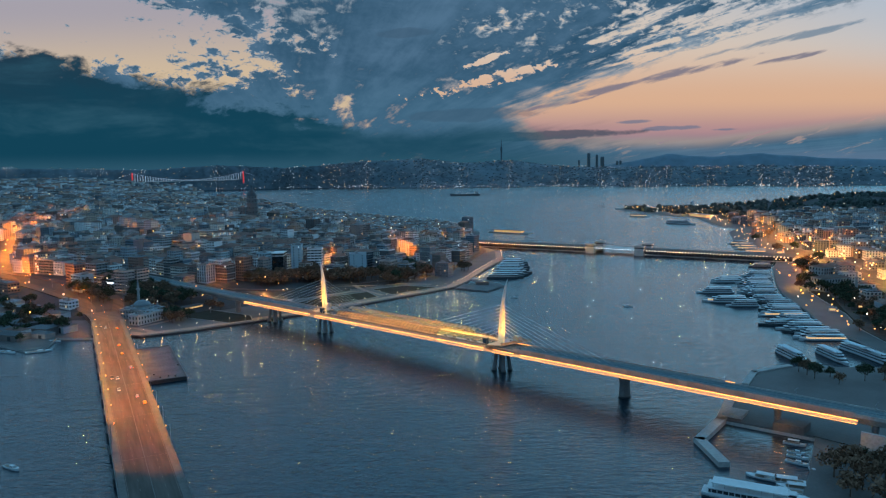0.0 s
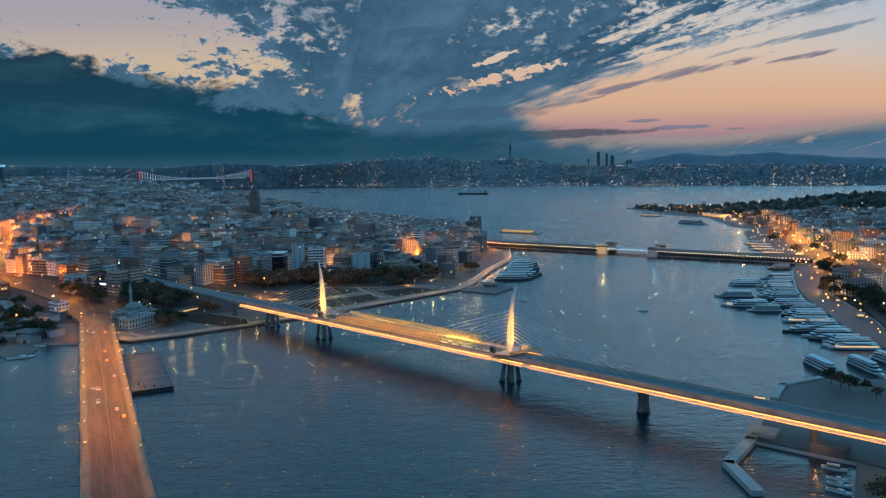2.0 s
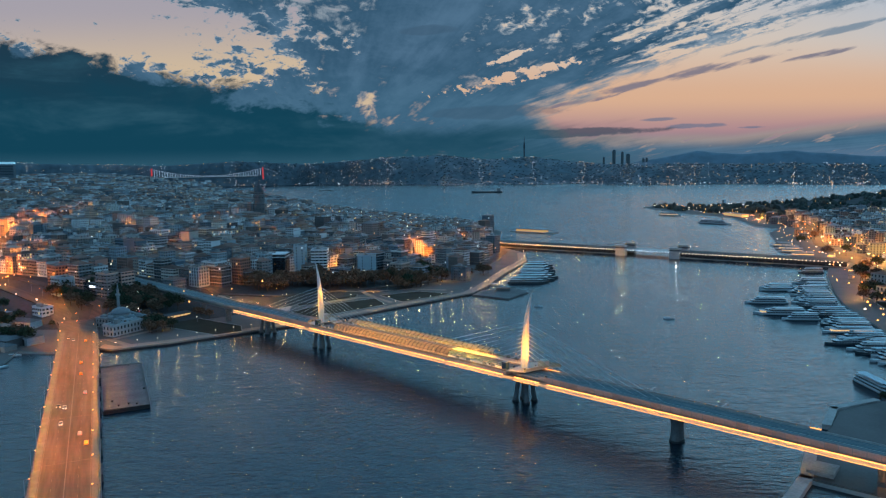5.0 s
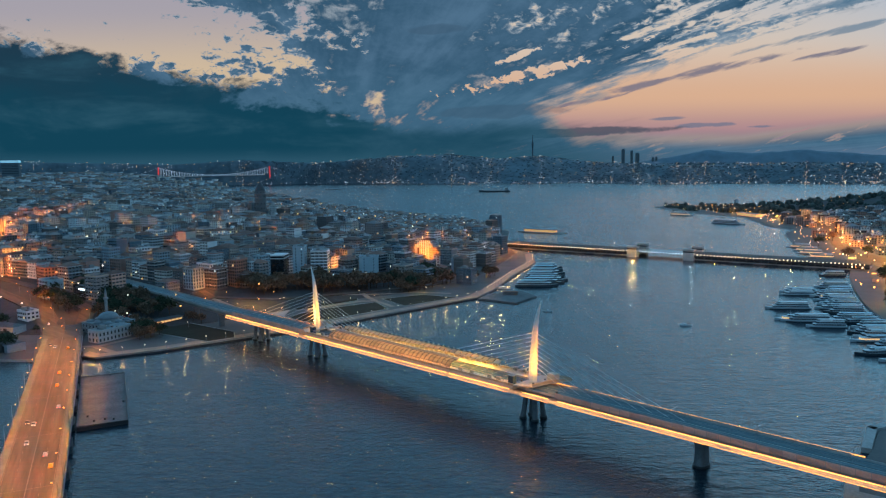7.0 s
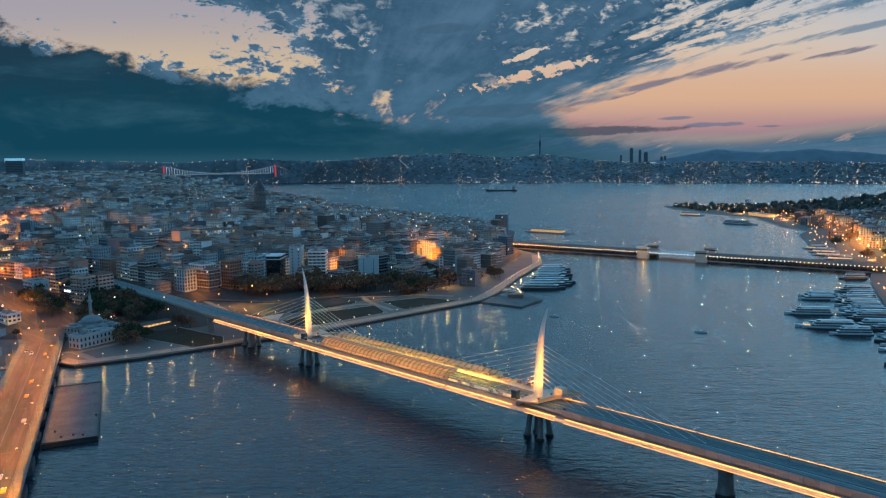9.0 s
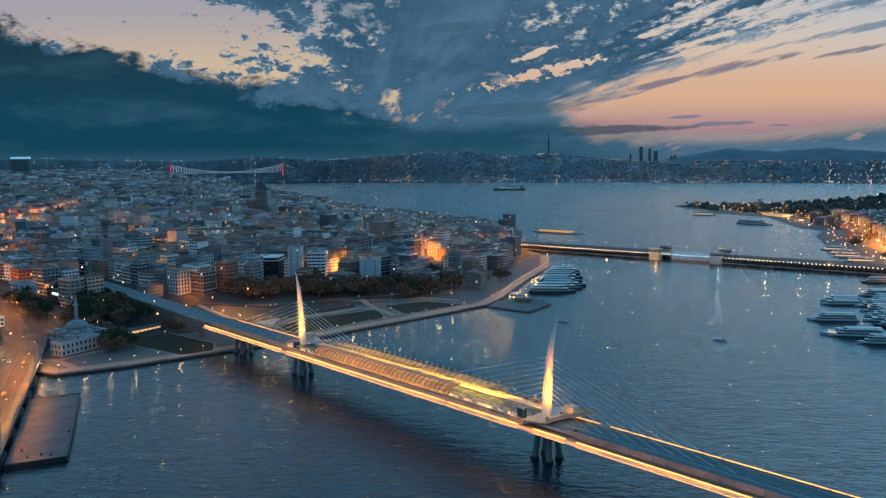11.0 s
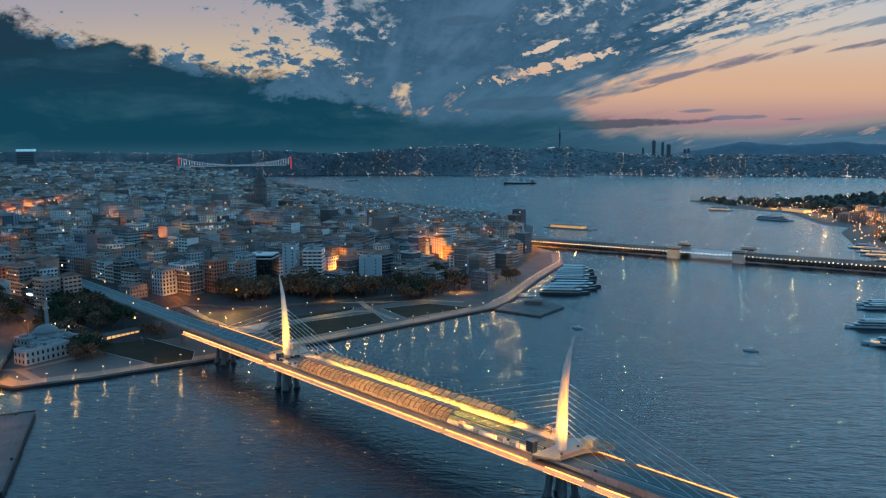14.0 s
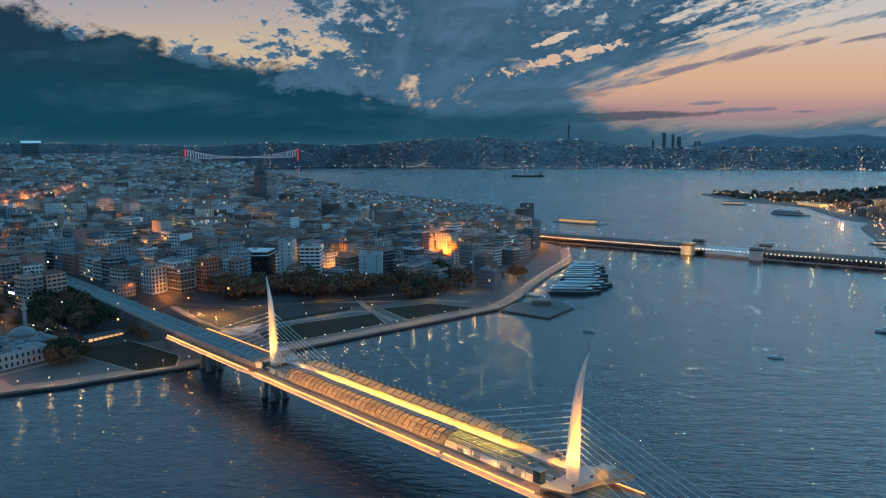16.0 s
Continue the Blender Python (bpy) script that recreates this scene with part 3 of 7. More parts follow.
for side in (-1, 1):
    for x0, x1, z0, z1 in ((-440, -187, 17.5, 15.6), (-187, -92, 15.6, 15.6), (104, 420, 15.6, 15.6)):
        wall = Mesh()
        wall.loft([[(x, side * y, z + h) for y, h in ((6.45, 1.0), (6.75, 1.0), (6.75, 1.9), (6.45, 1.9))] for x, z in ((x0, z0), (x1, z1))])
        part("parapet", wall, CONCRETE, bridge)
    x1 = 300 if side < 0 else 236
    walk_ = Mesh()
    bar(walk_, -187, x1, min(side * 7.4, side * 12.0), max(side * 7.4, side * 12.0), 15.0, 15.35)
    part("walkway", walk_, FOOTWAY, bridge, "brown lit footway")
    fascia = Mesh()
    bar(fascia, -187, x1, min(side * 12.0, side * 12.35), max(side * 12.0, side * 12.35), 14.5, 15.5)
    part("edge_beam", fascia, STEEL_WHITE, bridge)
    fair = Mesh()
    fair.loft([[(x, side * y, z) for y, z in ((12.0, 15.9), (12.9, 14.8), (12.9, 14.6), (12.35, 14.6), (12.0, 15.2))] for x in (-187, x1)])
    part("edge_fairing", fair, FAIRING, bridge, "sloping orange-lit edge panel")
    for a, b in ((-187, -137), (-136.5, -94), (-88, -40), (-39.5, 10), (10.5, 41), (43, 84), (92, 108), (113, 160), (160.5, x1)):
        glow = Mesh()
        bar(glow, a, b, min(side * 11.8, side * 12.0), max(side * 11.8, side * 12.0), 15.95, 16.3)
        bar(glow, a, b, min(side * 12.9, side * 12.96), max(side * 12.9, side * 12.96), 14.62, 14.78)
        part("light_strip", glow, LED, bridge, "bright warm light strip")
    mid_x, long = (x1 - 187) / 2, x1 + 187
    # unseen strip lamp hung outside the rail, added to brighten the sloping edge
    lamp("edge_fill_light", "AREA", look((mid_x, side * 13.2, 16.5), (mid_x, side * 12.5, 15.2)), 10000, (1.0, 0.38, 0.07), (long, 0.12))
    handrail = Mesh()
    bar(handrail, -187, x1, min(side * 12.05, side * 12.15), max(side * 12.05, side * 12.15), 16.5, 16.6)
    part("handrail", handrail, STEEL_GREY, bridge)
    rib = Mesh()
    rib.loft([[(dx, side * y, z) for y, z in ((5.6, 13.6), (6.6, 15.0), (12.2, 15.0), (12.2, 14.7))] for dx in (-0.2, 0.2)])
    rib_data = rib.data("bracket", CONCRETE)
    post = Mesh()
    bar(post, -0.05, 0.05, side * 12.1 - 0.05, side * 12.1 + 0.05, 15.4, 16.55)
    post_data = post.data("rail_post", STEEL_GREY)
    panel = Mesh()
    bar(panel, 0.1, 4.75, side * 7.05 - 0.06, side * 7.05 + 0.06, 15.4, 18.0)
    panel_data = panel.data("barrier_panel", BARRIER)
    bp = Mesh()
    bar(bp, -0.12, 0.12, side * 7.05 - 0.12, side * 7.05 + 0.12, 15.0, 18.25)
    bp_data = bp.data("barrier_post", STEEL_GREY)
    for i in range(int((x1 + 187) / 6)):
        part("bracket", rib_data, None, bridge, at=pose(-184 + i * 6, 0, 0))
    for i in range(int((x1 + 187) / 5)):
        x = -187 + i * 5
        part("rail_post", post_data, None, bridge, at=pose(x, 0, 0))
        if x > 104 or x < -96:
            part("barrier_panel", panel_data, None, bridge, at=pose(x, 0, 0))
            part("barrier_post", bp_data, None, bridge, at=pose(x, 0, 0))
# overhead line masts along the tracks
mast = Mesh()
mast.tube((0, 0, 16.6), (0, 0, 22.5), 0.14, 0.10, 6)
mast.tube((0, -3.6, 22.0), (0, 3.6, 22.0), 0.06, 0.06, 5)
mast_data = mast.data("line_mast", STEEL_GREY)
for x in (-420, -380, -340, -300, -260, -220, -180, -140, 130, 165, 200, 235, 270, 305, 340):
    part("line_mast", mast_data, None, bridge, at=pose(x, 0, 1.2 if x < -250 else 0))


def pier(x, kind, y=0.0):
    ob = thing("bridge_pier", label="pale concrete bridge pier standing in dark water" if kind != "land" else "plain concrete viaduct pier on the quay", category="pier", group="bridge piers", at=pose(x, y, 0))
    if kind == "group":
        for dx, dy in ((-3.4, -3.2), (3.4, -3.2), (0, 0), (-3.4, 3.2), (3.4, 3.2)):
            c = Mesh()
            rings = []
            for z, r, k in ((-3, 1.5, 1.16), (0.2, 1.45, 1.12), (4, 1.25, 1.0), (9, 1.2, 0.86), (12.4, 1.5, 0.74)):
                rings.append([(dx * k + r * math.cos(w), dy * k + r * math.sin(w), z) for w in (i * math.tau / 10 for i in range(10))])
            c.loft(rings)
            part("column", c, PIER, ob, smooth=True)
            f = Mesh()
            f.tube((dx * 1.1, dy * 1.1, -3), (dx * 1.1, dy * 1.1, 0.9), 2.0, 1.9, 12)
            part("pile_cap", f, DARK, ob, "dark waterline collar")
    else:
        c = Mesh()
        rings = []
        for z, a, b in ((-3, 2.6, 3.9), (1, 2.5, 3.7), (7, 2.2, 3.3), (12.5, 2.6, 4.4)):
            if kind == "land":
                a, b = a * 0.6, b * 0.7
            rings.append([(a * math.copysign(abs(math.cos(w)) ** 0.6, math.cos(w)), b * math.copysign(abs(math.sin(w)) ** 0.6, math.sin(w)), z) for w in (i * math.tau / 16 for i in range(16))])
        c.loft(rings)
        part("column", c, PIER, ob, smooth=True)
        if kind == "water":
            f = Mesh()
            f.loft([[(3.4 * math.cos(w), 4.7 * math.sin(w), z) for w in (i * math.tau / 16 for i in range(16))] for z in (-3, 0.8)])
            part("pile_cap", f, DARK, ob, "dark waterline collar")


pier(-90, "group")
pier(90, "group")
pier(178, "water")
pier(-158, "group")
for x in (-215, -255, -295, -335, -375, -412, 262, 305, 350, 400):
    pier(x, "land")


def pylon(x, out):
    ob = thing("pylon", label="tall pale horn-shaped steel pylon lit from its foot", category="pylon", group="bridge pylons", at=pose(x, 0, 0))
    m = Mesh()
    rings = []
    # height, half width along, half width across, lean outward
    for z, a, b, lean in ((13.0, 1.7, 1.5, -0.4), (17.5, 1.95, 1.7, -0.4), (22, 2.25, 1.85, -0.35), (27, 2.3, 1.85, -0.2), (33, 2.1, 1.7, 0.1), (38, 1.85, 1.5, 0.4),
                          (43, 1.6, 1.3, 0.8), (47, 1.35, 1.1, 1.3), (51, 1.05, 0.85, 2.0), (55, 0.7, 0.6, 3.0), (58, 0.4, 0.35, 3.9), (60.2, 0.12, 0.12, 4.7)):
        rings.append([(out * lean + a * math.cos(w), b * math.sin(w), z) for w in (i * math.tau / 18 for i in range(18))])
    m.loft(rings)
    part("mast", m, STEEL_WHITE, ob, smooth=True)
    for way in (-1, 1):
        for i in range(9):
            z0, reach = 43.0 - i * 2.1, 80.0 - i * 7.6
            w0 = out * 0.5 + way * 1.4
            c = Mesh()
            c.tube((w0, 0, z0), (way * reach, 0, 17.4), 0.08, 0.08, 6)
            cab = part("cable", c, STEEL_WHITE, ob, "pale stay cable")
            k = Mesh()
            d = Vector((way * reach - w0, 0, 17.4 - z0)).normalized()
            k.tube((w0, 0, z0), tuple(Vector((w0, 0, z0)) + d * 4.0), 0.24, 0.22, 8)
            part("sleeve", k, STEEL_WHITE, cab)
    t = Mesh()
    t.tube((out * 4.7, 0, 60), (out * 4.9, 0, 63), 0.06, 0.04, 5)
    part("lightning_rod", t, DARK, ob)
    # floodlights standing on the deck round the foot
    for dx, dy in ((-3.6, -5.0), (3.6, -5.0), (3.6, 4.6), (-3.6, 4.6)):
        f = Mesh()
        f.box((dx, dy, 19.3), (0.7, 0.7, 0.6))
        part("floodlight", f, DARK, ob)
        lamp("pylon_floodlight", "SPOT", look((x + dx, dy, 20.4), (x + out * 0.2, 0, 36)), 15000 if dy < 0 else 8000, (1.0, 0.36, 0.045), 0.3, 60, 1.0)


for px in (-90, 90):
    for dx in (-19, 19):
        fl = Mesh()
        fl.box((px + dx, -6.9, 18.5), (0.9, 0.7, 0.7))
        ob = thing("floodlight", fl, DARK, "dark floodlight box aimed at a pylon", "floodlight", "floodlights")
        lamp("mast_floodlight", "SPOT", look((px + dx, -7.2, 19.4), (px, 0, 33.0)), 150000, (1.0, 0.30, 0.03), 0.4, 56, 1.0)
pylon(-90, -1)
pylon(90, 1)

# station on the deck between the pylons
station = thing("metro_station", label="warmly lit metro station with barrel glass canopies on the bridge", category="station")
for side in (-1, 1):
    p = Mesh()
    bar(p, -86, 86, min(side * 5.6, side * 11.5), max(side * 5.6, side * 11.5), 16.0, 17.8)
    part("platform", p, PLATFORM, station, "pale lit platform")
    e = Mesh()
    for a, b in ((-86, -64), (46, 86)) if side < 0 else ((-86, -66), (62, 86)):
        bar(e, a, b, min(side * 5.7, side * 6.0), max(side * 5.7, side * 6.0), 17.8, 18.0)
    part("platform_edge", e, STEEL_WHITE, station)
    hr = Mesh()
    bar(hr, -86, 86, side * 11.4 - 0.04, side * 11.4 + 0.04, 18.95, 19.05)
    part("handrail", hr, STEEL_WHITE, station)
    pane = Mesh()
    bar(pane, 0.1, 3.3, side * 11.4 - 0.02, side * 11.4 + 0.02, 17.85, 18.9)
    pane_data = pane.data("glass_screen", GLASS_WARM)
    pp = Mesh()
    bar(pp, -0.06, 0.06, side * 11.4 - 0.06, side * 11.4 + 0.06, 17.8, 19.1)
    pp_data = pp.data("screen_post", STEEL_GREY)
    for i in range(50):
        part("glass_screen", pane_data, None, station, at=pose(-86 + i * 3.44, 0, 0))
        part("screen_post", pp_data, None, station, at=pose(-86 + i * 3.44, 0, 0))


def arc_near(k):
    """Outline of the barrel canopy, from its foot to its crown."""
    w = math.pi / 2 * k
    return -11.0 + 5.2 * (1 - math.cos(w)), 17.9 + 4.5 * math.sin(w)


rib = Mesh()
for i in range(6):
    (ya, za), (yb, zb) = arc_near(i / 6), arc_near((i + 1) / 6)
    rib.tube((0, ya - 0.1, za + 0.1), (0, yb - 0.1, zb + 0.1), 0.15, 0.15, 5)
rib.tube((0, -5.8, 22.4), (0, -3.0, 22.55), 0.16, 0.16, 5)
for k in (0.3, 0.62, 1.0):
    py, pz = arc_near(k)
    rib.tube((0, py - 0.08, pz + 0.08), (3.3, py - 0.08, pz + 0.08), 0.09, 0.09, 5)
rib_data = rib.data("rib", RIB)
glass = Mesh()
outer = [arc_near(i / 6) for i in range(7)]
glass.loft([[(x, y, z) for y, z in outer] + [(x, y + 0.05, z - 0.05) for y, z in outer[::-1]] for x in (0.2, 3.1)])
glass_data = glass.data("glass_panel", GLASS_WARM)
top = Mesh()
top.loft([[(x, -5.8, 22.45), (x, -2.9, 22.6), (x, -2.9, 22.45), (x, -5.8, 22.3)] for x in (0.02, 3.28)])
top_data = top.data("roof_panel", CANOPY_TOP)
for i in range(33):
    x = -63 + i * 3.3
    part("rib", rib_data, None, station, at=pose(x, 0, 0))
    if i < 32:
        part("glass_panel", glass_data, None, station, at=pose(x, 0, 0))
        part("roof_panel", top_data, None, station, at=pose(x, 0, 0))
fr = Mesh()
for i in range(5):
    (ya, za), (yb, zb) = (lambda k: (4.2 + 7.0 * k, 21.6 + 1.3 * math.sin(k * math.pi)))(i / 5), (lambda k: (4.2 + 7.0 * k, 21.6 + 1.3 * math.sin(k * math.pi)))((i + 1) / 5)
    fr.loft([[(x, ya, za), (x, yb, zb), (x, yb, zb - 0.12), (x, ya, za - 0.12)] for x in (0.15, 3.9)])
fr_data = fr.data("far_roof_panel", translucent("far_canopy_glass", (0.68, 0.58, 0.44), 0.08))
fp = Mesh()
fp.tube((0, 9.5, 17.8), (0, 7.7, 22.6), 0.14, 0.12, 6)
fp.tube((0, 4.2, 21.5), (0, 11.2, 21.5), 0.12, 0.12, 6)
fp_data = fp.data("canopy_frame", STEEL_WHITE)
for i in range(32):
    x = -66 + i * 4.05
    part("roof_panel", fr_data, None, station, at=pose(x, 0, 0))
    part("canopy_frame", fp_data, None, station, at=pose(x, 0, 0))
hoop = Mesh()
for i in range(5):
    ya, za, yb, zb = 4.1 + 7.2 * i / 5, 21.75 + 1.3 * math.sin(i / 5 * math.pi), 4.1 + 7.2 * (i + 1) / 5, 21.75 + 1.3 * math.sin((i + 1) / 5 * math.pi)
    hoop.tube((0, ya, za), (0, yb, zb), 0.13, 0.13, 5)
for k in (0.0, 0.5, 1.0):
    hoop.tube((0, 4.2 + 7.0 * k, 21.8 + 1.3 * math.sin(k * math.pi)), (4.05, 4.2 + 7.0 * k, 21.8 + 1.3 * math.sin(k * math.pi)), 0.09, 0.09, 5)
hoop_data = hoop.data("canopy_hoop", RIB)
fin = Mesh()
bar(fin, -0.5, 0.5, 11.0, 11.5, 21.7, 22.5)
fin.tube((0, 11.2, 22.5), (0, 11.2, 23.4), 0.06, 0.05, 5)
fin_data = fin.data("edge_fitting", FAIRING)
for i in range(32):
    x = -66 + i * 4.05
    part("canopy_hoop", hoop_data, None, station, at=pose(x, 0, 0))
    part("edge_fitting", fin_data, None, station, at=pose(x + 1.6, 0, 0))
# luminaires under the canopies
for y, z, x0, x1 in ((-7.6, 21.2, -62, 40), (-3.0, 22.2, -62, 40), (6.0, 21.2, -64, 60), (9.4, 21.4, -64, 60)):
    lum = Mesh()
    n = int((x1 - x0) / 6)
    for i in range(n):
        bar(lum, x0 + i * 6, x0 + i * 6 + 4.2, y - 0.12, y + 0.12, z, z + 0.1)
    part("luminaire", lum, LED, station, "row of warm luminaires", kind="stuff")
lamp("platform_light", "AREA", look((-11, -6.5, 21.0), (-11, -6.5, 0)), 9000, (1.0, 0.42, 0.10), (100, 1.0))
# this unseen lamp is added, turned sideways to make the barrel glass glow
lamp("platform_light", "AREA", look((-11, -3.4, 19.6), (-11, -9.5, 20.8)), 7000, (1.0, 0.46, 0.10), (104, 1.2))
lamp("platform_light", "AREA", look((-2, 6.5, 21.0), (-2, 6.5, 0)), 27000, (1.0, 0.50, 0.05), (122, 1.0))
for x in (54, 66, 78, -72, -80):
    for side in (-1, 1):
        post = Mesh()
        post.tube((x, side * 9, 17.8), (x, side * 9, 22.4), 0.09, 0.07, 6)
        post.tube((x, side * 9, 22.3), (x, side * 7.4, 22.5), 0.06, 0.05, 6)
        head = Mesh()
        head.box((x, side * 7.3, 22.45), (0.3, 0.5, 0.1))
        pl = thing("platform_lamp", post, STEEL_GREY, "slim grey platform lamp with warm head", "lamp", "platform lamps")
        part("lamp_head", head, LED, pl)
for x in (50, 64, 78, -76):
    for side in (-1, 1):
        lamp("platform_lamp_light", "SPOT", look((x, side * 8, 22.1), (x, side * 8, 0)), 6000, (1.0, 0.32, 0.04), 0.4, 128, 0.8)


SHELTER_GLASS = translucent("shelter_glass", (0.22, 0.16, 0.11), 0.7)
# benches and glass wind shelters on the open platform ends
for x in (50, 58, 70, 76, -70, -78):
    for side in (-1, 1):
        sh = thing("platform_shelter", label="small glass wind shelter with a steel frame and bench", category="shelter", group="platform shelters", at=pose(x, side * 9.8, 17.8))
        f = Mesh()
        for px in (-1.6, 1.6):
            f.tube((px, 0.7 * side, 0), (px, 0.7 * side, 2.3), 0.07, 0.07, 5)
            f.tube((px, 0.7 * side, 2.3), (px, -0.7 * side, 2.4), 0.06, 0.06, 5)
        part("frame", f, STEEL_WHITE, sh)
        f = Mesh()
        bar(f, -1.5, 1.5, 0.68 * side - 0.02, 0.68 * side + 0.02, 0.3, 2.1)
        part("back_pane", f, SHELTER_GLASS, sh)
        f = Mesh()
        bar(f, -1.8, 1.8, -0.85, 0.85, 2.42, 2.5)
        part("roof", f, CANOPY_TOP, sh)
        f = Mesh()
        bar(f, -1.3, 1.3, 0.15 * side - 0.22, 0.15 * side + 0.22, 0.42, 0.5)
        for px in (-1.1, 1.1):
            bar(f, px - 0.05, px + 0.05, 0.15 * side - 0.2, 0.15 * side + 0.2, 0, 0.42)
        part("bench", f, STEEL_GREY, sh)

LIFT_GLASS = mat("lift_glass", (0.02, 0.05, 0.075), 0.2, vary=0.2)


def wing(x, out):
    """The pointed deck round a pylon's foot with stairs head and lift."""
    d = thing("pylon_deck", label="pale angular deck with glass rail round the pylon foot", category="deck", group="pylon decks", at=pose(x, 0, 0))
    m = Mesh()
    m.prism([(-4 * out, -11.5), (5 * out, -7.5), (7 * out, 3), (13 * out, 14.5), (4 * out, 14.5), (-4 * out, 11.5)][::out], 17.9, 18.5)
    part("deck_plate", m, PLATFORM, d)
    ring = [(5 * out, -7.5), (7 * out, 3), (13 * out, 14.5), (4 * out, 14.5)]
    for a, b in zip(ring, ring[1:]):
        g = Mesh()
        g.loft([[(px, py, 18.5), (px + 0.05, py + 0.05, 18.5), (px + 0.05, py + 0.05, 19.7), (px, py, 19.7)] for px, py in (a, b)])
        part("glass_rail", g, GLASS_WARM, d)
    s = Mesh()
    s.box((6 * out, 8.5, 20.2), (4.6, 4.2, 3.4))
    part("stair_head", s, PLATFORM, d, "pale lit stair enclosure")
    lt = Mesh()
    lt.box((-7 * out, -8.2, 19.9), (3.0, 2.6, 4.2))
    part("lift_shaft", lt, LIFT_GLASS, d, "dark glass lift box")
    c = Mesh()
    c.box((-7 * out, -8.2, 22.1), (3.4, 3.0, 0.25))
    part("lift_roof", c, STEEL_GREY, d)
    for lx, ly in ((9.0, 3.0), (4.0, -8.6), (-3.0, -10.2)):
        lamp("deck_light", "POINT", pose(x + lx * out, ly, 20.6), 1300, (1.0, 0.34, 0.045), 0.25)


wing(90, 1)
wing(-90, -1)

# ---- buildings ----
RNG = random.Random(11)


def facade(mesh_w, mesh_l, mesh_c, a, b, z0, floors, fh, lit, rng, win=(1.25, 1.6), pitch=2.7, frame=None):
    """Windows on the wall from a to b; the outside lies to the right of the way from a to b."""
    dx, dy = b[0] - a[0], b[1] - a[1]
    n = math.hypot(dx, dy)
    if n < 3:
        return
    ux, uy = dx / n, dy / n
    nx, ny = uy, -ux
    k = max(1, int((n - 1.0) / pitch))
    for f in range(floors):
        zb = z0 + f * fh + 0.9
        for i in range(k):
            c = (i + 0.5) * n / k
            r = rng.random()
            tgt = mesh_l if r < lit else (mesh_c if r < lit * 1.35 else mesh_w)
            q = []
            for s, h in ((-1, 0), (1, 0), (1, 1), (-1, 1)):
                q.append((a[0] + ux * (c + s * win[0] / 2) + nx * 0.08, a[1] + uy * (c + s * win[0] / 2) + ny * 0.08, zb + h * win[1]))
            tgt.face(q)
            if frame is not None:
                q2 = []
                for s, h in ((-1, 0), (1, 0), (1, 1), (-1, 1)):
                    q2.append((a[0] + ux * (c + s * (win[0] / 2 + 0.14)) + nx * 0.04, a[1] + uy * (c + s * (win[0] / 2 + 0.14)) + ny * 0.04,
                               zb - 0.16 + h * (win[1] + 0.3)))
                frame.face(q2)


def footprint(w, d, cx, cy, turn):
    ca, sa = math.cos(turn), math.sin(turn)
    return [(cx + ca * x - sa * y, cy + sa * x + ca * y) for x, y in ((-w / 2, -d / 2), (w / 2, -d / 2), (w / 2, d / 2), (-w / 2, d / 2))]


def hip(mesh, ring, z, rise, over=0.5, m=0):
    """A hipped roof over four corners."""
    cx, cy = sum(p[0] for p in ring) / 4, sum(p[1] for p in ring) / 4
    big = []
    for p in ring:
        l = math.hypot(p[0] - cx, p[1] - cy)
        big.append((p[0] + (p[0] - cx) / l * over, p[1] + (p[1] - cy) / l * over))
    la, lb = math.dist(big[0], big[1]), math.dist(big[1], big[2])
    mid = lambda p, q: ((p[0] + q[0]) / 2, (p[1] + q[1]) / 2)
    if la >= lb:
        e0, e1 = mid(big[0], big[3]), mid(big[1], big[2])
    else:
        e0, e1 = mid(big[0], big[1]), mid(big[3], big[2])
    k = min(la, lb) / max(la, lb) / 2
    r0 = (e0[0] + (e1[0] - e0[0]) * k, e0[1] + (e1[1] - e0[1]) * k, z + rise)
    r1 = (e1[0] + (e0[0] - e1[0]) * k, e1[1] + (e0[1] - e1[1]) * k, z + rise)
    n = len(mesh.v)
    mesh.v.extend([(p[0], p[1], z) for p in big] + [r0, r1])
    if la >= lb:
        fs = [(0, 1, 5, 4), (1, 2, 5), (2, 3, 4, 5), (3, 0, 4)]
    else:
        fs = [(1, 2, 5, 4), (0, 1, 4), (3, 0, 4, 5), (2, 3, 5)]
    for f in fs:
        mesh.f.append(tuple(n + i for i in f))
        mesh.m.append(m)


KINDS = {"tile": "plastered city house with a hipped tile roof", "flat": "plastered apartment block with a cluttered flat roof",
         "tall": "tall plain apartment block with rows of windows"}


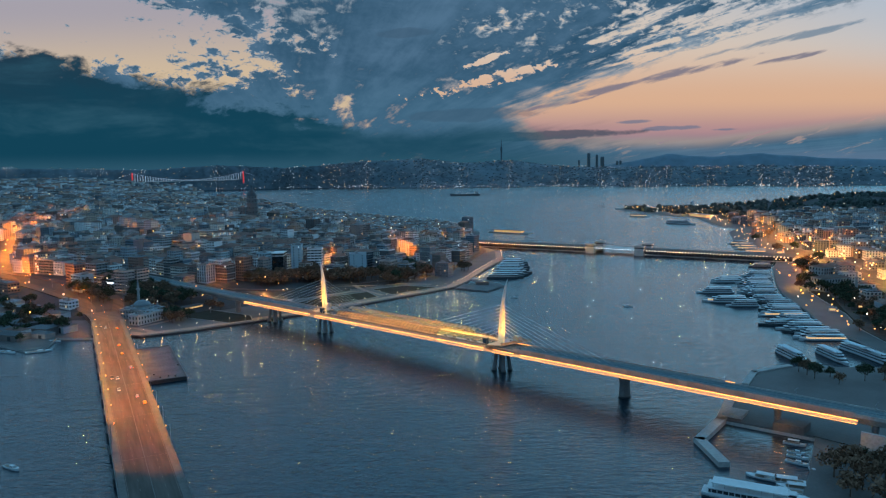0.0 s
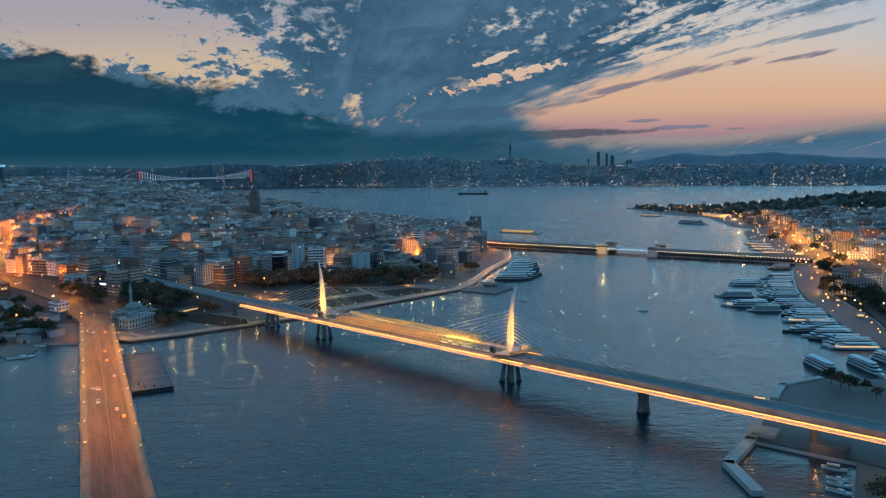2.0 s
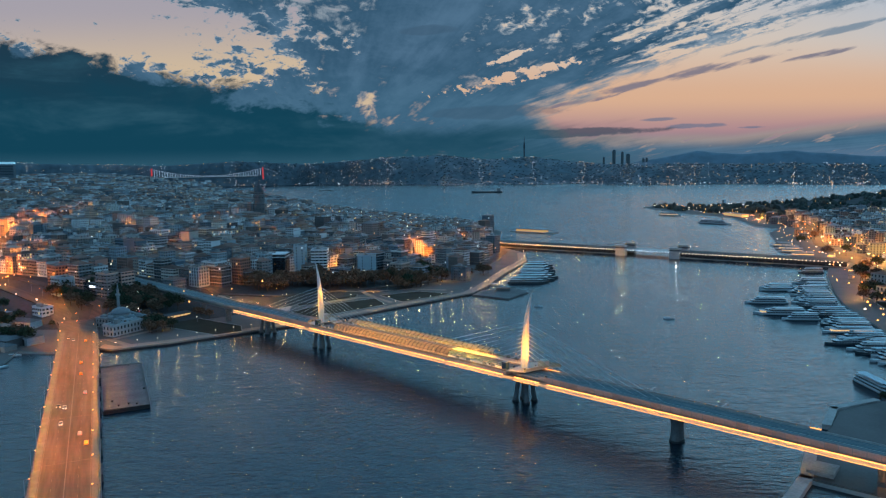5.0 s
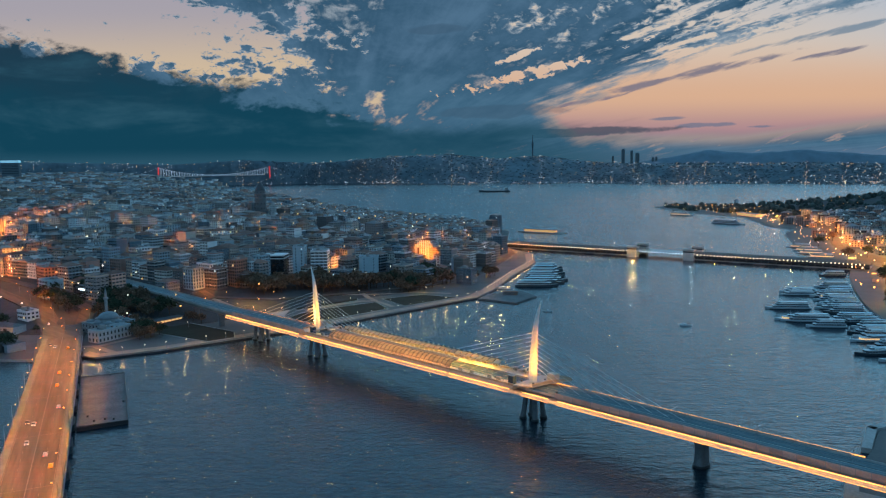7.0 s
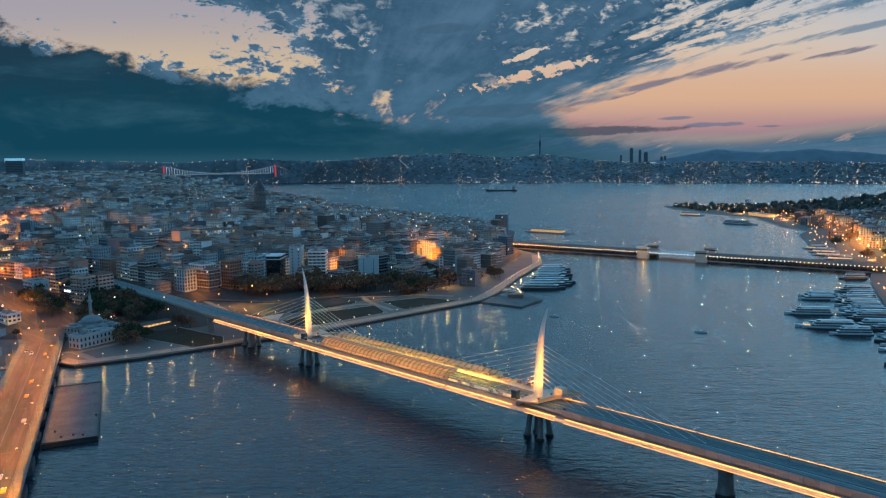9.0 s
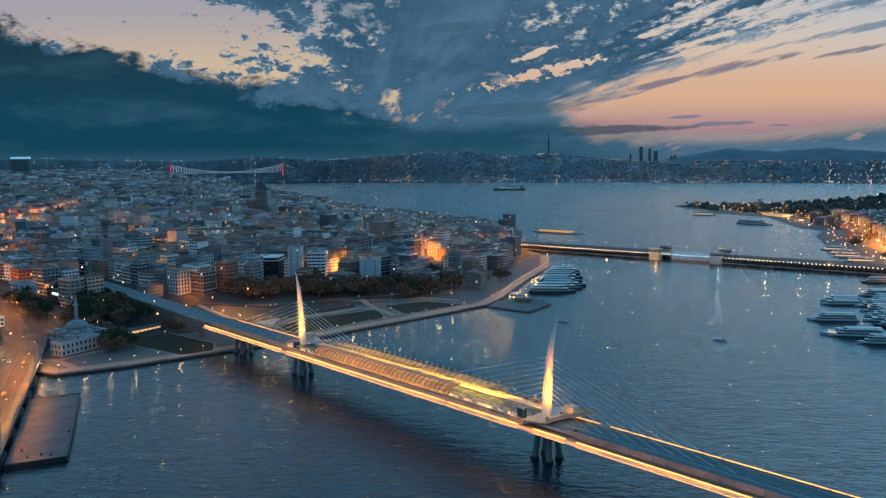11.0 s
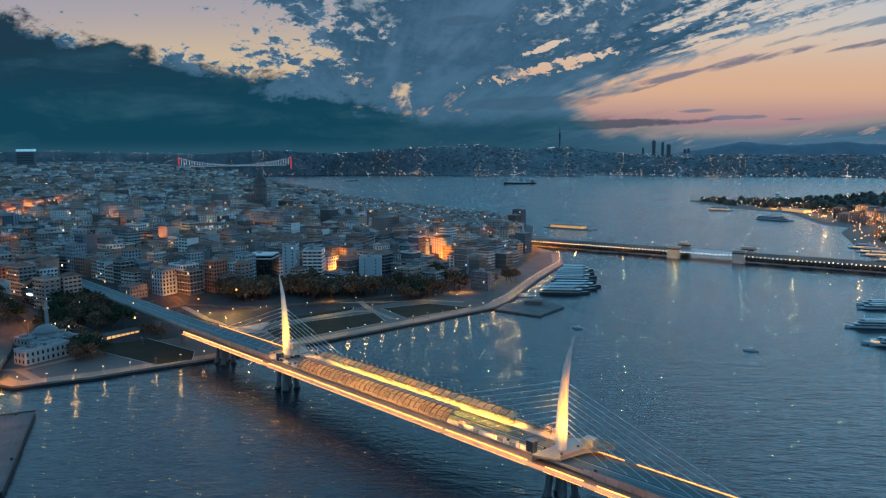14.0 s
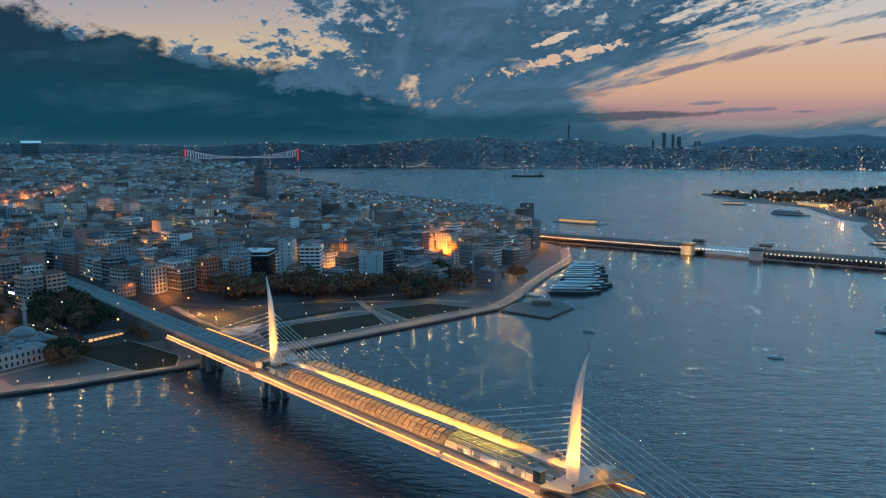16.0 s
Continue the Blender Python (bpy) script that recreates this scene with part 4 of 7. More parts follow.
def building(cx, cy, w, d, floors, turn, z, style, rng, lit=0.05, wall=None, name="apartment_building", label="", shell=None, fh=3.1, roof_mat=None, win=(1.25, 1.6), pitch=2.7):
    """One town building as a thing with its walls, roof, ledges and windows."""
    h = floors * fh + 0.6
    ob = thing(name, label=label or KINDS[style], category="building", group="" if label else "city houses", at=pose(cx, cy, z, 0, 0, math.degrees(turn)))
    ring = footprint(w, d, 0, 0, 0)
    m = Mesh()
    m.prism(ring, -6, h)
    part("wall", m, wall or PLASTER, ob)
    led = Mesh()
    for f in range(1, floors + 1):
        if f == floors or (f % 2 == 1 and style != "tall"):
            led.prism([(x * 1.0 + math.copysign(0.22, x), y + math.copysign(0.22, y)) for x, y in ring], f * fh + 0.15, f * fh + 0.42, bottom=True)
    part("ledge", led, wall or PLASTER, ob, kind="stuff")
    r = Mesh()
    if style == "tile":
        hip(r, ring, h - 0.05, rng.uniform(2.2, 3.4), 0.6)
        part("roof", r, roof_mat or ROOF_TILE, ob)
        for _ in range(rng.randint(1, 2)):
            ch = Mesh()
            ch.box((rng.uniform(-w / 3, w / 3), rng.uniform(-d / 3, d / 3), h + 1.8), (0.8, 0.8, 2.6))
            part("chimney", ch, PLASTER_FAR, ob)
    else:
        r.prism([(x * 0.96, y * 0.96) for x, y in ring], h - 0.2, h + 0.06)
        part("roof", r, roof_mat or ROOF_FLAT, ob)
        pa = Mesh()
        for (ax, ay), (bx, by) in zip(ring, ring[1:] + ring[:1]):
            pa.box(((ax + bx) / 2, (ay + by) / 2, h + 0.4), (abs(bx - ax) + 0.3, abs(by - ay) + 0.3, 0.9))
        part("parapet", pa, wall or PLASTER, ob)
        cl = Mesh()
        cl.box((rng.uniform(-w / 4, w / 4), rng.uniform(-d / 4, d / 4), h + 1.4), (rng.uniform(2.5, 5), rng.uniform(2.5, 4), 2.8))
        for _ in range(rng.randint(2, 6)):
            cl.box((rng.uniform(-w / 2.4, w / 2.4), rng.uniform(-d / 2.4, d / 2.4), h + 0.6), (rng.uniform(0.8, 1.8), rng.uniform(0.8, 1.6), rng.uniform(0.8, 1.6)))
        part("roof_plant", cl, ROOF_FAR, ob, kind="stuff")
        if rng.random() < 0.5:
            an = Mesh()
            ax, ay = rng.uniform(-w / 3, w / 3), rng.uniform(-d / 3, d / 3)
            an.tube((ax, ay, h), (ax, ay, h + rng.uniform(3, 6)), 0.08, 0.05, 4)
            part("antenna", an, DARK, ob)
    wm, wl, wc, wf = Mesh(), Mesh(), Mesh(), Mesh()
    for (a, b) in zip(ring, ring[1:] + ring[:1]):
        if rng.random() < 0.88:
            facade(wm, wl, wc, a, b, 0.3, floors, fh, lit, rng, win, pitch, wf)
    part("window_trim", wf, PAINT_WHITE if rng.random() < 0.12 else (wall or PLASTER), ob, kind="stuff")
    part("glazing", wm, WINDOW, ob, kind="stuff")
    if wl.f:
        part("lit_glazing", wl, WINDOW_LIT, ob, "warm lit windows", kind="stuff")
    if wc.f:
        part("cool_lit_glazing", wc, WINDOW_COOL, ob, "cool lit windows", kind="stuff")
    if style == "flat" and rng.random() < 0.5:
        b = Mesh()
        x0 = rng.uniform(-w / 4, w / 4)
        for f in range(1, floors):
            b.box((x0, d / 2 + 0.5 if rng.random() < 0.5 else -d / 2 - 0.5, f * fh + 0.6), (min(4.5, w * 0.4), 1.1, 1.0))
        part("balcony_stack", b, wall or PLASTER, ob, kind="stuff")
    return ob


def seen(x, y):
    """Whether any of the views could show the place."""
    for ex, ey, yaw in ((379, -378, 41.9), (224, -181, 46.8)):
        dx, dy = x - ex, y - ey
        a = math.degrees(math.atan2(-dx, dy)) - yaw
        if abs(a) < 33.5:
            return True
    return False


class District:
    """Far houses in one mesh: walls, roofs and windows."""

    def __init__(self):
        self.w, self.r, self.g, self.l, self.c = Mesh(), Mesh(), Mesh(), Mesh(), Mesh()

    def add(self, cx, cy, w, d, floors, turn, z, rng, lit, windows=True):
        ring = footprint(w, d, cx, cy, turn)
        h = z + floors * 3.1
        self.w.prism(ring, z - 8, h)
        t = rng.random()
        if t < 0.45:
            hip(self.r, ring, h - 0.05, rng.uniform(2.0, 3.6), 0.5)
        else:
            self.r.prism([(cx + (x - cx) * 0.93, cy + (y - cy) * 0.93) for x, y in ring], h - 0.1, h + 0.12)
            self.w.box((cx + rng.uniform(-2, 2), cy + rng.uniform(-2, 2), h + 1.3), (rng.uniform(2.5, 5), rng.uniform(2.5, 4.5), 2.6), turn)
            for _ in range(2):
                self.r.box((cx + rng.uniform(-w / 3, w / 3), cy + rng.uniform(-d / 3, d / 3), h + 0.5), (1.6, 1.3, 1.3), turn)
        if windows:
            for a, b in zip(ring, ring[1:] + ring[:1]):
                nx, ny = b[1] - a[1], a[0] - b[0]
                if nx * (250 - cx) + ny * (-250 - cy) > 0:
                    facade(self.g, self.l, self.c, a, b, z + 0.2, floors, 3.1, lit, rng, (1.5, 1.7), 3.0)

    def done(self, name, label):
        ob = thing(name, label=label, category="district", kind="stuff")
        part("walls", self.w, PLASTER_FAR, ob, kind="stuff")
        part("roofs", self.r, ROOF_FAR, ob, kind="stuff")
        part("glazing", self.g, WINDOW, ob, kind="stuff")
        part("lit_glazing", self.l, WINDOW_LIT, ob, kind="stuff")
        part("cool_lit_glazing", self.c, WINDOW_COOL, ob, kind="stuff")


def plots(box, turn, block, gap, rng):
    """House plots in rows along a slanted street grid, as (x, y, width, depth, turn)."""
    ca, sa = math.cos(turn), math.sin(turn)
    cx, cy = (box[0] + box[1]) / 2, (box[2] + box[3]) / 2
    half = math.hypot(box[1] - box[0], box[3] - box[2]) / 2
    v = -half
    while v < half:
        depth = rng.uniform(13, 18)
        for row in (0, 1):
            uu = -half + rng.uniform(0, 20)
            left = rng.uniform(*block)
            while uu < half:
                w = rng.uniform(9, 19)
                x, y = cx + ca * (uu + w / 2) - sa * (v + depth / 2), cy + sa * (uu + w / 2) + ca * (v + depth / 2)
                # the grid bends gently with the hill
                bend = 0.16 * math.sin(x / 310.0) + 0.14 * math.cos(y / 270.0)
                if box[0] < x < box[1] and box[2] < y < box[3]:
                    yield x, y, w - 0.15, depth * rng.uniform(0.86, 1.0), turn + bend * 0.5
                uu += w
                left -= w
                if left < 0:
                    uu += rng.uniform(*gap)
                    left = rng.uniform(*block)
            v += depth + (0.6 if row == 0 else 0)
        v += rng.uniform(*gap)


# landmarks and kept-free places on the north side: (x, y, radius)
FREE = [(-300, -70, 34), (-342, 133, 30), (-284, 215, 26), (-673, 326, 22), (-318, -116, 24), (-390, -112, 16), (-300, -20, 34), (-312, 14, 22), (-262, -22, 24), (-320, -20, 34),
        (-262, 25, 36), (-256, -72, 36), (-285, 60, 42), (-284, 104, 36), (-264, 150, 32), (-250, 185, 26), (-330, 178, 26)]


ROADS = [[(-236, -112), (-300, -96), (-360, -84), (-430, -84), (-520, -86), (-620, -70), (-740, -25), (-880, 25), (-1010, 100), (-1140, 225)],
         [(-238, -104), (-282, -82), (-336, -55), (-430, -55), (-520, -62), (-600, -72)],
         [(-300, 20), (-306, 42), (-268, 82), (-256, 120), (-242, 170), (-228, 235), (-236, 320), (-285, 420), (-335, 510), (-384, 556)],
         [(-306, 42), (-332, 46)], [(-240, 300), (-320, 330), (-400, 380), (-480, 540)],
         [(-620, -70), (-640, 30), (-670, 160), (-690, 300)]]
ROAD_WIDE = [16, 11, 9, 7, 7, 8]


def open_land(x, y):
    for line, wide in zip(ROADS, ROAD_WIDE):
        if shore(line, np.array([x]), np.array([y]), False)[0] < wide / 2 + 7.5:
            return False
    if y < 19 and y > -15 and x > -452:
        return False
    if y < -98 and x > -540:
        return False
    if any(math.hypot(x - a, y - b) < r for a, b, r in FREE):
        return False
    return True


near, mid, rest = [], [], []
rng = random.Random(5)
gen = list(plots((-1500, -190, -420, 1100), radians(14), (45, 85), (6, 10), rng))
gx, gy = np.array([g[0] for g in gen]), np.array([g[1] for g in gen])
okay = inside(NORTH, gx, gy)
s_horn, s_all = shore(NORTH[:17], gx, gy, False), shore(NORTH[:26], gx, gy, False)
gz = rise_north(gx, gy)
cand = []
for i, (x, y, w, d, t) in enumerate(gen):
    front = 62 + 46 * math.exp(-((y - 110) / 95) ** 2) if y > 20 else (70 if y > -60 else 60)
    if y > 262:
        front = 36
    if okay[i] and s_all[i] > 22 and s_horn[i] > front and open_land(x, y) and seen(x, y):
        cand.append((math.hypot(x - 120, y + 60), x, y, w, d, t, gz[i]))
cand.sort()
for k, (far, x, y, w, d, t, z) in enumerate(cand):
    floors = rng.choice((3, 4, 4, 5, 5, 5, 6, 6, 7))
    if rng.random() < 0.06:
        floors += 3
    if x < -560 and y > 540:
        floors = min(floors, 4)
    lit = 0.30 if rng.random() < 0.02 else 0.006
    if k < 300:
        style = "tile" if rng.random() < 0.42 else ("tall" if floors > 7 else "flat")
        win, pitch = rng.choice((((1.25, 1.6), 2.7), ((1.5, 1.7), 2.6), ((2.1, 1.5), 2.9), ((1.1, 1.8), 2.3), ((2.6, 1.4), 3.0)))
        building(x, y, w, d, floors, t, z, style, rng, lit, win=win, pitch=pitch)
    else:
        mid.append((x, y, w, d, floors, t, z))
dist_ = District()
for b in mid:
    dist_.add(*b, rng, 0.012)
dist_.done("hillside_houses", "crowded hillside of plastered houses with tile and flat roofs")
# the far ridge, coarser
far_d = District()
gen = list(plots((-4300, -1450, -700, 2500), radians(20), (90, 160), (12, 26), rng))
gx, gy = np.array([g[0] for g in gen]), np.array([g[1] for g in gen])
okay = inside(NORTH, gx, gy) & (shore(NORTH[:26], gx, gy, False) > 30)
gz = rise_north(gx, gy)
for i, (x, y, w, d, t) in enumerate(gen):
    if okay[i] and seen(x, y) and rng.random() < (0.55 if x > -2400 else 0.22):
        far_d.add(x, y, w * 1.5, d * 1.4, rng.choice((3, 4, 5, 6, 7)), t, gz[i], rng, 0.012, x > -2200)
far_d.done("far_ridge_houses", "hazy far ridge packed with pale apartment houses")


# ---- road bridge on pontoons ----
ROAD_TURN = math.atan2(-0.367, 0.93)
ROAD_AT = pose(-105, -162.5, 0, 0, 0, math.degrees(ROAD_TURN))
KERB = mat("sidewalk", (0.13, 0.125, 0.12), 0.8, vary=0.3, scale=0.2, fine=1.0)
LINE = mat("road_line", (0.15, 0.13, 0.11), 0.7, vary=0.3)
road_bridge = thing("road_bridge", label="broad asphalt road bridge on dark pontoons under orange lamps", category="bridge", at=ROAD_AT)
m = Mesh()
bar(m, -150, 530, -12.6, 12.6, 5.6, 7.0)
part("deck", m, ROAD_WET, road_bridge, "worn grey asphalt deck")
for side in (-1, 1):
    m = Mesh()
    bar(m, -150, 530, min(side * 9.6, side * 12.7), max(side * 9.6, side * 12.7), 7.004, 7.2)
    part("sidewalk", m, KERB, road_bridge)
    m = Mesh()
    bar(m, -150, 530, side * 12.6 - 0.06, side * 12.6 + 0.06, 8.1, 8.2)
    bar(m, -150, 530, side * 12.6 - 0.03, side * 12.6 + 0.03, 7.6, 7.66)
    part("handrail", m, DARK, road_bridge)
    m = Mesh()
    bar(m, -150, 530, side * 12.75 - 0.12, side * 12.75 + 0.12, 5.0, 7.1)
    part("edge_girder", m, STEEL_GREY, road_bridge)
    m = Mesh()
    bar(m, -150, 530, side * 9.2 - 0.08, side * 9.2 + 0.08, 7.004, 7.012)
    part("edge_line", m, LINE, road_bridge)
    post = Mesh()
    bar(post, -0.07, 0.07, side * 12.6 - 0.07, side * 12.6 + 0.07, 7.2, 8.3)
    pd = post.data("rail_post", DARK)
    for i in range(102):
        part("rail_post", pd, None, road_bridge, at=pose(-148 + i * 6, 0, 0))
m = Mesh()
bar(m, -150, 530, -0.16, 0.16, 7.004, 7.16)
part("median_kerb", m, KERB, road_bridge)
dash = Mesh()
bar(dash, 0, 3, -0.07, 0.07, 7.004, 7.012)
dd = dash.data("lane_dash", LINE)
for y in (-4.7, 4.7):
    for i in range(60):
        part("lane_dash", dd, None, road_bridge, at=pose(-140 + i * 10, y, 0))
joint = Mesh()
bar(joint, -0.12, 0.12, -9.5, 9.5, 7.004, 7.012)
jd = joint.data("expansion_joint", LINE)
for x in (-120, -62, 0, 62, 124, 186, 248):
    part("expansion_joint", jd, None, road_bridge, at=pose(x, 0, 0))
pont = Mesh()
pont.prism([(-9, -11), (-6, -13.5), (6, -13.5), (9, -11), (9, 11), (6, 13.5), (-6, 13.5), (-9, 11)], -1.5, 3.4)
pont.box((0, -8, 4.5), (2.5, 2.5, 2.6))
pont.box((0, 8, 4.5), (2.5, 2.5, 2.6))
ptd = pont.data("pontoon", DARK)
for x in range(-120, 530, 31):
    part("pontoon", ptd, None, road_bridge, at=pose(x, 0, 0))


def street_lamp_meshes(height, reach, bulb):
    post, head, glow = Mesh(), Mesh(), Mesh()
    post.tube((0, 0, 0), (0, 0, height), 0.13, 0.07, 6)
    post.tube((0, 0, height - 0.1), (reach, 0, height + 0.4), 0.06, 0.05, 5)
    head.box((reach, 0, height + 0.45), (0.9, 0.35, 0.16))
    glow.dome((reach, 0, height + 0.28), 0.34, 0.16, 3, 8)
    glow.dome((reach, 0, height + 0.28), 0.34, -0.22, 3, 8)
    return post.data("post", STEEL_GREY), head.data("lamp_head", STEEL_GREY), glow.data("bulb", bulb)


LAMP_TALL = street_lamp_meshes(9.5, 1.8, BULB_ORANGE)
LAMP_LOW = street_lamp_meshes(4.4, 0.6, BULB_QUAY)
LAMP_WHITE = street_lamp_meshes(9.0, 1.6, BULB_WHITE)


def street_lamp(x, y, z, turn, kind, group):
    ob = thing("street_lamp", label={"t": "tall grey street lamp with orange light", "l": "low quayside lamp with white light", "w": "tall grey street lamp with white light"}[kind],
               category="lamp", group=group, at=pose(x, y, z, 0, 0, turn))
    for n, d in zip(("post", "lamp_head", "bulb"), {"t": LAMP_TALL, "l": LAMP_LOW, "w": LAMP_WHITE}[kind]):
        part(n, d, None, ob)


for i in range(11):
    for side in (-1, 1):
        p = ROAD_AT @ Vector((-138 + i * 30 + (15 if side > 0 else 0), side * 12.2, 7.2))
        street_lamp(p.x, p.y, p.z, math.degrees(ROAD_TURN) - side * 90, "t", "road bridge lamps")
for lx, k in ((-132, 1.0), (-100, 1.0), (-68, 1.0), (-34, 1.0), (0, 1.0), (34, 1.0), (66, 1.0), (98, 1.0), (128, 0.9), (158, 0.5), (190, 0.22)):
    for ly in (-9.0, 9.0):
        p = ROAD_AT @ Vector((lx + ly * 0.6, ly, 15.0))
        lamp("road_lamp_light", "SPOT", look(p, (p.x, p.y, 0)), 33000 * k, (1.0, 0.25, 0.02), 0.4, 150, 0.7)

# floating platform moored to the bridge
barge = thing("floating_platform", label="rusty flat floating platform moored beside the road bridge", category="barge", at=ROAD_AT)
m = Mesh()
m.prism([(-52, 13.6), (43, 14.2), (42, 37.3), (-51.5, 37.8)], -0.8, 1.9)
part("hull", m, DARK, barge)
m = Mesh()
m.prism([(-51, 14.4), (42.2, 15), (41.2, 36.6), (-50.7, 37)], 1.8, 1.96)
part("deck_plate", m, RUST, barge, "stained rusty deck plates")
for a, b in (((-52, 37.7), (42, 37.2)), ((42.2, 14.4), (42.2, 37.2)), ((-51.8, 13.8), (-51.8, 37.6))):
    m = Mesh()
    m.tube((*a, 2.1), (*b, 2.1), 0.28, 0.28, 6)
    part("bulwark", m, DARK, barge)
for x, y in ((37, 22), (36, 27), (38, 31), (28, 19), (-49, 30), (10, 36)):
    m = Mesh()
    m.tube((x, y, 1.9), (x, y, 2.7), 0.5, 0.4, 8)
    m.tube((x, y, 2.7), (x, y, 2.9), 0.6, 0.6, 8)
    part("bollard", m, DARK, barge)


# ---- cars ----
def car_meshes(paint):
    body, cabin, glass, tyre = Mesh(), Mesh(), Mesh(), Mesh()
    prof = [(-2.15, 0.35), (-2.2, 0.75), (-1.9, 0.92), (1.0, 0.92), (2.05, 0.78), (2.2, 0.55), (2.15, 0.35)]
    body.loft([[(x, y, z) for x, z in prof] for y in (-0.86, 0.86)])
    cab = [(-1.55, 0.92), (-1.15, 1.42), (0.25, 1.45), (1.0, 0.92)]
    cabin.loft([[(x, y * (0.98 if z < 1 else 0.86), z) for x, z in cab] for y in (-0.8, 0.8)])
    for y in (-0.81, 0.81):
        glass.face([(-1.3, y, 0.98), (0.8, y, 0.98), (0.2, y * 0.9, 1.38), (-1.05, y * 0.9, 1.38)])
    glass.face([(1.02, -0.7, 0.95), (1.02, 0.7, 0.95), (0.34, 0.62, 1.40), (0.34, -0.62, 1.40)])
    tyre.tube((0, -0.12, 0), (0, 0.12, 0), 0.33, 0.33, 10)
    return body.data("body", paint), cabin.data("cabin", paint), glass.data("car_glass", WINDOW), tyre.data("wheel", DARK)


TAXI = mat("taxi_paint", (0.75, 0.42, 0.03), 0.35, vary=0.1)
SILVER = mat("silver_paint", (0.45, 0.46, 0.47), 0.3, 0.4, vary=0.1)
BLACK_PAINT = mat("dark_paint", (0.03, 0.03, 0.035), 0.3, vary=0.1)
CAR_KINDS = {"taxi": (car_meshes(TAXI), "yellow taxi with lamps on"), "white": (car_meshes(PAINT_WHITE), "white saloon car with lamps on"),
             "silver": (car_meshes(SILVER), "silver grey saloon car with lamps on"), "dark": (car_meshes(BLACK_PAINT), "dark saloon car with lamps on")}
hl = Mesh()
for y in (-0.6, 0.6):
    hl.box((2.2, y, 0.66), (0.08, 0.36, 0.18))
HEAD = hl.data("headlight", BULB_WHITE)
tl = Mesh()
for y in (-0.62, 0.62):
    tl.box((-2.2, y, 0.75), (0.08, 0.3, 0.16))
TAIL = tl.data("tail_light", mat("tail_lamp", (0.7, 0.03, 0.02), 0.4, emit=4.0, emit_colour=(1.0, 0.05, 0.03), bump=0))


def car(m, kind, beam=False):
    meshes, label = CAR_KINDS[kind]
    ob = thing("car", label=label, category="car", group="cars", at=m)
    for n, d in zip(("body", "cabin", "car_glass"), meshes):
        part(n, d, None, ob)
    for x in (-1.35, 1.35):
        for y in (-0.78, 0.78):
            part("wheel", meshes[3], None, ob, at=pose(x, y, 0.33))
    part("headlight", HEAD, None, ob)
    part("tail_light", TAIL, None, ob)
    if beam:
        p = ob.matrix_world @ Vector((2.4, 0, 0.8))
        lamp("headlight_beam", "SPOT", look(p, ob.matrix_world @ Vector((14, 0, -0.4))), 1500, WHITE, 0.15, 60, 0.9)


for lx, ly, away, kind, beam in ((-118, -3.0, 0, "white", True), (-126, -6.4, 0, "dark", True), (-112, 5.0, 1, "taxi", False), (-48, 3.0, 1, "taxi", False), (-20, 3.2, 1, "taxi", False),
                                 (22, 6.0, 1, "white", False), (46, -3.2, 0, "white", True), (42, -6.2, 0, "dark", True), (72, -4.0, 0, "white", True), (90, 4.4, 1, "silver", False), (104, 7.2, 1, "taxi", False)):
    car(ROAD_AT @ pose(lx, ly, 7.01, 0, 0, 180 if away else 0), kind, beam)

# ---- low bridge with the lifting span ----
LOW_TURN = math.atan2(634 - 556, 66 + 388)
low_bridge = thing("low_bridge", label="long low two-storey bridge with a bead of white edge lights", category="bridge", at=pose(-388, 556, 0, 0, 0, math.degrees(LOW_TURN)))
for a, b in ((-20, 196), (270, 470)):
    m = Mesh()
    bar(m, a, b, 0, 42, 5.6, 7.2)
    part("road_deck", m, ASPHALT, low_bridge)
    m = Mesh()
    bar(m, a, b, 1.5, 40.5, 0.6, 1.8)
    part("lower_deck", m, CONCRETE, low_bridge)
    m = Mesh()
    bar(m, a, b, -0.3, 0, 4.2, 8.3)
    part("parapet", m, DARK, low_bridge)
    m = Mesh()
    bar(m, a, b, 6, 6.4, 1.8, 5.6)
    part("shop_front", m, WINDOW, low_bridge, "dim glazed restaurant fronts")
    sp = Mesh()
    bar(sp, -0.3, 0.3, 1.6, 2.2, 1.8, 5.6)
    spd = sp.data("column", CONCRETE)
    bead = Mesh()
    bead.box((0, -0.45, 7.7), (0.9, 0.3, 0.7))
    bdd = bead.data("edge_light", BULB_WHITE)
    for i in range(int((b - a) / 4.2)):
        part("edge_light", bdd, None, low_bridge, at=pose(a + 2 + i * 4.2, 0, 0))
        if i % 2 == 0:
            part("column", spd, None, low_bridge, at=pose(a + 2 + i * 4.2, 0, 0))
    pont = Mesh()
    pont.prism([(-7, 0.5), (7, 0.5), (7, 41), (-7, 41)], -2, 0.9)
    pnd = pont.data("pontoon", DARK)
    for i in range(int((b - a) / 28)):
        part("pontoon", pnd, None, low_bridge, at=pose(a + 14 + i * 28, 0, 0))
m = Mesh()
bar(m, 196, 270, 4, 38, 6.2, 7.4)
part("lifting_span", m, STEEL_GREY, low_bridge, "grey steel lifting span")
m = Mesh()
for i in range(18):
    m.box((200 + i * 4, 3.8, 7.2), (1.2, 0.3, 0.5))
part("edge_light", m, BULB_COOL, low_bridge, kind="stuff")
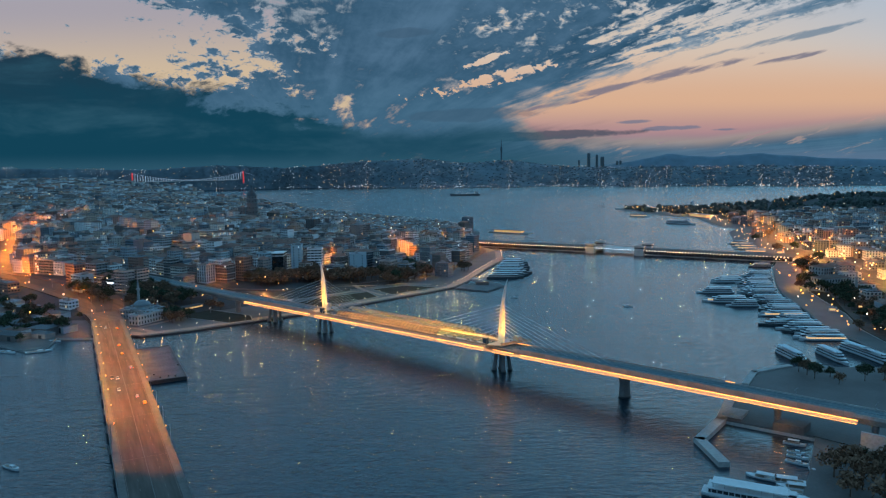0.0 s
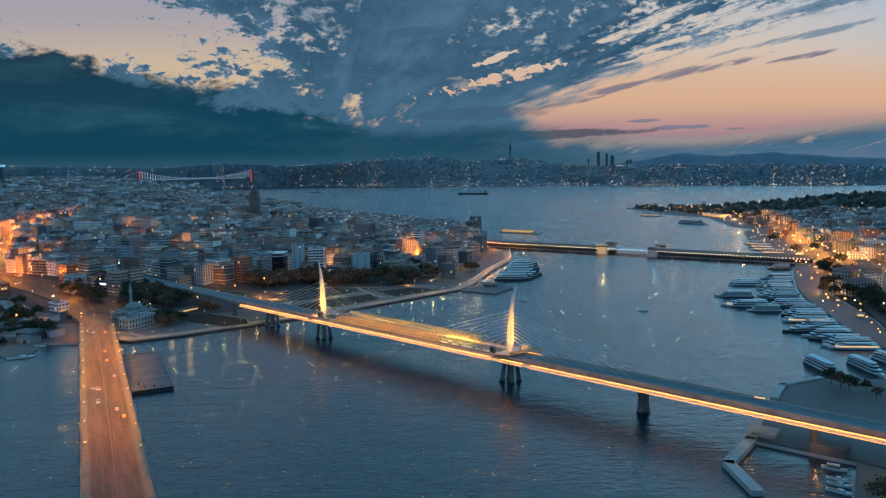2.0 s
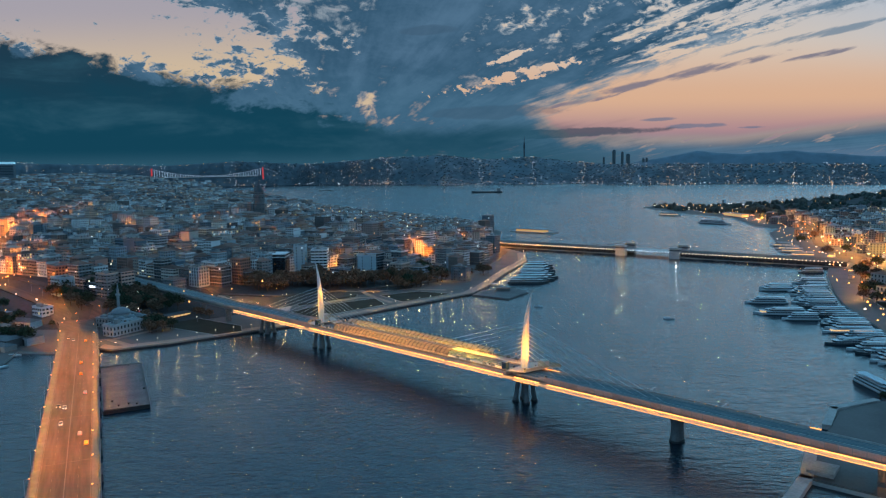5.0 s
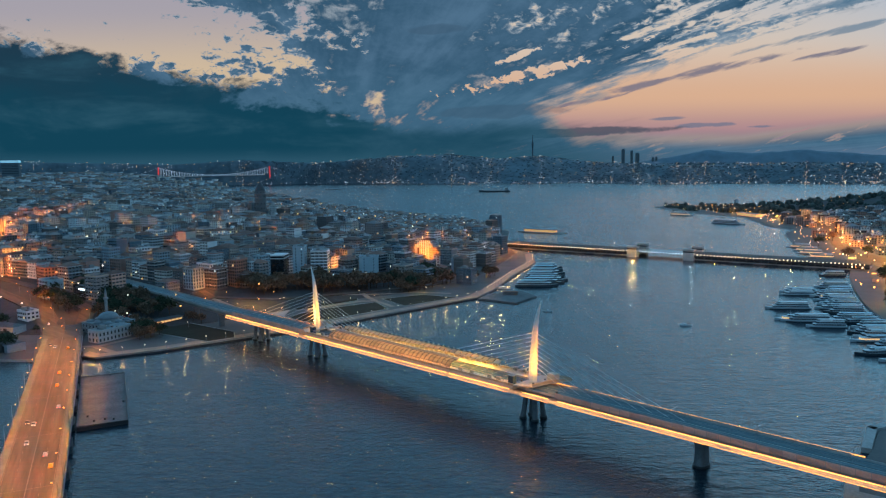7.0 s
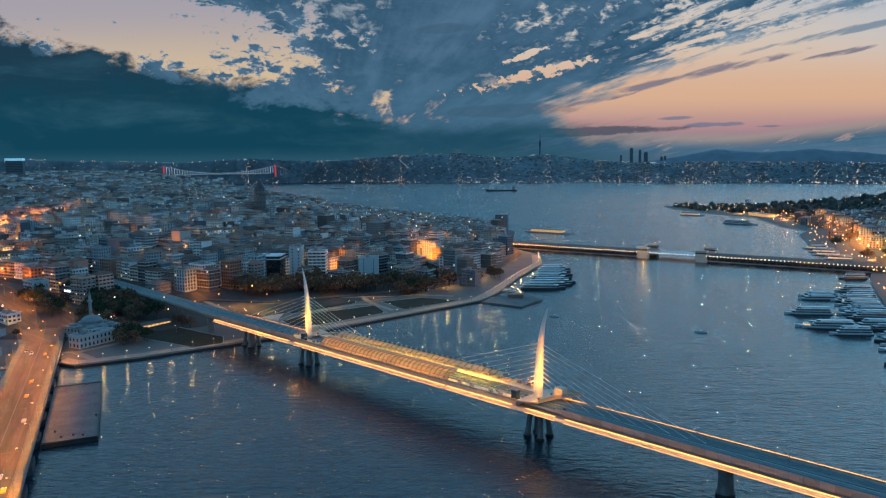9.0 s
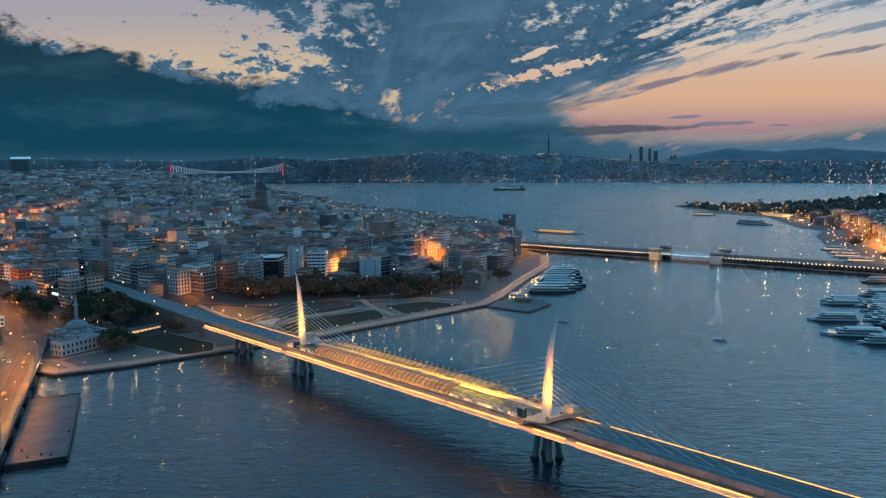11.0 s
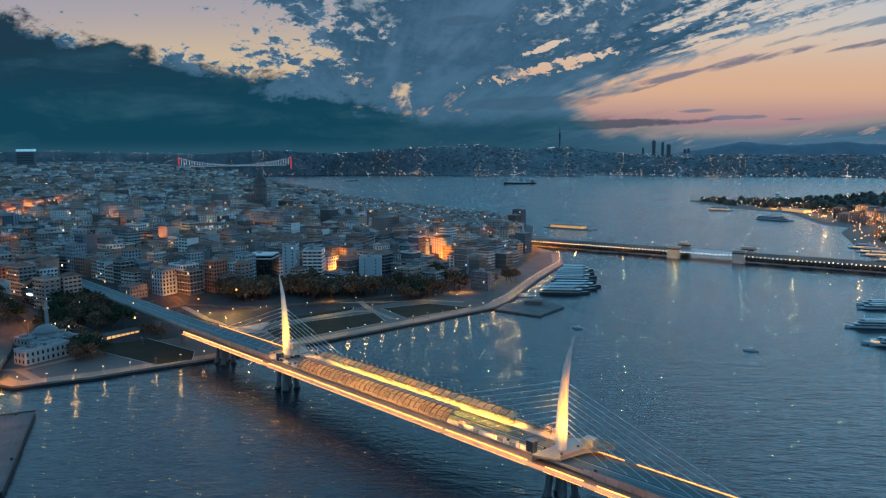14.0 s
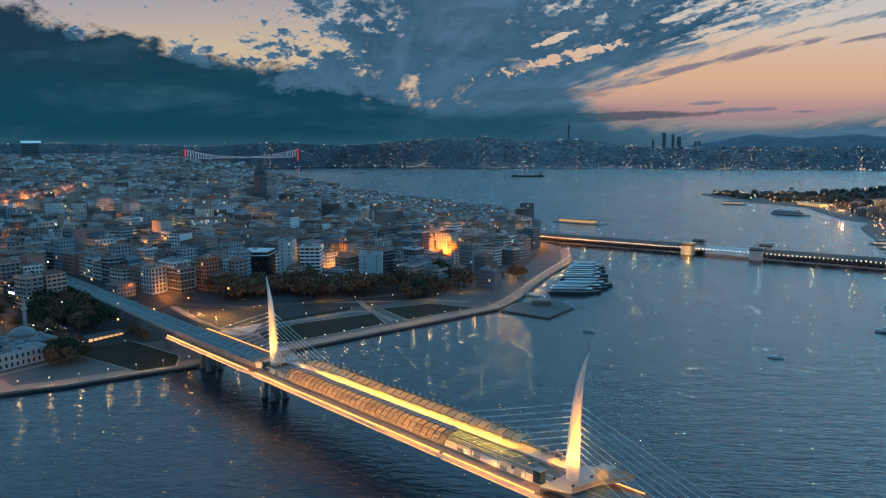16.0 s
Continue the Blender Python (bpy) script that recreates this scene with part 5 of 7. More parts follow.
for x in (196, 270):
    for y in (-2, 36):
        t = Mesh()
        t.box((x, y + 3, 6), (13, 9, 13))
        tower = part("bridge_tower", t, CONCRETE, low_bridge, "stone-grey control tower")
        c = Mesh()
        c.box((x, y + 3, 13.6), (15, 10.5, 1.0))
        part("cornice", c, CONCRETE, tower)
        g = Mesh()
        g.box((x, y + 3, 11), (13.2, 9.2, 1.6))
        part("window_band", g, WINDOW, tower)
lamp("tower_light", "POINT", pose(-388 + 196 * 0.985 + 8, 556 + 196 * 0.17 - 12, 9), 12000, WARM, 0.5)
lamp("tower_light", "POINT", pose(-388 + 270 * 0.985 + 8, 556 + 270 * 0.17 - 12, 8), 1500, WHITE, 0.5)
for d in (40, 100, 160, 300, 360, 420):
    lamp("deck_lamp_light", "SPOT", look((-388 + d * 0.985 - 2, 556 + d * 0.17 + 10, 17), (-388 + d * 0.985 - 2, 556 + d * 0.17 + 4, 0)), 9000, SODIUM, 0.4, 150, 0.5)
for i in range(12):
    d = i * 40 + 8
    if not 190 < d < 276:
        street_lamp(-388 + d * 0.985 - 4 * 0.17, 556 + d * 0.17 + 4, 7.2, 90, "w" if i % 3 else "t", "low bridge lamps")

for k in range(15):
    p = low_bridge.matrix_world @ Vector((6 + k * 32, 8 if k % 2 else 34, 7.2))
    street_lamp(p.x, p.y, p.z, math.degrees(LOW_TURN), "t", "low bridge lamps")
    lamp("bridge_lamp_light", "SPOT", look((p.x, p.y, 17.5), (p.x, p.y, 0)), 8000, SODIUM, 0.5, 150, 0.6)
    # unseen lamps off the parapet, added to throw orange streaks on the water
    if k % 2 == 0 and not 190 < 6 + k * 32 < 276:
        q = low_bridge.matrix_world @ Vector((6 + k * 32, -1.5, 9.0))
        lamp("water_streak_light", "POINT", pose(q.x, q.y, q.z), 3500, (1.0, 0.36, 0.06), 0.5)

# ---- far shores across the strait ----
HILL_TOPS = [(-4480, 720, 150), (-4321, 1148, 150), (-4183, 1534, 139), (-4055, 1821, 129), (-3850, 2201, 152), (-3600, 2578, 128), (-3424, 2804, 148),
             (-3281, 2968, 166), (-3027, 3229, 176), (-2838, 3399, 145), (-2584, 3601, 158), (-2321, 3784, 118), (-2084, 3927, 104), (-1876, 4039, 104),
             (-1730, 4110, 106), (-1495, 4211, 100), (-1211, 4315, 104), (-1016, 4375, 96), (-854, 4418, 94), (-300, 4560, 90)]
RIDGE_TOPS = [(-2200, 3860, 100), (-1990, 3980, 128), (-1840, 4055, 160), (-1730, 4110, 186), (-1610, 4160, 168), (-1495, 4211, 160), (-1400, 4250, 170), (-1211, 4315, 178), (-1110, 4348, 164), (-1016, 4375, 160),
              (-854, 4418, 142), (-560, 4495, 130), (-300, 4560, 124)]
far_rng = random.Random(3)


def along_tops(tops, i):
    a = min(int(i), len(tops) - 2)
    f = i - a
    f = f * f * (3 - 2 * f)
    return Vector(tops[a]).lerp(Vector(tops[a + 1]), f)


def hill_point(i, k):
    """A point of the far hills: i runs along the ridge, k climbs from the shore (0) to the top (1)."""
    x, y, z = along_tops(HILL_TOPS, i)
    near = 0.985 if x < -3500 else (0.985 - 0.09 * min(1, (x + 3500) / 500))
    if x > -2700:
        near = 0.895 + 0.02 * math.sin(x / 130)
    back = 1.0 - 0.05 * min(1, max(0, (x + 2400) / 300))
    near -= 0.035 * min(1, max(0, (x + 2400) / 300))
    d = near + (back - near) * k
    bump = 9 * noise.noise((x / 160, y / 160, k * 2.5)) * math.sin(k * math.pi)
    return Vector((300 + (x - 300) * d, -280 + (y + 280) * d, -3 + (z + 3) * math.sin(k * math.pi / 2) ** 1.15 + bump))


e = Mesh()
e.loft([[tuple(hill_point(i / 6, k / 14)) for i in range(6 * 19 + 1)] for k in range(15)], close=False)
hills = thing("far_shore_hills", e, FAR_HAZED, "dark hills of the far shore with haze in their colour", "hills", kind="structure", smooth=True)
e = Mesh()
rows_ = []
for k in range(9):
    row = []
    for i in range(8 * 12 + 1):
        x, y, z = along_tops(RIDGE_TOPS, i / 8)
        d = 0.955 + 0.045 * k / 8
        z = (z + 5 * noise.noise((x / 90, y / 90, 0.4))) * math.sin(k / 8 * math.pi / 2) ** 0.8
        row.append((300 + (x - 300) * d, -280 + (y + 280) * d, z + 3 * noise.noise((x / 70, k * 0.7, 2.0))))
    rows_.append(row)
e.loft(rows_, close=False)
# the ridge is coloured paler and bluer to stand for thicker haze
thing("far_ridge", e, mat("haze_tinted_ridge", (0.135, 0.185, 0.225), 0.95, vary=0.22, scale=0.004, fine=0.02, bump=0), "ridge behind the far shore, tinted pale blue for haze", "hills", kind="structure", smooth=True)
town, glow_w, glow_o, trees_far = Mesh(), Mesh(), Mesh(), Mesh()
for _ in range(5200):
    i, k = far_rng.uniform(4.0, 19), far_rng.random() ** 1.25
    p = hill_point(i, k)
    r = far_rng.random()
    if r < 0.70:
        s = far_rng.uniform(6, 15)
        town.box((p.x, p.y, p.z), (s, s * 0.8, far_rng.uniform(3, 8) * (2.6 if i > 12 and far_rng.random() < 0.12 else 1)), far_rng.uniform(0, 1.5))
    elif r < 0.84:
        s = far_rng.uniform(5, 11)
        trees_far.dome((p.x, p.y, p.z - 2), s, s * 0.6, 2, 5)
for _ in range(1900):
    i = far_rng.uniform(0.2, 19)
    k = far_rng.random() ** 1.9
    p = hill_point(i, k)
    s = far_rng.uniform(0.6, 1.3)
    warm = 0.42 if i < 12.5 else 0.62
    (glow_o if far_rng.random() < warm else glow_w).tube((p.x - 3, p.y - 3, p.z + 6), (p.x - 3, p.y - 3, p.z + 6 + 2 * s), s, s * 0.7, 6)
# housing and woods carry the same haze tint in their base colour
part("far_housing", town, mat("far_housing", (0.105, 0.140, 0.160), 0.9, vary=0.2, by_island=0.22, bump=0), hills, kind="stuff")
part("far_woods", trees_far, FAR_HAZED, hills, kind="stuff")
part("far_white_lighting", glow_w, mat("far_white_lamps", (1, 0.9, 0.8), emit=2.0, emit_colour=(0.9, 0.92, 0.9), bump=0), hills, kind="stuff")
part("far_orange_lighting", glow_o, mat("far_orange_lamps", (1, 0.6, 0.3), emit=2.4, emit_colour=(1.0, 0.50, 0.20), bump=0), hills, kind="stuff")

# television tower on the ridge
tv = thing("television_tower", label="slender haze-tinted television tower on a far hill", category="tower", at=pose(-2622, 3548, 0))
m = Mesh()
m.loft([[(r * math.cos(w), r * math.sin(w), z) for w in (k * math.tau / 10 for k in range(10))] for z, r in ((125, 9), (160, 5.5), (215, 5.0), (232, 6.5), (248, 5.0), (252, 2.0))])
# shaft and aerial take the haze-tinted colour too
part("shaft", m, FAR_HAZED, tv, smooth=True)
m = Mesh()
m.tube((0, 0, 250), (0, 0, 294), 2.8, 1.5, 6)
part("aerial", m, FAR_HAZED, tv)

# far office towers
for x, y, z, w in ((-2140, 3837, 193, 26), (-2096, 3863, 182, 20), (-2066, 3880, 168, 30), (-1985, 3925, 140, 20), (-1968, 3935, 143, 18), (-1830, 4006, 134, 26), (-1790, 4020, 122, 22),
                   (-2190, 3800, 150, 16), (-900, 4390, 128, 24), (-955, 4375, 126, 20)):
    b = thing("office_tower", label="hazy far office tower with dim windows", category="building", group="far office towers", at=pose(x, y, 0, 0, 0, 40))
    m = Mesh()
    m.box((0, 0, z / 2), (w * 0.7, w * 0.7, z))
    part("shaft", m, mat("tower_glass", (0.07, 0.09, 0.10), 0.4, vary=0.3, scale=0.02) if "tower_glass" not in MATS else MATS["tower_glass"], b)
    m = Mesh()
    m.box((0, 0, z + 2), (w * 0.45, w * 0.45, 5))
    # crown in the haze-tinted colour
    part("crown", m, FAR_HAZED, b)

# suspension bridge over the strait
sus = thing("suspension_bridge", label="far suspension bridge with red lit towers and white cable lights", category="bridge", at=pose(0, 0, -14))
A, B = Vector((-4038, 1741, 0)), Vector((-3724, 2310, 0))
axis = (B - A).normalized()
for c in (A, B):
    t = Mesh()
    for s in (-1, 1):
        t.tube(c + Vector((axis.y, -axis.x, 0)) * 8 * s, c + Vector((axis.y, -axis.x, 0)) * 7 * s + Vector((0, 0, 128)), 5.0, 3.6, 6)
    for z in (70, 100, 124):
        t.tube(c + Vector((axis.y * 8, -axis.x * 8, z)), c + Vector((-axis.y * 8, axis.x * 8, z)), 2.6, 2.6, 5)
    part("tower", t, RED_GLOW, sus, "steel tower glowing red as if floodlit")
m = Mesh()
m.tube(A - axis * 170 + Vector((0, 0, 60)), A + Vector((0, 0, 72)), 2.0, 2.0, 4)
m.tube(A + Vector((0, 0, 72)), B + Vector((0, 0, 76)), 2.0, 2.0, 4)
m.tube(B + Vector((0, 0, 76)), B + axis * 160 + Vector((0, 0, 78)), 2.0, 2.0, 4)
part("deck", m, STEEL_WHITE, sus)
SUS_LIGHT = mat("cable_lights", (0.9, 0.95, 1), emit=0.42, emit_colour=(0.80, 0.90, 1.0), bump=0)
for k in range(1, 44):
    f = k / 44
    z = 80 + 44 * (2 * f - 1) ** 2
    p = A.lerp(B, f)
    h = Mesh()
    h.tube(p + Vector((0, 0, 75)), p + Vector((0, 0, z)), 1.15, 1.15, 4)
    part("hanger", h, SUS_LIGHT, sus)
m = Mesh()
for k in range(44):
    p, q = A.lerp(B, k / 44), A.lerp(B, (k + 1) / 44)
    m.tube(p + Vector((0, 0, 80 + 44 * (2 * k / 44 - 1) ** 2)), q + Vector((0, 0, 80 + 44 * (2 * (k + 1) / 44 - 1) ** 2)), 0.45, 0.45, 4)
part("main_cable", m, SUS_LIGHT, sus)
for base, way in ((A, -1), (B, 1)):
    for k in range(1, 13):
        p = base + axis * (way * 13 * k)
        h = Mesh()
        h.box((p.x, p.y, 124 - k * 4.4), (2.2, 2.2, 2.2))
        part("cable_lamp", h, SUS_LIGHT, sus)

# ---- boats ----
ROOF_BLUE = mat("pale_blue_roof", (0.27, 0.39, 0.45), 0.5, vary=0.2, scale=0.3, by_object=0.25)
DECK_WOOD = mat("deck_planks", (0.20, 0.17, 0.14), 0.8, vary=0.3, scale=0.4, stretch=(0.2, 1, 1))


def hull_rings(l, w, h, sheer=0.5):
    """Rings of a boat's hull along x, bow at +x."""
    rings = []
    for k, b, up in ((-0.5, 0.78, 0.15), (-0.42, 0.96, 0.05), (-0.1, 1.0, 0), (0.2, 0.97, 0.05), (0.36, 0.72, 0.35), (0.45, 0.36, 0.75), (0.5, 0.05, 1.0)):
        x, hw, top = k * l, w / 2 * b, h + sheer * up
        rings.append([(x, -hw * 0.7, -0.8), (x, hw * 0.7, -0.8), (x, hw, top * 0.6), (x, hw, top), (x, -hw, top), (x, -hw, top * 0.6)])
    return rings


def ferry(x, y, turn, l=46, w=10, decks=2, label="white two-deck passenger ferry moored at the quay", roof=None, dark=False, group="moored ferries", lit=False):
    k = 0.92 if group == "moored ferries" else 0.76
    l, w = l * k, w * k * 0.84
    ob = thing("ferry", label=label, category="boat", group=group, at=pose(x, y, 0, 0, 0, turn))
    ob.scale = (0.86, 0.80, 0.72) if "raft" in label or "quay" in label or "landing" in label else (1, 1, 1)
    m = Mesh()
    m.loft(hull_rings(l, w, 2.0, 0.9))
    part("hull", m, HULL if dark else PAINT_WHITE, ob)
    m = Mesh()
    m.prism(
        [(-l * 0.49, -w * 0.42), (l * 0.2, -w * 0.505), (l * 0.36, -w * 0.37), (l * 0.47, 0), (l * 0.36, w * 0.37), (l * 0.2, w * 0.505), (-l * 0.49, w * 0.42)], -0.5, 0.7)
    part("boot_stripe", m, HULL, ob, "dark waterline band")
    z = 2.0
    for d in range(decks):
        a, b, hw = -l * 0.44 + d * l * 0.02, l * (0.33 - 0.07 * d), w / 2 * (0.9 - 0.06 * d)
        ring = [(a, -hw), (b - l * 0.05, -hw), (b, -hw * 0.6), (b, hw * 0.6), (b - l * 0.05, hw), (a, hw)]
        c = Mesh()
        c.prism(ring, z, z + 2.2)
        cab = part("cabin", c, PAINT_WHITE, ob)
        g = Mesh()
        g.prism([(px * 1.002, py * 1.012) for px, py in ring], z + 0.6, z + 1.9)
        part("window_band", g, WINDOW_LIT if lit and d == 0 else WINDOW, cab)
        mu = Mesh()
        n = int((b - a) / 2.2)
        for i in range(n):
            for s in (-1, 1):
                mu.box((a + 1 + i * 2.2, s * hw * 1.014, z + 1.25), (0.28, 0.06, 1.3))
        part("window_framing", mu, PAINT_WHITE, cab, kind="stuff")
        dk = Mesh()
        dk.prism([(px * 1.03 - 0.2, py * 1.07) for px, py in ring], z + 2.2, z + 2.4)
        part("deck_edge", dk, PAINT_WHITE, ob)
        z += 2.38
    r = Mesh()
    a, b, hw = -l * 0.42, l * 0.17, w / 2 * 0.80
    r.prism([(a, -hw), (b, -hw), (b + l * 0.03, 0), (b, hw), (a, hw)], z + 1.9, z + 2.1)
    part("awning", r, roof or ROOF_BLUE, ob, "pale blue top awning")
    po = Mesh()
    for i in range(7):
        for s in (-1, 1):
            px = a + 0.6 + i * (b - a - 1.2) / 6
            po.tube((px, s * hw * 0.94, z - 0.05), (px, s * hw * 0.94, z + 1.95), 0.07, 0.07, 4)
    part("awning_support", po, STEEL_GREY, ob, kind="stuff")
    wh = Mesh()
    wh.box((l * 0.2, 0, z + 1.0), (l * 0.06, w * 0.45, 2.1))
    part("wheelhouse", wh, PAINT_WHITE, ob)
    wg = Mesh()
    wg.box((l * 0.2, 0, z + 1.35), (l * 0.061, w * 0.455, 0.8))
    part("wheelhouse_glass", wg, WINDOW, ob)
    ms = Mesh()
    ms.tube((l * 0.17, 0, z + 2), (l * 0.165, 0, z + 6), 0.1, 0.06, 5)
    part("mast", ms, STEEL_WHITE, ob)
    return ob


def small_boat(x, y, turn, l=8, w=2.6, canopy=False, label="small open white wooden boat afloat"):
    ob = thing("small_boat", label=label, category="boat", group="small boats", at=pose(x, y, 0, 0, 0, turn))
    m = Mesh()
    m.loft(hull_rings(l, w, 0.8, 0.5), cap=True)
    part("hull", m, PAINT_WHITE, ob)
    d = Mesh()
    d.prism([(-l * 0.44, -w * 0.36), (l * 0.2, -w * 0.4), (l * 0.38, 0), (l * 0.2, w * 0.4), (-l * 0.44, w * 0.36)], 0.6, 0.86)
    part("deck", d, DECK_WOOD, ob)
    c = Mesh()
    if canopy:
        c.box((-l * 0.05, 0, 2.2), (l * 0.5, w * 0.8, 0.12))
        part("canopy", c, PAINT_WHITE, ob)
        p = Mesh()
        for px, py in ((-0.28, -0.35), (0.18, -0.35), (-0.28, 0.35), (0.18, 0.35)):
            p.tube((px * l, py * w, 0.8), (px * l, py * w, 2.2), 0.05, 0.05, 4)
        part("canopy_support", p, STEEL_GREY, ob, kind="stuff")
    else:
        c.box((l * 0.05, 0, 1.2), (l * 0.22, w * 0.55, 0.9))
        part("cuddy", c, PAINT_WHITE, ob)
    return ob


# moored on the south quay, near to far
ferry(226, 144, -45, 50, 11, 2, "white passenger ferry with pale blue awning at the quay")
ferry(246, 161, -45, 46, 10, 2, "white passenger ferry with pale blue awning at the quay")
ferry(257, 184, -40, 48, 10, 2, "white passenger ferry with pale blue awning at the quay")
ferry(270, 172, -42, 40, 9, 2, "white passenger ferry with pale blue awning at the quay")
ferry(184, 250, 226, 58, 13, 1, "long dark floating landing stage with pale roof", ROOF_BLUE, True, "landing stages")
QUAY_S = [(247, 223), (228, 241), (207, 272), (183, 320), (159, 358), (141, 391), (120, 440), (98, 499), (84, 540), (66, 600)]
raft_rng = random.Random(12)
n_raft = 0
for (ax, ay), (bx, by) in zip(QUAY_S, QUAY_S[1:]):
    span = math.dist((ax, ay), (bx, by))
    for k in range(int(span / 9.8 + 0.5)):
        f = (k + 0.5) * 9.8 / span
        qx, qy = ax + (bx - ax) * f, ay + (by - ay) * f
        if (qx < 100 and raft_rng.random() < 0.45) or raft_rng.random() < 0.08:
            continue
        rows = 1 if qy < 330 or qy > 500 else (2 if raft_rng.random() < 0.34 else 1)
        out = 2 + raft_rng.uniform(0, 4)
        for r in range(rows):
            l = raft_rng.uniform(40, 60)
            real = l * 0.76 * 0.86
            w = radians(220 + raft_rng.uniform(-4, 4))
            ferry(qx + math.cos(w) * (out + real / 2), qy + math.sin(w) * (out + real / 2), math.degrees(w), l, l * 0.21, 2 if n_raft % 3 else 1, "white and grey tour boat moored in a raft of boats",
                  None if n_raft % 2 else PAINT_WHITE, n_raft % 4 == 3, "rafted tour boats", n_raft % 9 == 0)
            out += real + raft_rng.uniform(2, 6)
            n_raft += 1
# landing stages and boats by the north quay
for x, y, l in ((-148, 318, 58), (-154, 336, 60), (-160, 352, 58), (-178, 372, 56), (-190, 392, 54), (-205, 412, 50), (-216, 430, 44)):
    ferry(x, y, 40, l, 12, 1, "long moored boat with a pale blue flat roof", ROOF_BLUE, True, "north quay boats")
small_boat(-165, 284, 30, 16, 4.6, True, "white motor cruiser moored beside the quay")
# marina beside the metro bridge's south end
big = ferry(286, -88, 14, 62, 14, 1, "long white excursion boat with open upper deck", PAINT_WHITE, False, "marina boats")
for x, y, t, l, c in ((275, -16, 10, 10, True), (279, -27, 8, 8, False), (281, -32, 6, 9, False), (283, -39, 0, 10, False), (291, -44, -60, 8, False), (277, -64, 190, 14, True), (285, -62, 200, 16, True), (290, -66, 200, 14, True), (288, -72, 200, 15, False)):
    small_boat(x, y, t, l, l * 0.3, c, "small moored motor boat with white canopy" if c else "small moored wooden boat")
small_boat(17, -268, 12, 11, 3.0, False, "long narrow boat under way on open water")
small_boat(50, 245, 200, 9, 2.8, False, "small dark fishing boat on open water")
small_boat(-62, 219, 20, 8, 2.6, False, "small fishing boat on open water")
ferry(-490, 1318, 8, 70, 13, 2, "white city ferry under way with lit windows", None, False, "ferries under way", True)
ferry(-312, 1160, -8, 95, 15, 2, "large white ferry under way on the strait", None, False, "ferries under way")
ferry(-620, 1930, 100, 50, 12, 2, "small far ferry under way", None, False, "ferries under way")


def cargo(x, y, turn, l):
    ob = thing("cargo_ship", label="far dark cargo ship at anchor in the strait", category="ship", group="cargo ships", at=pose(x, y, 0, 0, 0, turn))
    m = Mesh()
    m.loft(hull_rings(l, l * 0.16, l * 0.045, 3))
    part("hull", m, HULL, ob)
    s = Mesh()
    s.box((-l * 0.38, 0, l * 0.09), (l * 0.1, l * 0.13, l * 0.10))
    part("superstructure", s, STEEL_GREY, ob)
    for k in (-0.15, 0.05, 0.25):
        c = Mesh()
        c.tube((k * l, 0, l * 0.04), (k * l, 0, l * 0.12), 0.8, 0.6, 5)
        c.tube((k * l, 0, l * 0.11), (k * l + l * 0.07, 0, l * 0.075), 0.5, 0.4, 5)
        part("crane", c, STEEL_GREY, ob)


cargo(-2600, 1930, 50, 62)
cargo(-1738, 2129, 224, 130)

# ---- trees ----
def tree_meshes(seed, height, spread, leaf, thin=1.0):
    rng = random.Random(seed)
    trunk, crown = Mesh(), Mesh()
    top = height * 0.45
    trunk.tube((0, 0, -0.5), (0, 0, top), 0.32, 0.2, 7)
    ends = []
    for i in range(7):
        w = i * math.tau / 7 + rng.uniform(-0.3, 0.3)
        z0 = top * rng.uniform(0.7, 1.0)
        r = spread * rng.uniform(0.45, 0.8)
        end = (r * math.cos(w), r * math.sin(w), height * rng.uniform(0.55, 0.85))
        trunk.tube((0, 0, z0), end, 0.14, 0.05, 5)
        ends.append(end)
    ends.append((0, 0, height * 0.9))
    trunk.tube((0, 0, top), (0, 0, height * 0.9), 0.18, 0.05, 5)
    for e in ends:
        for _ in range(int(58 * thin)):
            d = Vector((rng.gauss(0, 1), rng.gauss(0, 1), rng.gauss(0, 0.75))) * spread * 0.24
            c = Vector(e) + d
            s = rng.uniform(0.4, 1.0)
            n = Vector((rng.gauss(0, 1), rng.gauss(0, 1), rng.gauss(0, 1))).normalized()
            t = n.orthogonal().normalized()
            b = n.cross(t)
            k = rng.uniform(0.6, 1.0)
            crown.face([c + t * s, c + b * s * k, c - t * s * 0.9, c - b * s * k * 0.9])
    return trunk.data("trunk", BARK), crown.data("crown", leaf)


LEAF_BROWN = mat("brown_leaves", (0.16, 0.10, 0.065), 0.9, vary=0.35, scale=0.3, by_island=0.5)
TREES = [tree_meshes(s, h, w, m, t) for s, h, w, m, t in ((1, 11, 5.0, LEAF, 1), (2, 9, 4.2, LEAF_BROWN, 0.9), (3, 13, 5.6, LEAF_GREEN, 1.1), (4, 10, 4.6, LEAF_BROWN, 0.7), (5, 8, 3.6, LEAF_GREEN, 1))]
TREE_LABEL = ["broad park tree with thinning brown leaves", "small park tree with rusty autumn leaves", "tall dark green broadleaf tree", "half-bare park tree with rusty leaves", "small dark evergreen tree"]
tree_rng = random.Random(8)


WATERFRONT_TREES = []


def tree(x, y, z, kind, size=1.0):
    if x > 100 and y > 200:
        WATERFRONT_TREES.append((kind, pose(x, y, z, 0, 0, tree_rng.uniform(0, 360)) @ Matrix.Diagonal((size, size, size, 1))))
        return
    ob = thing("tree", label=TREE_LABEL[kind], category="tree", group="park trees", at=pose(x, y, z, 0, 0, tree_rng.uniform(0, 360)))
    size *= 0.98
    ob.scale = (size, size, size * tree_rng.uniform(0.9, 1.1))
    part("trunk", TREES[kind][0], None, ob)
    part("crown", TREES[kind][1], None, ob)


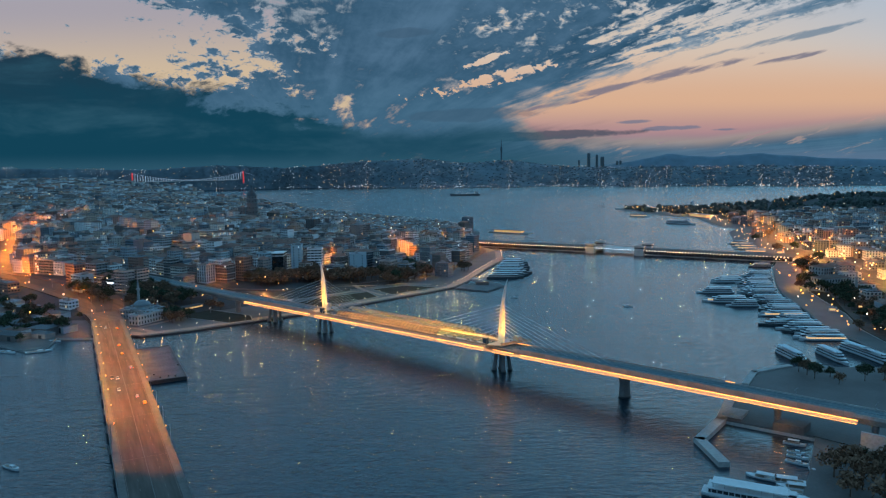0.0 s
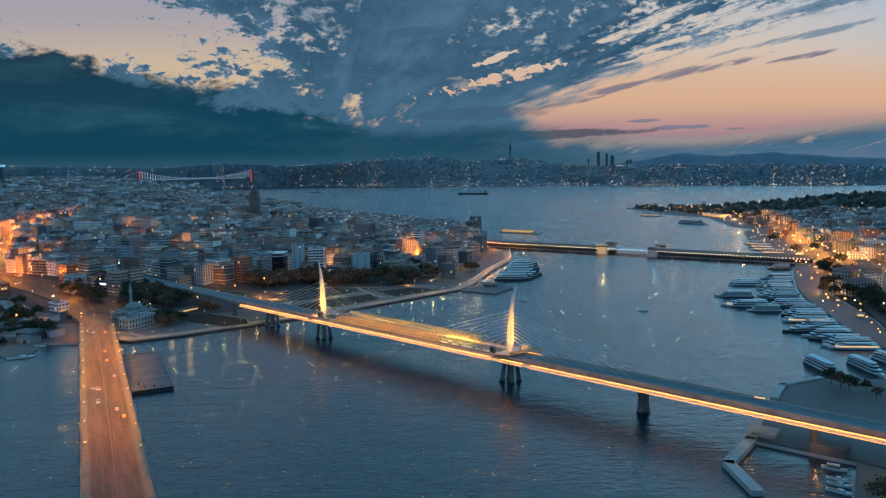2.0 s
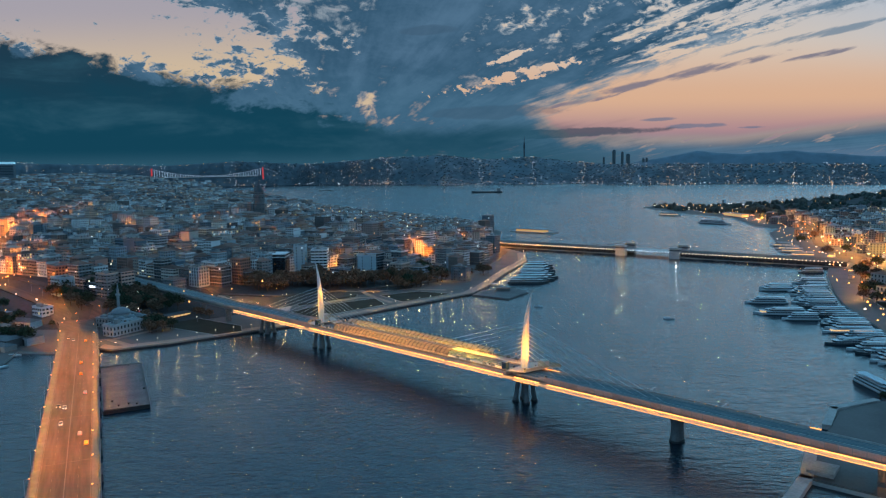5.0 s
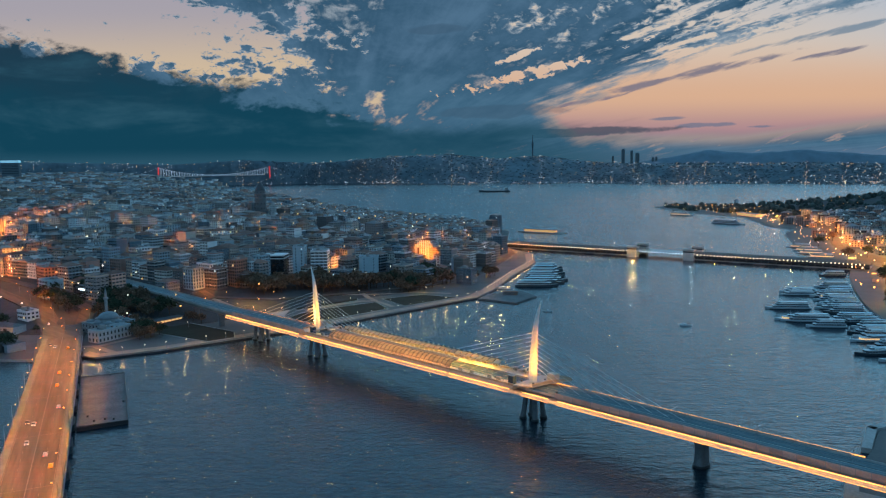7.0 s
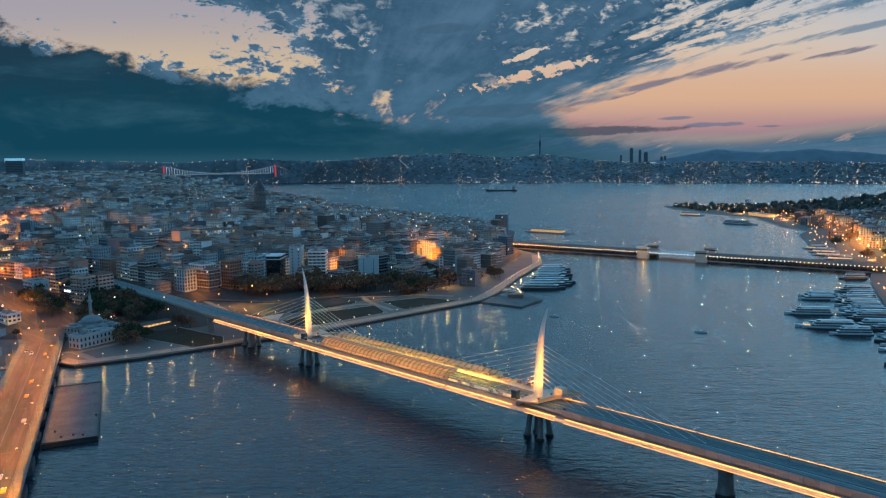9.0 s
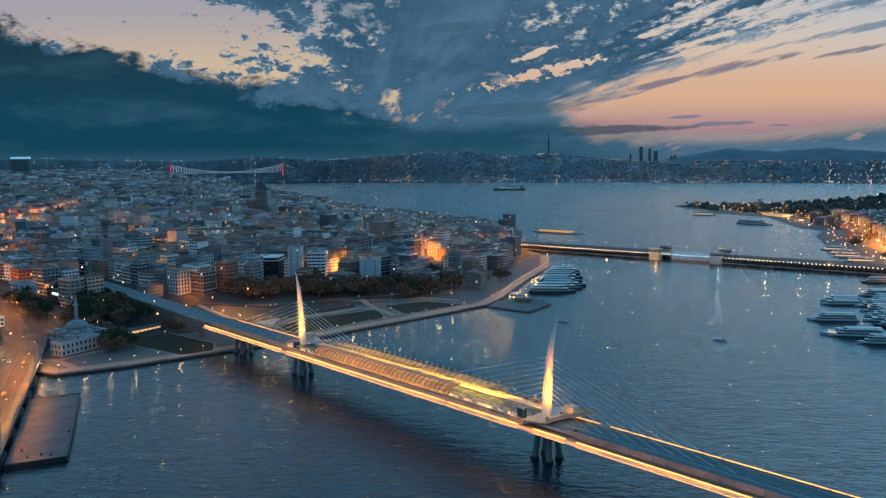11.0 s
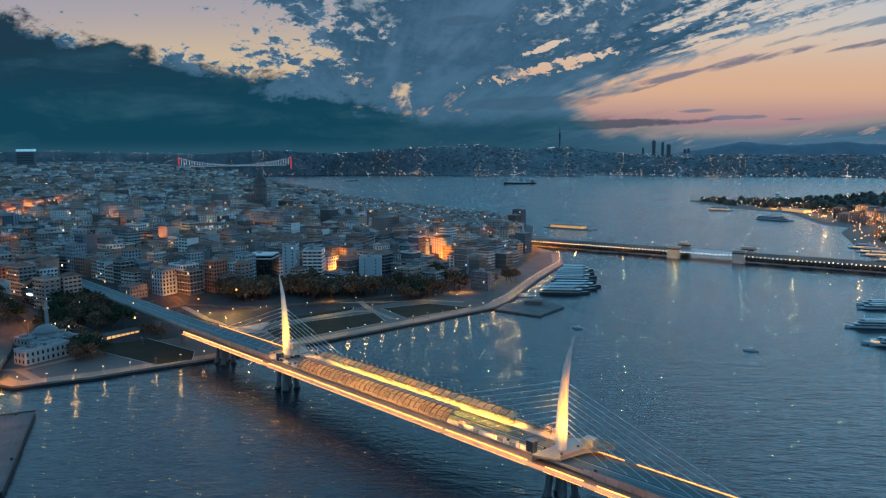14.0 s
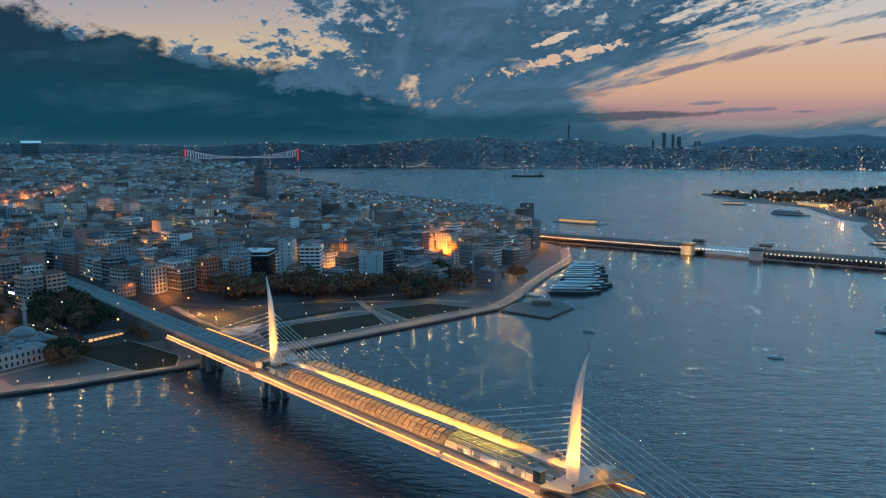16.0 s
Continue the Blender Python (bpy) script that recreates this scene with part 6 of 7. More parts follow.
def ground_z(x, y):
    return max(1.6, float(rise_north(np.array([x]), np.array([y]))[0]))


def scatter(n, x0, x1, y0, y1, kinds, size=(0.8, 1.25), gap=5.0):
    done = []
    for _ in range(n * 6):
        if len(done) >= n:
            break
        x, y = tree_rng.uniform(x0, x1), tree_rng.uniform(y0, y1)
        if all(math.hypot(x - a, y - b) > gap for a, b in done) and all(shore(l, np.array([x]), np.array([y]), False)[0] > w / 2 + 1.5 for l, w in zip(ROADS, ROAD_WIDE)):
            done.append((x, y))
            tree(x, y, ground_z(x, y), tree_rng.choice(kinds), tree_rng.uniform(*size))


# row before the houses, and the grove by the viaduct
scatter(24, -322, -284, 78, 128, (0, 1, 1, 3), (1.0, 1.6), 5)
scatter(24, -304, -258, 128, 160, (0, 1, 1, 3), (1.0, 1.6), 5)
scatter(18, -276, -244, 160, 196, (0, 1, 1, 3), (1.0, 1.6), 5)
scatter(30, -250, -214, 196, 266, (0, 1, 3, 2), (1.0, 1.6), 4.5)
scatter(10, -232, -216, 270, 340, (0, 1, 3), (0.7, 1.1))
scatter(19, -316, -270, -46, -12, (0, 1, 0, 3, 2), (0.8, 1.25))
for tx, ty in ((-256, -40), (-250, -44), (-262, -46), (-236, -6), (-246, -8), (-256, -6)):
    tree(tx, ty, 1.6, 1, 0.9)
scatter(18, -345, -292, -50, -20, (2, 0, 3), (0.8, 1.2))
scatter(12, -420, -340, -40, -22, (2, 0), (0.8, 1.2))
scatter(10, -300, -250, -108, -96, (2, 4), (0.6, 0.9))
scatter(14, -340, -262, -170, -130, (2, 0, 4), (0.8, 1.2))
scatter(12, -560, -440, 40, 90, (2, 0), (0.9, 1.3), 9)
for k in range(40):
    x, y = tree_rng.uniform(-900, -300), tree_rng.uniform(60, 620)
    if inside(NORTH, np.array([x]), np.array([y]))[0] and shore(NORTH[:26], np.array([x]), np.array([y]), False)[0] > 90:
        tree(x, y, ground_z(x, y) + 1, tree_rng.choice((0, 1, 2)), tree_rng.uniform(0.9, 1.4))


# ---- streets and quayside park ----
def ribbon(name, line, width, lift, material, label, rise=rise_north, kind="structure", category="road"):
    """A strip along a polyline that lies on the ground."""
    pts = []
    for (ax, ay), (bx, by) in zip(line, line[1:]):
        n = max(1, int(math.dist((ax, ay), (bx, by)) / 8))
        pts += [(ax + (bx - ax) * i / n, ay + (by - ay) * i / n) for i in range(n)]
    pts.append(line[-1])
    m = Mesh()
    rows = []
    for i, (x, y) in enumerate(pts):
        a, b = pts[max(0, i - 2)], pts[min(len(pts) - 1, i + 2)]
        d = Vector((b[0] - a[0], b[1] - a[1])).normalized()
        nx, ny = -d.y, d.x
        z = max(1.6, float(rise(np.array([x]), np.array([y]))[0])) + lift
        rows.append([(x + nx * width / 2, y + ny * width / 2, z), (x - nx * width / 2, y - ny * width / 2, z),
                     (x - nx * width / 2, y - ny * width / 2, z - 1.2), (x + nx * width / 2, y + ny * width / 2, z - 1.2)])
    m.loft(rows)
    return thing(name, m, material, label, category, kind=kind)


for line, wide in zip(ROADS, ROAD_WIDE):
    ribbon("road", line, wide, 0.35, ROAD_WET, "worn asphalt street under orange lamps")
# ramps from the road bridge down to the streets
m = Mesh()
m.loft([[(x + 6, y + 11.6, z), (x - 6, y - 11.6, z), (x - 6, y - 11.6, z - 1.5), (x + 6, y + 11.6, z - 1.5)] for x, y, z in ((-244, -107.5, 7.0), (-262, -101, 6.4), (-285, -94, 5.6), (-300, -90, 5.0))])
thing("approach_ramp", m, ROAD_WET, "asphalt approach ramp of the road bridge", "road", kind="structure")

quay_n = [p for p in NORTH[7:18]]


def inset(line, d):
    """The polyline moved inland by d."""
    out = []
    for i, (x, y) in enumerate(line):
        a, b = line[max(0, i - 1)], line[min(len(line) - 1, i + 1)]
        t = Vector((b[0] - a[0], b[1] - a[1])).normalized()
        out.append((x - t.y * d, y + t.x * d))
    return out


PROMENADE = mat("promenade_paving", (0.24, 0.19, 0.16), 0.7, vary=0.25, scale=0.1, fine=0.6)
ribbon("promenade", inset(quay_n, 6.5), 10, 0.02, PROMENADE, "pale paved waterside promenade", category="pavement")
m = Mesh()
for a, b in zip(quay_n, quay_n[1:]):
    m.loft([[(x, y, 1.3), (x - 0.9, y, 1.3), (x - 0.9, y, 1.95), (x, y, 1.95)] for x, y in (a, b)])
thing("quay_kerb", m, PIER, "worn grey stone kerb along the quay edge", "kerb", kind="structure")
f = Mesh()
for a, b in zip(quay_n, quay_n[1:]):
    f.loft([[(x + 0.35, y, -1), (x, y, -1), (x, y, 1.1), (x + 0.35, y, 1.1)] for x, y in (a, b)])
thing("quay_fender", f, DARK, "dark wet fender wall of the quay", "quay", kind="structure")
step_len, carry = 14.0, 4.0
edge = inset(quay_n, 2.2)
n_lamp = 0
for (ax, ay), (bx, by) in zip(edge, edge[1:]):
    n = math.dist((ax, ay), (bx, by))
    while carry < n:
        x, y = ax + (bx - ax) * carry / n, ay + (by - ay) * carry / n
        street_lamp(x, y, 1.6, 180 + math.degrees(math.atan2(by - ay, bx - ax)) - 90, "l", "quayside lamps")
        n_lamp += 1
        lamp("quay_lamp_light", "POINT", pose(x - 0.6, y, 5.6), 1000, (1.0, 0.46, 0.13), 0.45)
        carry += step_len
    carry -= n


def lawn(ring, label="worn dark lawn between lit paths"):
    m = Mesh()
    m.prism(ring, 1.5, 1.78)
    ob = thing("lawn", m, GRASS, label, "lawn", kind="structure")
    k = Mesh()
    for a, b in zip(ring, ring[1:] + ring[:1]):
        d = Vector((b[0] - a[0], b[1] - a[1]))
        k.box(((a[0] + b[0]) / 2, (a[1] + b[1]) / 2, 1.75), (d.length, 0.5, 0.36), math.atan2(d.y, d.x))
    part("kerb", k, CONCRETE, ob)


lawn([(-222, 76), (-219, 140), (-240, 158), (-256, 130), (-256, 84)])
lawn([(-171, 56), (-168, 132), (-200, 146), (-211, 90), (-207, 56), (-186, 50)])
lawn([(-166, 150), (-160, 212), (-196, 200), (-208, 160)])
lawn([(-258, -52), (-176, -34), (-172, -14), (-190, -4), (-262, -14)], "dark worn lawn under trees")
lawn([(-240, 40), (-232, 56), (-244, 62), (-252, 48)], "small round dark flower bed")
for line in ([(-170, 66), (-214, 50), (-262, 40), (-306, 40)], [(-218, 86), (-215, 140), (-205, 150), (-172, 142)], [(-260, 100), (-256, 130), (-238, 158), (-212, 206), (-180, 224)], [(-205, 150), (-246, 165)]):
    ribbon("path", line, 5, 0.05, PROMENADE, "pale lit park path", category="path")
for x, y in ((-216, 100), (-214, 128), (-208, 152), (-240, 160), (-226, 186), (-204, 214), (-190, 226), (-222, 60), (-250, 48), (-262, 90), (-284, 44), (-250, 118), (-178, 145), (-230, -20), (-246, -40)):
    street_lamp(x, y, 1.6, tree_rng.uniform(0, 360), "l", "park lamps")
for x, y, p in ((-214, 112, 2200), (-224, 165, 2200), (-250, 140, 2600), (-208, 205, 2200), (-262, 60, 4200), (-300, 44, 5200), (-242, 62, 2600), (-215, 255, 3000), (-226, 320, 3000), (-262, 385, 3200), (-300, 455, 3600)):
    lamp("park_lamp_light", "SPOT", look((x, y, 7.5), (x, y, 0)), p * (7.0 if y > 240 or x < -255 else 5.5), (1.0, 0.36, 0.07), 0.3, 155, 0.7)

m = Mesh()
m.prism([(-340, 52), (-324, 42), (-287, 38), (-246, 42), (-214, 40), (-206, 50), (-222, 66), (-251, 92), (-272, 104), (-300, 84)][::-1], 1.2, 1.64)
thing("plaza", m, mat("plaza_paving", (0.36, 0.33, 0.31), 0.75, vary=0.2, scale=0.1, fine=0.5), "pale paved plaza beside the viaduct", "plaza", kind="structure")
for x, y, p in ((-318, 46, 9000), (-296, 42, 9000), (-270, 46, 8000), (-244, 46, 7000), (-262, 84, 3500), (-225, 46, 5000)):
    lamp("plaza_light", "POINT", pose(x, y, 6.5), p * 1.3, (1.0, 0.40, 0.08), 0.3)
    street_lamp(x, y, 1.6, 0, "l", "park lamps")
pav = thing("pavilion", label="low park pavilion with a lit front and flat roof", category="pavilion", at=pose(-262, -22, 1.6, 0, 0, 8))
m = Mesh()
m.box((0, 0, 1.7), (7, 24, 3.4))
part("wall", m, PLASTER, pav)
m = Mesh()
m.box((0.6, 0, 3.55), (9.4, 25.4, 0.3))
part("roof", m, ROOF_FLAT, pav)
pane_ = Mesh()
pane_.box((3.56, 0, 1.5), (0.1, 2.4, 2.0))
pane_d = pane_.data("lit_window", WINDOW_LIT)
for i in range(7):
    part("lit_window", pane_d, None, pav, at=pose(0, -10 + i * 3.3, 0))

# steps down to the water and the jetty beside the quay
jetty = thing("jetty", label="flat concrete jetty with dark fenders at the quay", category="jetty")
m = Mesh()
m.prism([(-143, 222), (-103, 228), (-111, 268), (-138, 280), (-152, 246)], 0.3, 1.4)
part("deck", m, RUST, jetty)
m = Mesh()
m.prism([(-143.5, 221.5), (-102.3, 227.4), (-110.3, 268.6), (-138, 280.6), (-152, 246)], -1.0, 0.3)
part("fender", m, DARK, jetty)
m = Mesh()
m.box((-134, 258, 2.8), (14, 6, 2.6), 0.6)
hut = part("shelter", m, RUST, jetty, "low brown shelter")
m = Mesh()
m.box((-134, 258, 4.2), (15, 7, 0.25), 0.6)
part("shelter_roof", m, ROOF_TILE, hut)


# ---- mosque with dome and minaret by the road bridge ----
WHITE_STONE = mat("white_stone", (0.38, 0.40, 0.41), 0.8, vary=0.15, scale=0.3)
STONE = mat("pale_stone", (0.25, 0.265, 0.27), 0.8, vary=0.2, scale=0.3, fine=1.5)


def mosque(x, y, turn, s, label, minarets=((-13, -12),), tall=40):
    ob = thing("mosque", label=label, category="mosque", at=pose(x, y, 1.5, 0, 0, turn))
    ob.scale = (1, 1, 0.92)
    w = Mesh()
    w.prism([(-15 * s, -13 * s), (15 * s, -13 * s), (15 * s, 13 * s), (-15 * s, 13 * s)], -1, 9 * s)
    part("wall", w, STONE, ob)
    r = Mesh()
    r.prism([(-15.6 * s, -13.6 * s), (15.6 * s, -13.6 * s), (15.6 * s, 13.6 * s), (-15.6 * s, 13.6 * s)], 9 * s, 9.5 * s)
    part("eave", r, LEAD, ob)
    d = Mesh()
    d.loft([[(8.4 * s * math.cos(k), 8.4 * s * math.sin(k), z) for k in (i * math.tau / 8 + 0.39 for i in range(8))] for z in (9.4 * s, 12.0 * s)])
    part("drum", d, STONE, ob)
    d = Mesh()
    d.dome((0, 0, 12 * s), 8.0 * s, 5.6 * s, 7, 24)
    part("dome", d, LEAD, ob, "grey lead dome", smooth=True)
    for a, b in ((-10.5, -8.5), (10.5, -8.5), (10.5, 8.5), (-10.5, 8.5), (0, -10.5), (0, 10.5), (-12, 0), (12, 0)):
        d = Mesh()
        d.dome((a * s, b * s, 9.4 * s), 3.2 * s, 2.3 * s, 4, 14)
        part("small_dome", d, LEAD, ob, smooth=True)
    f = Mesh()
    f.tube((0, 0, 17.4 * s), (0, 0, 19.6 * s), 0.18, 0.05, 5)
    part("finial", f, STEEL_GREY, ob)
    g, fr, dummy = Mesh(), Mesh(), Mesh()
    ring = [(-15 * s, -13 * s), (15 * s, -13 * s), (15 * s, 13 * s), (-15 * s, 13 * s)]
    for a, b in zip(ring, ring[1:] + ring[:1]):
        facade(g, g, g, a, b, 0.4, 2, 4.2 * s, 0, RNG, (1.3, 2.2), 3.4, fr)
    part("window_trim", fr, PAINT_WHITE, ob, kind="stuff")
    part("glazing", g, WINDOW, ob, kind="stuff")
    for a, b in minarets:
        t = Mesh()
        rows = [(0, 1.9), (9, 1.7), (10, 1.2), (tall * 0.68, 1.1), (tall * 0.70, 1.9), (tall * 0.74, 1.9), (tall * 0.745, 1.0), (tall * 0.84, 0.95)]
        t.loft([[(a * s + q * math.cos(k), b * s + q * math.sin(k), z) for k in (i * math.tau / 12 for i in range(12))] for z, q in rows])
        mi = part("minaret", t, STONE, ob)
        c = Mesh()
        c.tube((a * s, b * s, tall * 0.84), (a * s, b * s, tall), 1.05, 0.05, 12)
        part("cone", c, LEAD, mi)
    return ob


mosque(-265, -67, 17, 0.95, "small grey-domed stone mosque with one minaret on the quay", ((-17, 12),), 34)
building(-238, -77, 11, 28, 2, 0.29, 1.4, "flat", random.Random(7), 0.0, WHITE_STONE, name="school_wing", label="pale two-storey stone wing before the mosque", fh=4.0, win=(1.2, 2.2), pitch=3.0, roof_mat=LEAD)
for line in ([(-232, -104), (-222, -92), (-228, -60)], [(-224, -94), (-196, -92)]):
    ribbon("path", line, 5, 0.06, PROMENADE, "pale lit path by the mosque", category="path")
lamp("mosque_yard_light", "POINT", pose(-222, -50, 8), 3000, SODIUM, 0.3)
lamp("mosque_yard_light", "POINT", pose(-215, -100, 7), 1600, SODIUM, 0.3)

# ---- old round stone tower on the hill ----
TOWER_STONE = mat("dark_stone", (0.13, 0.14, 0.145), 0.85, vary=0.25, scale=0.3, fine=1.2)
tower = thing("stone_tower", label="old round stone tower with a dark conical roof", category="tower", at=pose(-673, 326, 41.5))
for name, rows, material in (("shaft", ((-16, 8.6), (30, 8.2), (34, 8.6), (35, 9.0), (36, 8.2), (40, 8.1)), TOWER_STONE), ("gallery", ((40, 9.2), (40.6, 9.4), (41.6, 9.4), (41.7, 7.8), (47, 7.7)), TOWER_STONE),
                             ("roof", ((46.6, 8.6), (47.0, 8.4), (52, 5.4), (58, 2.0), (60.5, 0.9), (63, 0.1)), mat("dark_lead", (0.06, 0.075, 0.085), 0.6, vary=0.2))):
    m = Mesh()
    m.loft([[(q * math.cos(k), q * math.sin(k), z) for k in (i * math.tau / 24 for i in range(24))] for z, q in rows])
    part(name, m, material, tower, smooth=name != "roof")
slot = Mesh()
slot.box((8.3, 0, 0), (0.5, 1.1, 2.2))
sd = slot.data("window", WINDOW)
for z in (6, 13, 20, 27, 37.5, 44):
    for k in range(10):
        part("window", sd, None, tower, at=pose(0, 0, z, 0, 0, k * 36 + 9))

# ---- single buildings that stand out ----
hotel = thing("hotel_tower", label="tall far hotel slab with a pale glowing crown", category="building", at=pose(-3042, 665, 0, 0, 0, 48))
m = Mesh()
m.box((0, 0, 73.0), (68.4, 18, 146.0))
part("slab", m, mat("far_slab", (0.10, 0.13, 0.15), 0.6, vary=0.2), hotel)
for k in range(6):
    m = Mesh()
    m.box((0, -9.15, 146.0 - 12 - k * 6.5), (64.3, 0.3, 2.2))
    part("window_row", m, WINDOW, hotel)
m = Mesh()
m.box((0, 0, 148.0), (69.8, 19, 9.0))
part("crown_sign", m, mat("sign_glow", (0.6, 0.9, 1.0), 0.5, emit=0.28, emit_colour=(0.45, 0.85, 1.0), bump=0), hotel, "pale blue glowing crown")

BLACK_GLASS = mat("black_curtain_wall", (0.012, 0.013, 0.015), 0.25, vary=0.3, scale=0.3)
WHITE_WALL = mat("white_render", (0.62, 0.64, 0.65), 0.8, vary=0.12, scale=0.1)
BLUE_WALL = mat("pale_blue_render", (0.36, 0.44, 0.48), 0.8, vary=0.12, scale=0.1)
BRICK_WALL = mat("red_render", (0.30, 0.17, 0.13), 0.85, vary=0.2, scale=0.2)
b_rng = random.Random(21)
building(-352, 140, 22, 22, 7, 0.75, ground_z(-352, 140) - 2, "tall", b_rng, 0.0, BLACK_GLASS, label="dark glass office block with a pale roof frame", win=(2.0, 2.2), pitch=2.4)
frame_top = Mesh()
for z in (33.5, 30.5):
    frame_top.prism(footprint(23, 23, -352, 140, 0.75), z, z + 0.9, bottom=True)
thing("roof_frame", frame_top, WHITE_WALL, "pale concrete frame on the dark office roof", "roof frame")
building(-292, 216, 20, 16, 7, 0.85, ground_z(-292, 216), "tall", b_rng, 0.02, BLUE_WALL, label="tall pale blue blank-sided apartment block", win=(1.0, 1.2), pitch=9)
building(-318, 172, 17, 18, 9, 0.8, ground_z(-318, 172), "tall", b_rng, 0.02, WHITE_WALL, label="white hotel block with dark ribbon windows", win=(3.6, 1.5), pitch=3.8)
building(-334, 158, 12, 16, 10, 0.8, ground_z(-334, 158), "tall", b_rng, 0.02, BLUE_WALL, label="slim pale blue block with few windows", win=(1.2, 1.3), pitch=5)
for x, y, w, d, n, t, wall, lab in ((-345, 62, 20, 15, 7, 0.15, WHITE_WALL, "white apartment block with dark tall windows"), (-332, 84, 12, 14, 8, 0.2, BRICK_WALL, "narrow red rendered apartment block"),
                                    (-334, 100, 14, 14, 7, 0.3, WHITE_WALL, "white apartment block with balcony rows"), (-340, 116, 11, 14, 8, 0.4, BLUE_WALL, "slim grey-blue apartment block"),
                                    (-478, 50, 24, 16, 6, 0.1, WHITE_WALL, "white office block with gridded windows"), (-560, 110, 18, 15, 7, 0.4, WHITE_WALL, "white gridded office block with dark windows")):
    building(x, y, w, d, n, t, ground_z(x, y), "flat", b_rng, 0.02, wall, label=lab, win=(1.6, 1.9), pitch=2.6)

# blocks, trees and parked cars between the viaduct and the ramps
for x, y, w, d, n, t, wall, lab in ((-426, -22, 22, 14, 5, 0.1, WHITE_WALL, "white office block with rows of dark windows"), (-378, -40, 24, 13, 3, 0.15, BLACK_GLASS, "low dark shop block with a lit sign"),
                                    (-402, -62, 18, 14, 5, 0.1, BLUE_WALL, "grey-blue apartment block by the ramps"), (-450, -48, 20, 15, 6, 0.05, BRICK_WALL, "reddish apartment block with flat roof")):
    building(x, y, w, d, n, t, ground_z(x, y), "flat", b_rng, 0.03, wall, label=lab, win=(1.7, 1.7), pitch=2.6)
for x, y, w, d, n, t, wall, lab in ((-486, -16, 20, 14, 6, 0.1, BLUE_WALL, "grey-blue office block beside the viaduct"), (-520, -30, 24, 15, 6, 0.1, WHITE_WALL, "white office block with ribbon windows"),
                                    (-548, -6, 18, 14, 7, 0.15, BRICK_WALL, "reddish apartment block beside the street"), (-470, -110, 26, 12, 3, 0.1, BRICK_WALL, "low reddish block by the ramps"),
                                    (-342, -100, 14, 10, 2, 0.2, WHITE_WALL, "small white kiosk block by the ramps")):
    building(x, y, w, d, n, t, ground_z(x, y), "flat", b_rng, 0.04, wall, label=lab, win=(1.9, 1.6), pitch=2.6)
scatter(16, -420, -330, -74, -58, (0, 1, 2), (0.8, 1.2), 6)
scatter(14, -500, -420, -40, -18, (0, 2), (0.8, 1.2), 6)
sign = Mesh()
sign.box((-372, -47.2, ground_z(-378, -40) + 8), (9, 0.3, 1.2), 0.15)
thing("shop_sign", sign, BULB_COOL, "white glowing sign panel on a dark shop block", "sign")
scatter(9, -372, -318, -38, -14, (0, 1, 2), (0.9, 1.3), 6)
scatter(12, -330, -285, -60, -46, (0, 1, 3), (0.8, 1.1), 6)
for i in range(26):
    x, y = -292 - (i % 13) * 3.1, -38 - (i // 13) * 7.5 - (i % 13) * 0.5
    car(pose(x, y, ground_z(x, y) + 0.05, 0, 0, 82 + (i % 2) * 180), ("white", "silver", "dark", "white", "taxi")[i * 7 % 5])

# ---- street glow in the town ----
CITY_GLOW = [(-356, 340, 1.0), (-319, 263, 1.0), (-470, 545, 1.3), (-505, 530, 1.3), (-440, 500, 0.8), (-668, 240, 0.8), (-1060, 165, 2.6), (-1127, 214, 2.2), (-972, 86, 2.6), (-937, 32, 2.8), (-858, 53, 2.4),
             (-800, 2, 2.4), (-762, 5, 2.2), (-720, -30, 2.0), (-640, -30, 1.6), (-690, -60, 1.8), (-925, 95, 2.6), (-1138, 153, 2.4), (-612, -72, 1.2), (-629, 34, 0.9), (-511, -88, 0.7), (-755, 352, 0.8), (-353, 217, 0.8),
             (-408, 365, 1.0), (-522, 95, 0.5), (-560, 420, 0.7), (-620, 520, 0.7), (-400, 556, 1.4), (-350, 530, 1.0), (-880, 480, 0.8), (-720, 160, 0.8), (-500, 250, 0.7), (-340, 324, 0.9), (-342, 346, 0.9), (-494, 573, 1.2),
             (-337, 219, 0.7), (-496, 30, 0.4), (-430, 590, 1.2), (-544, 532, 0.9), (-420, 470, 0.8), (-470, 160, 0.5), (-580, 300, 0.6), (-420, 300, 0.6), (-390, 420, 0.7), (-430, -66, 0.5), (-372, -78, 0.45), (-560, -70, 0.8)]
HOUSES = np.array([(c[1], c[2], max(c[3], c[4])) for c in cand])


def clear_spot(x, y, reach=22):
    """The place near (x, y) that stands freest of houses."""
    best = None
    for i in range(120):
        w, r = i * 2.4, reach * math.sqrt(i / 120)
        px, py = x + r * math.cos(w), y + r * math.sin(w)
        free = float((np.hypot(HOUSES[:, 0] - px, HOUSES[:, 1] - py) - HOUSES[:, 2] * 0.62).min())
        if best is None or min(free, 9) - r * 0.08 > best[0]:
            best = (min(free, 9) - r * 0.08, px, py)
    return best[1], best[2]


for x, y, k in CITY_GLOW:
    x, y = clear_spot(x, y)
    z = ground_z(x, y) + 6
    lamp("street_glow", "POINT", pose(x, y, z), 56000 * k, (1.0, 0.24, 0.02), 0.5)
for x, y in ((-262, -106), (-292, -96), (-326, -92), (-362, -82), (-402, -86), (-444, -82), (-490, -88), (-330, -60), (-300, -74)):
    z = ground_z(x, y)
    street_lamp(x, y + 6, z + 0.3, 270, "t", "street lamps by the ramps")
    lamp("ramp_lamp_light", "SPOT", look((x, y, z + 11), (x, y, 0)), 13000, (1.0, 0.26, 0.022), 0.4, 150, 0.6)
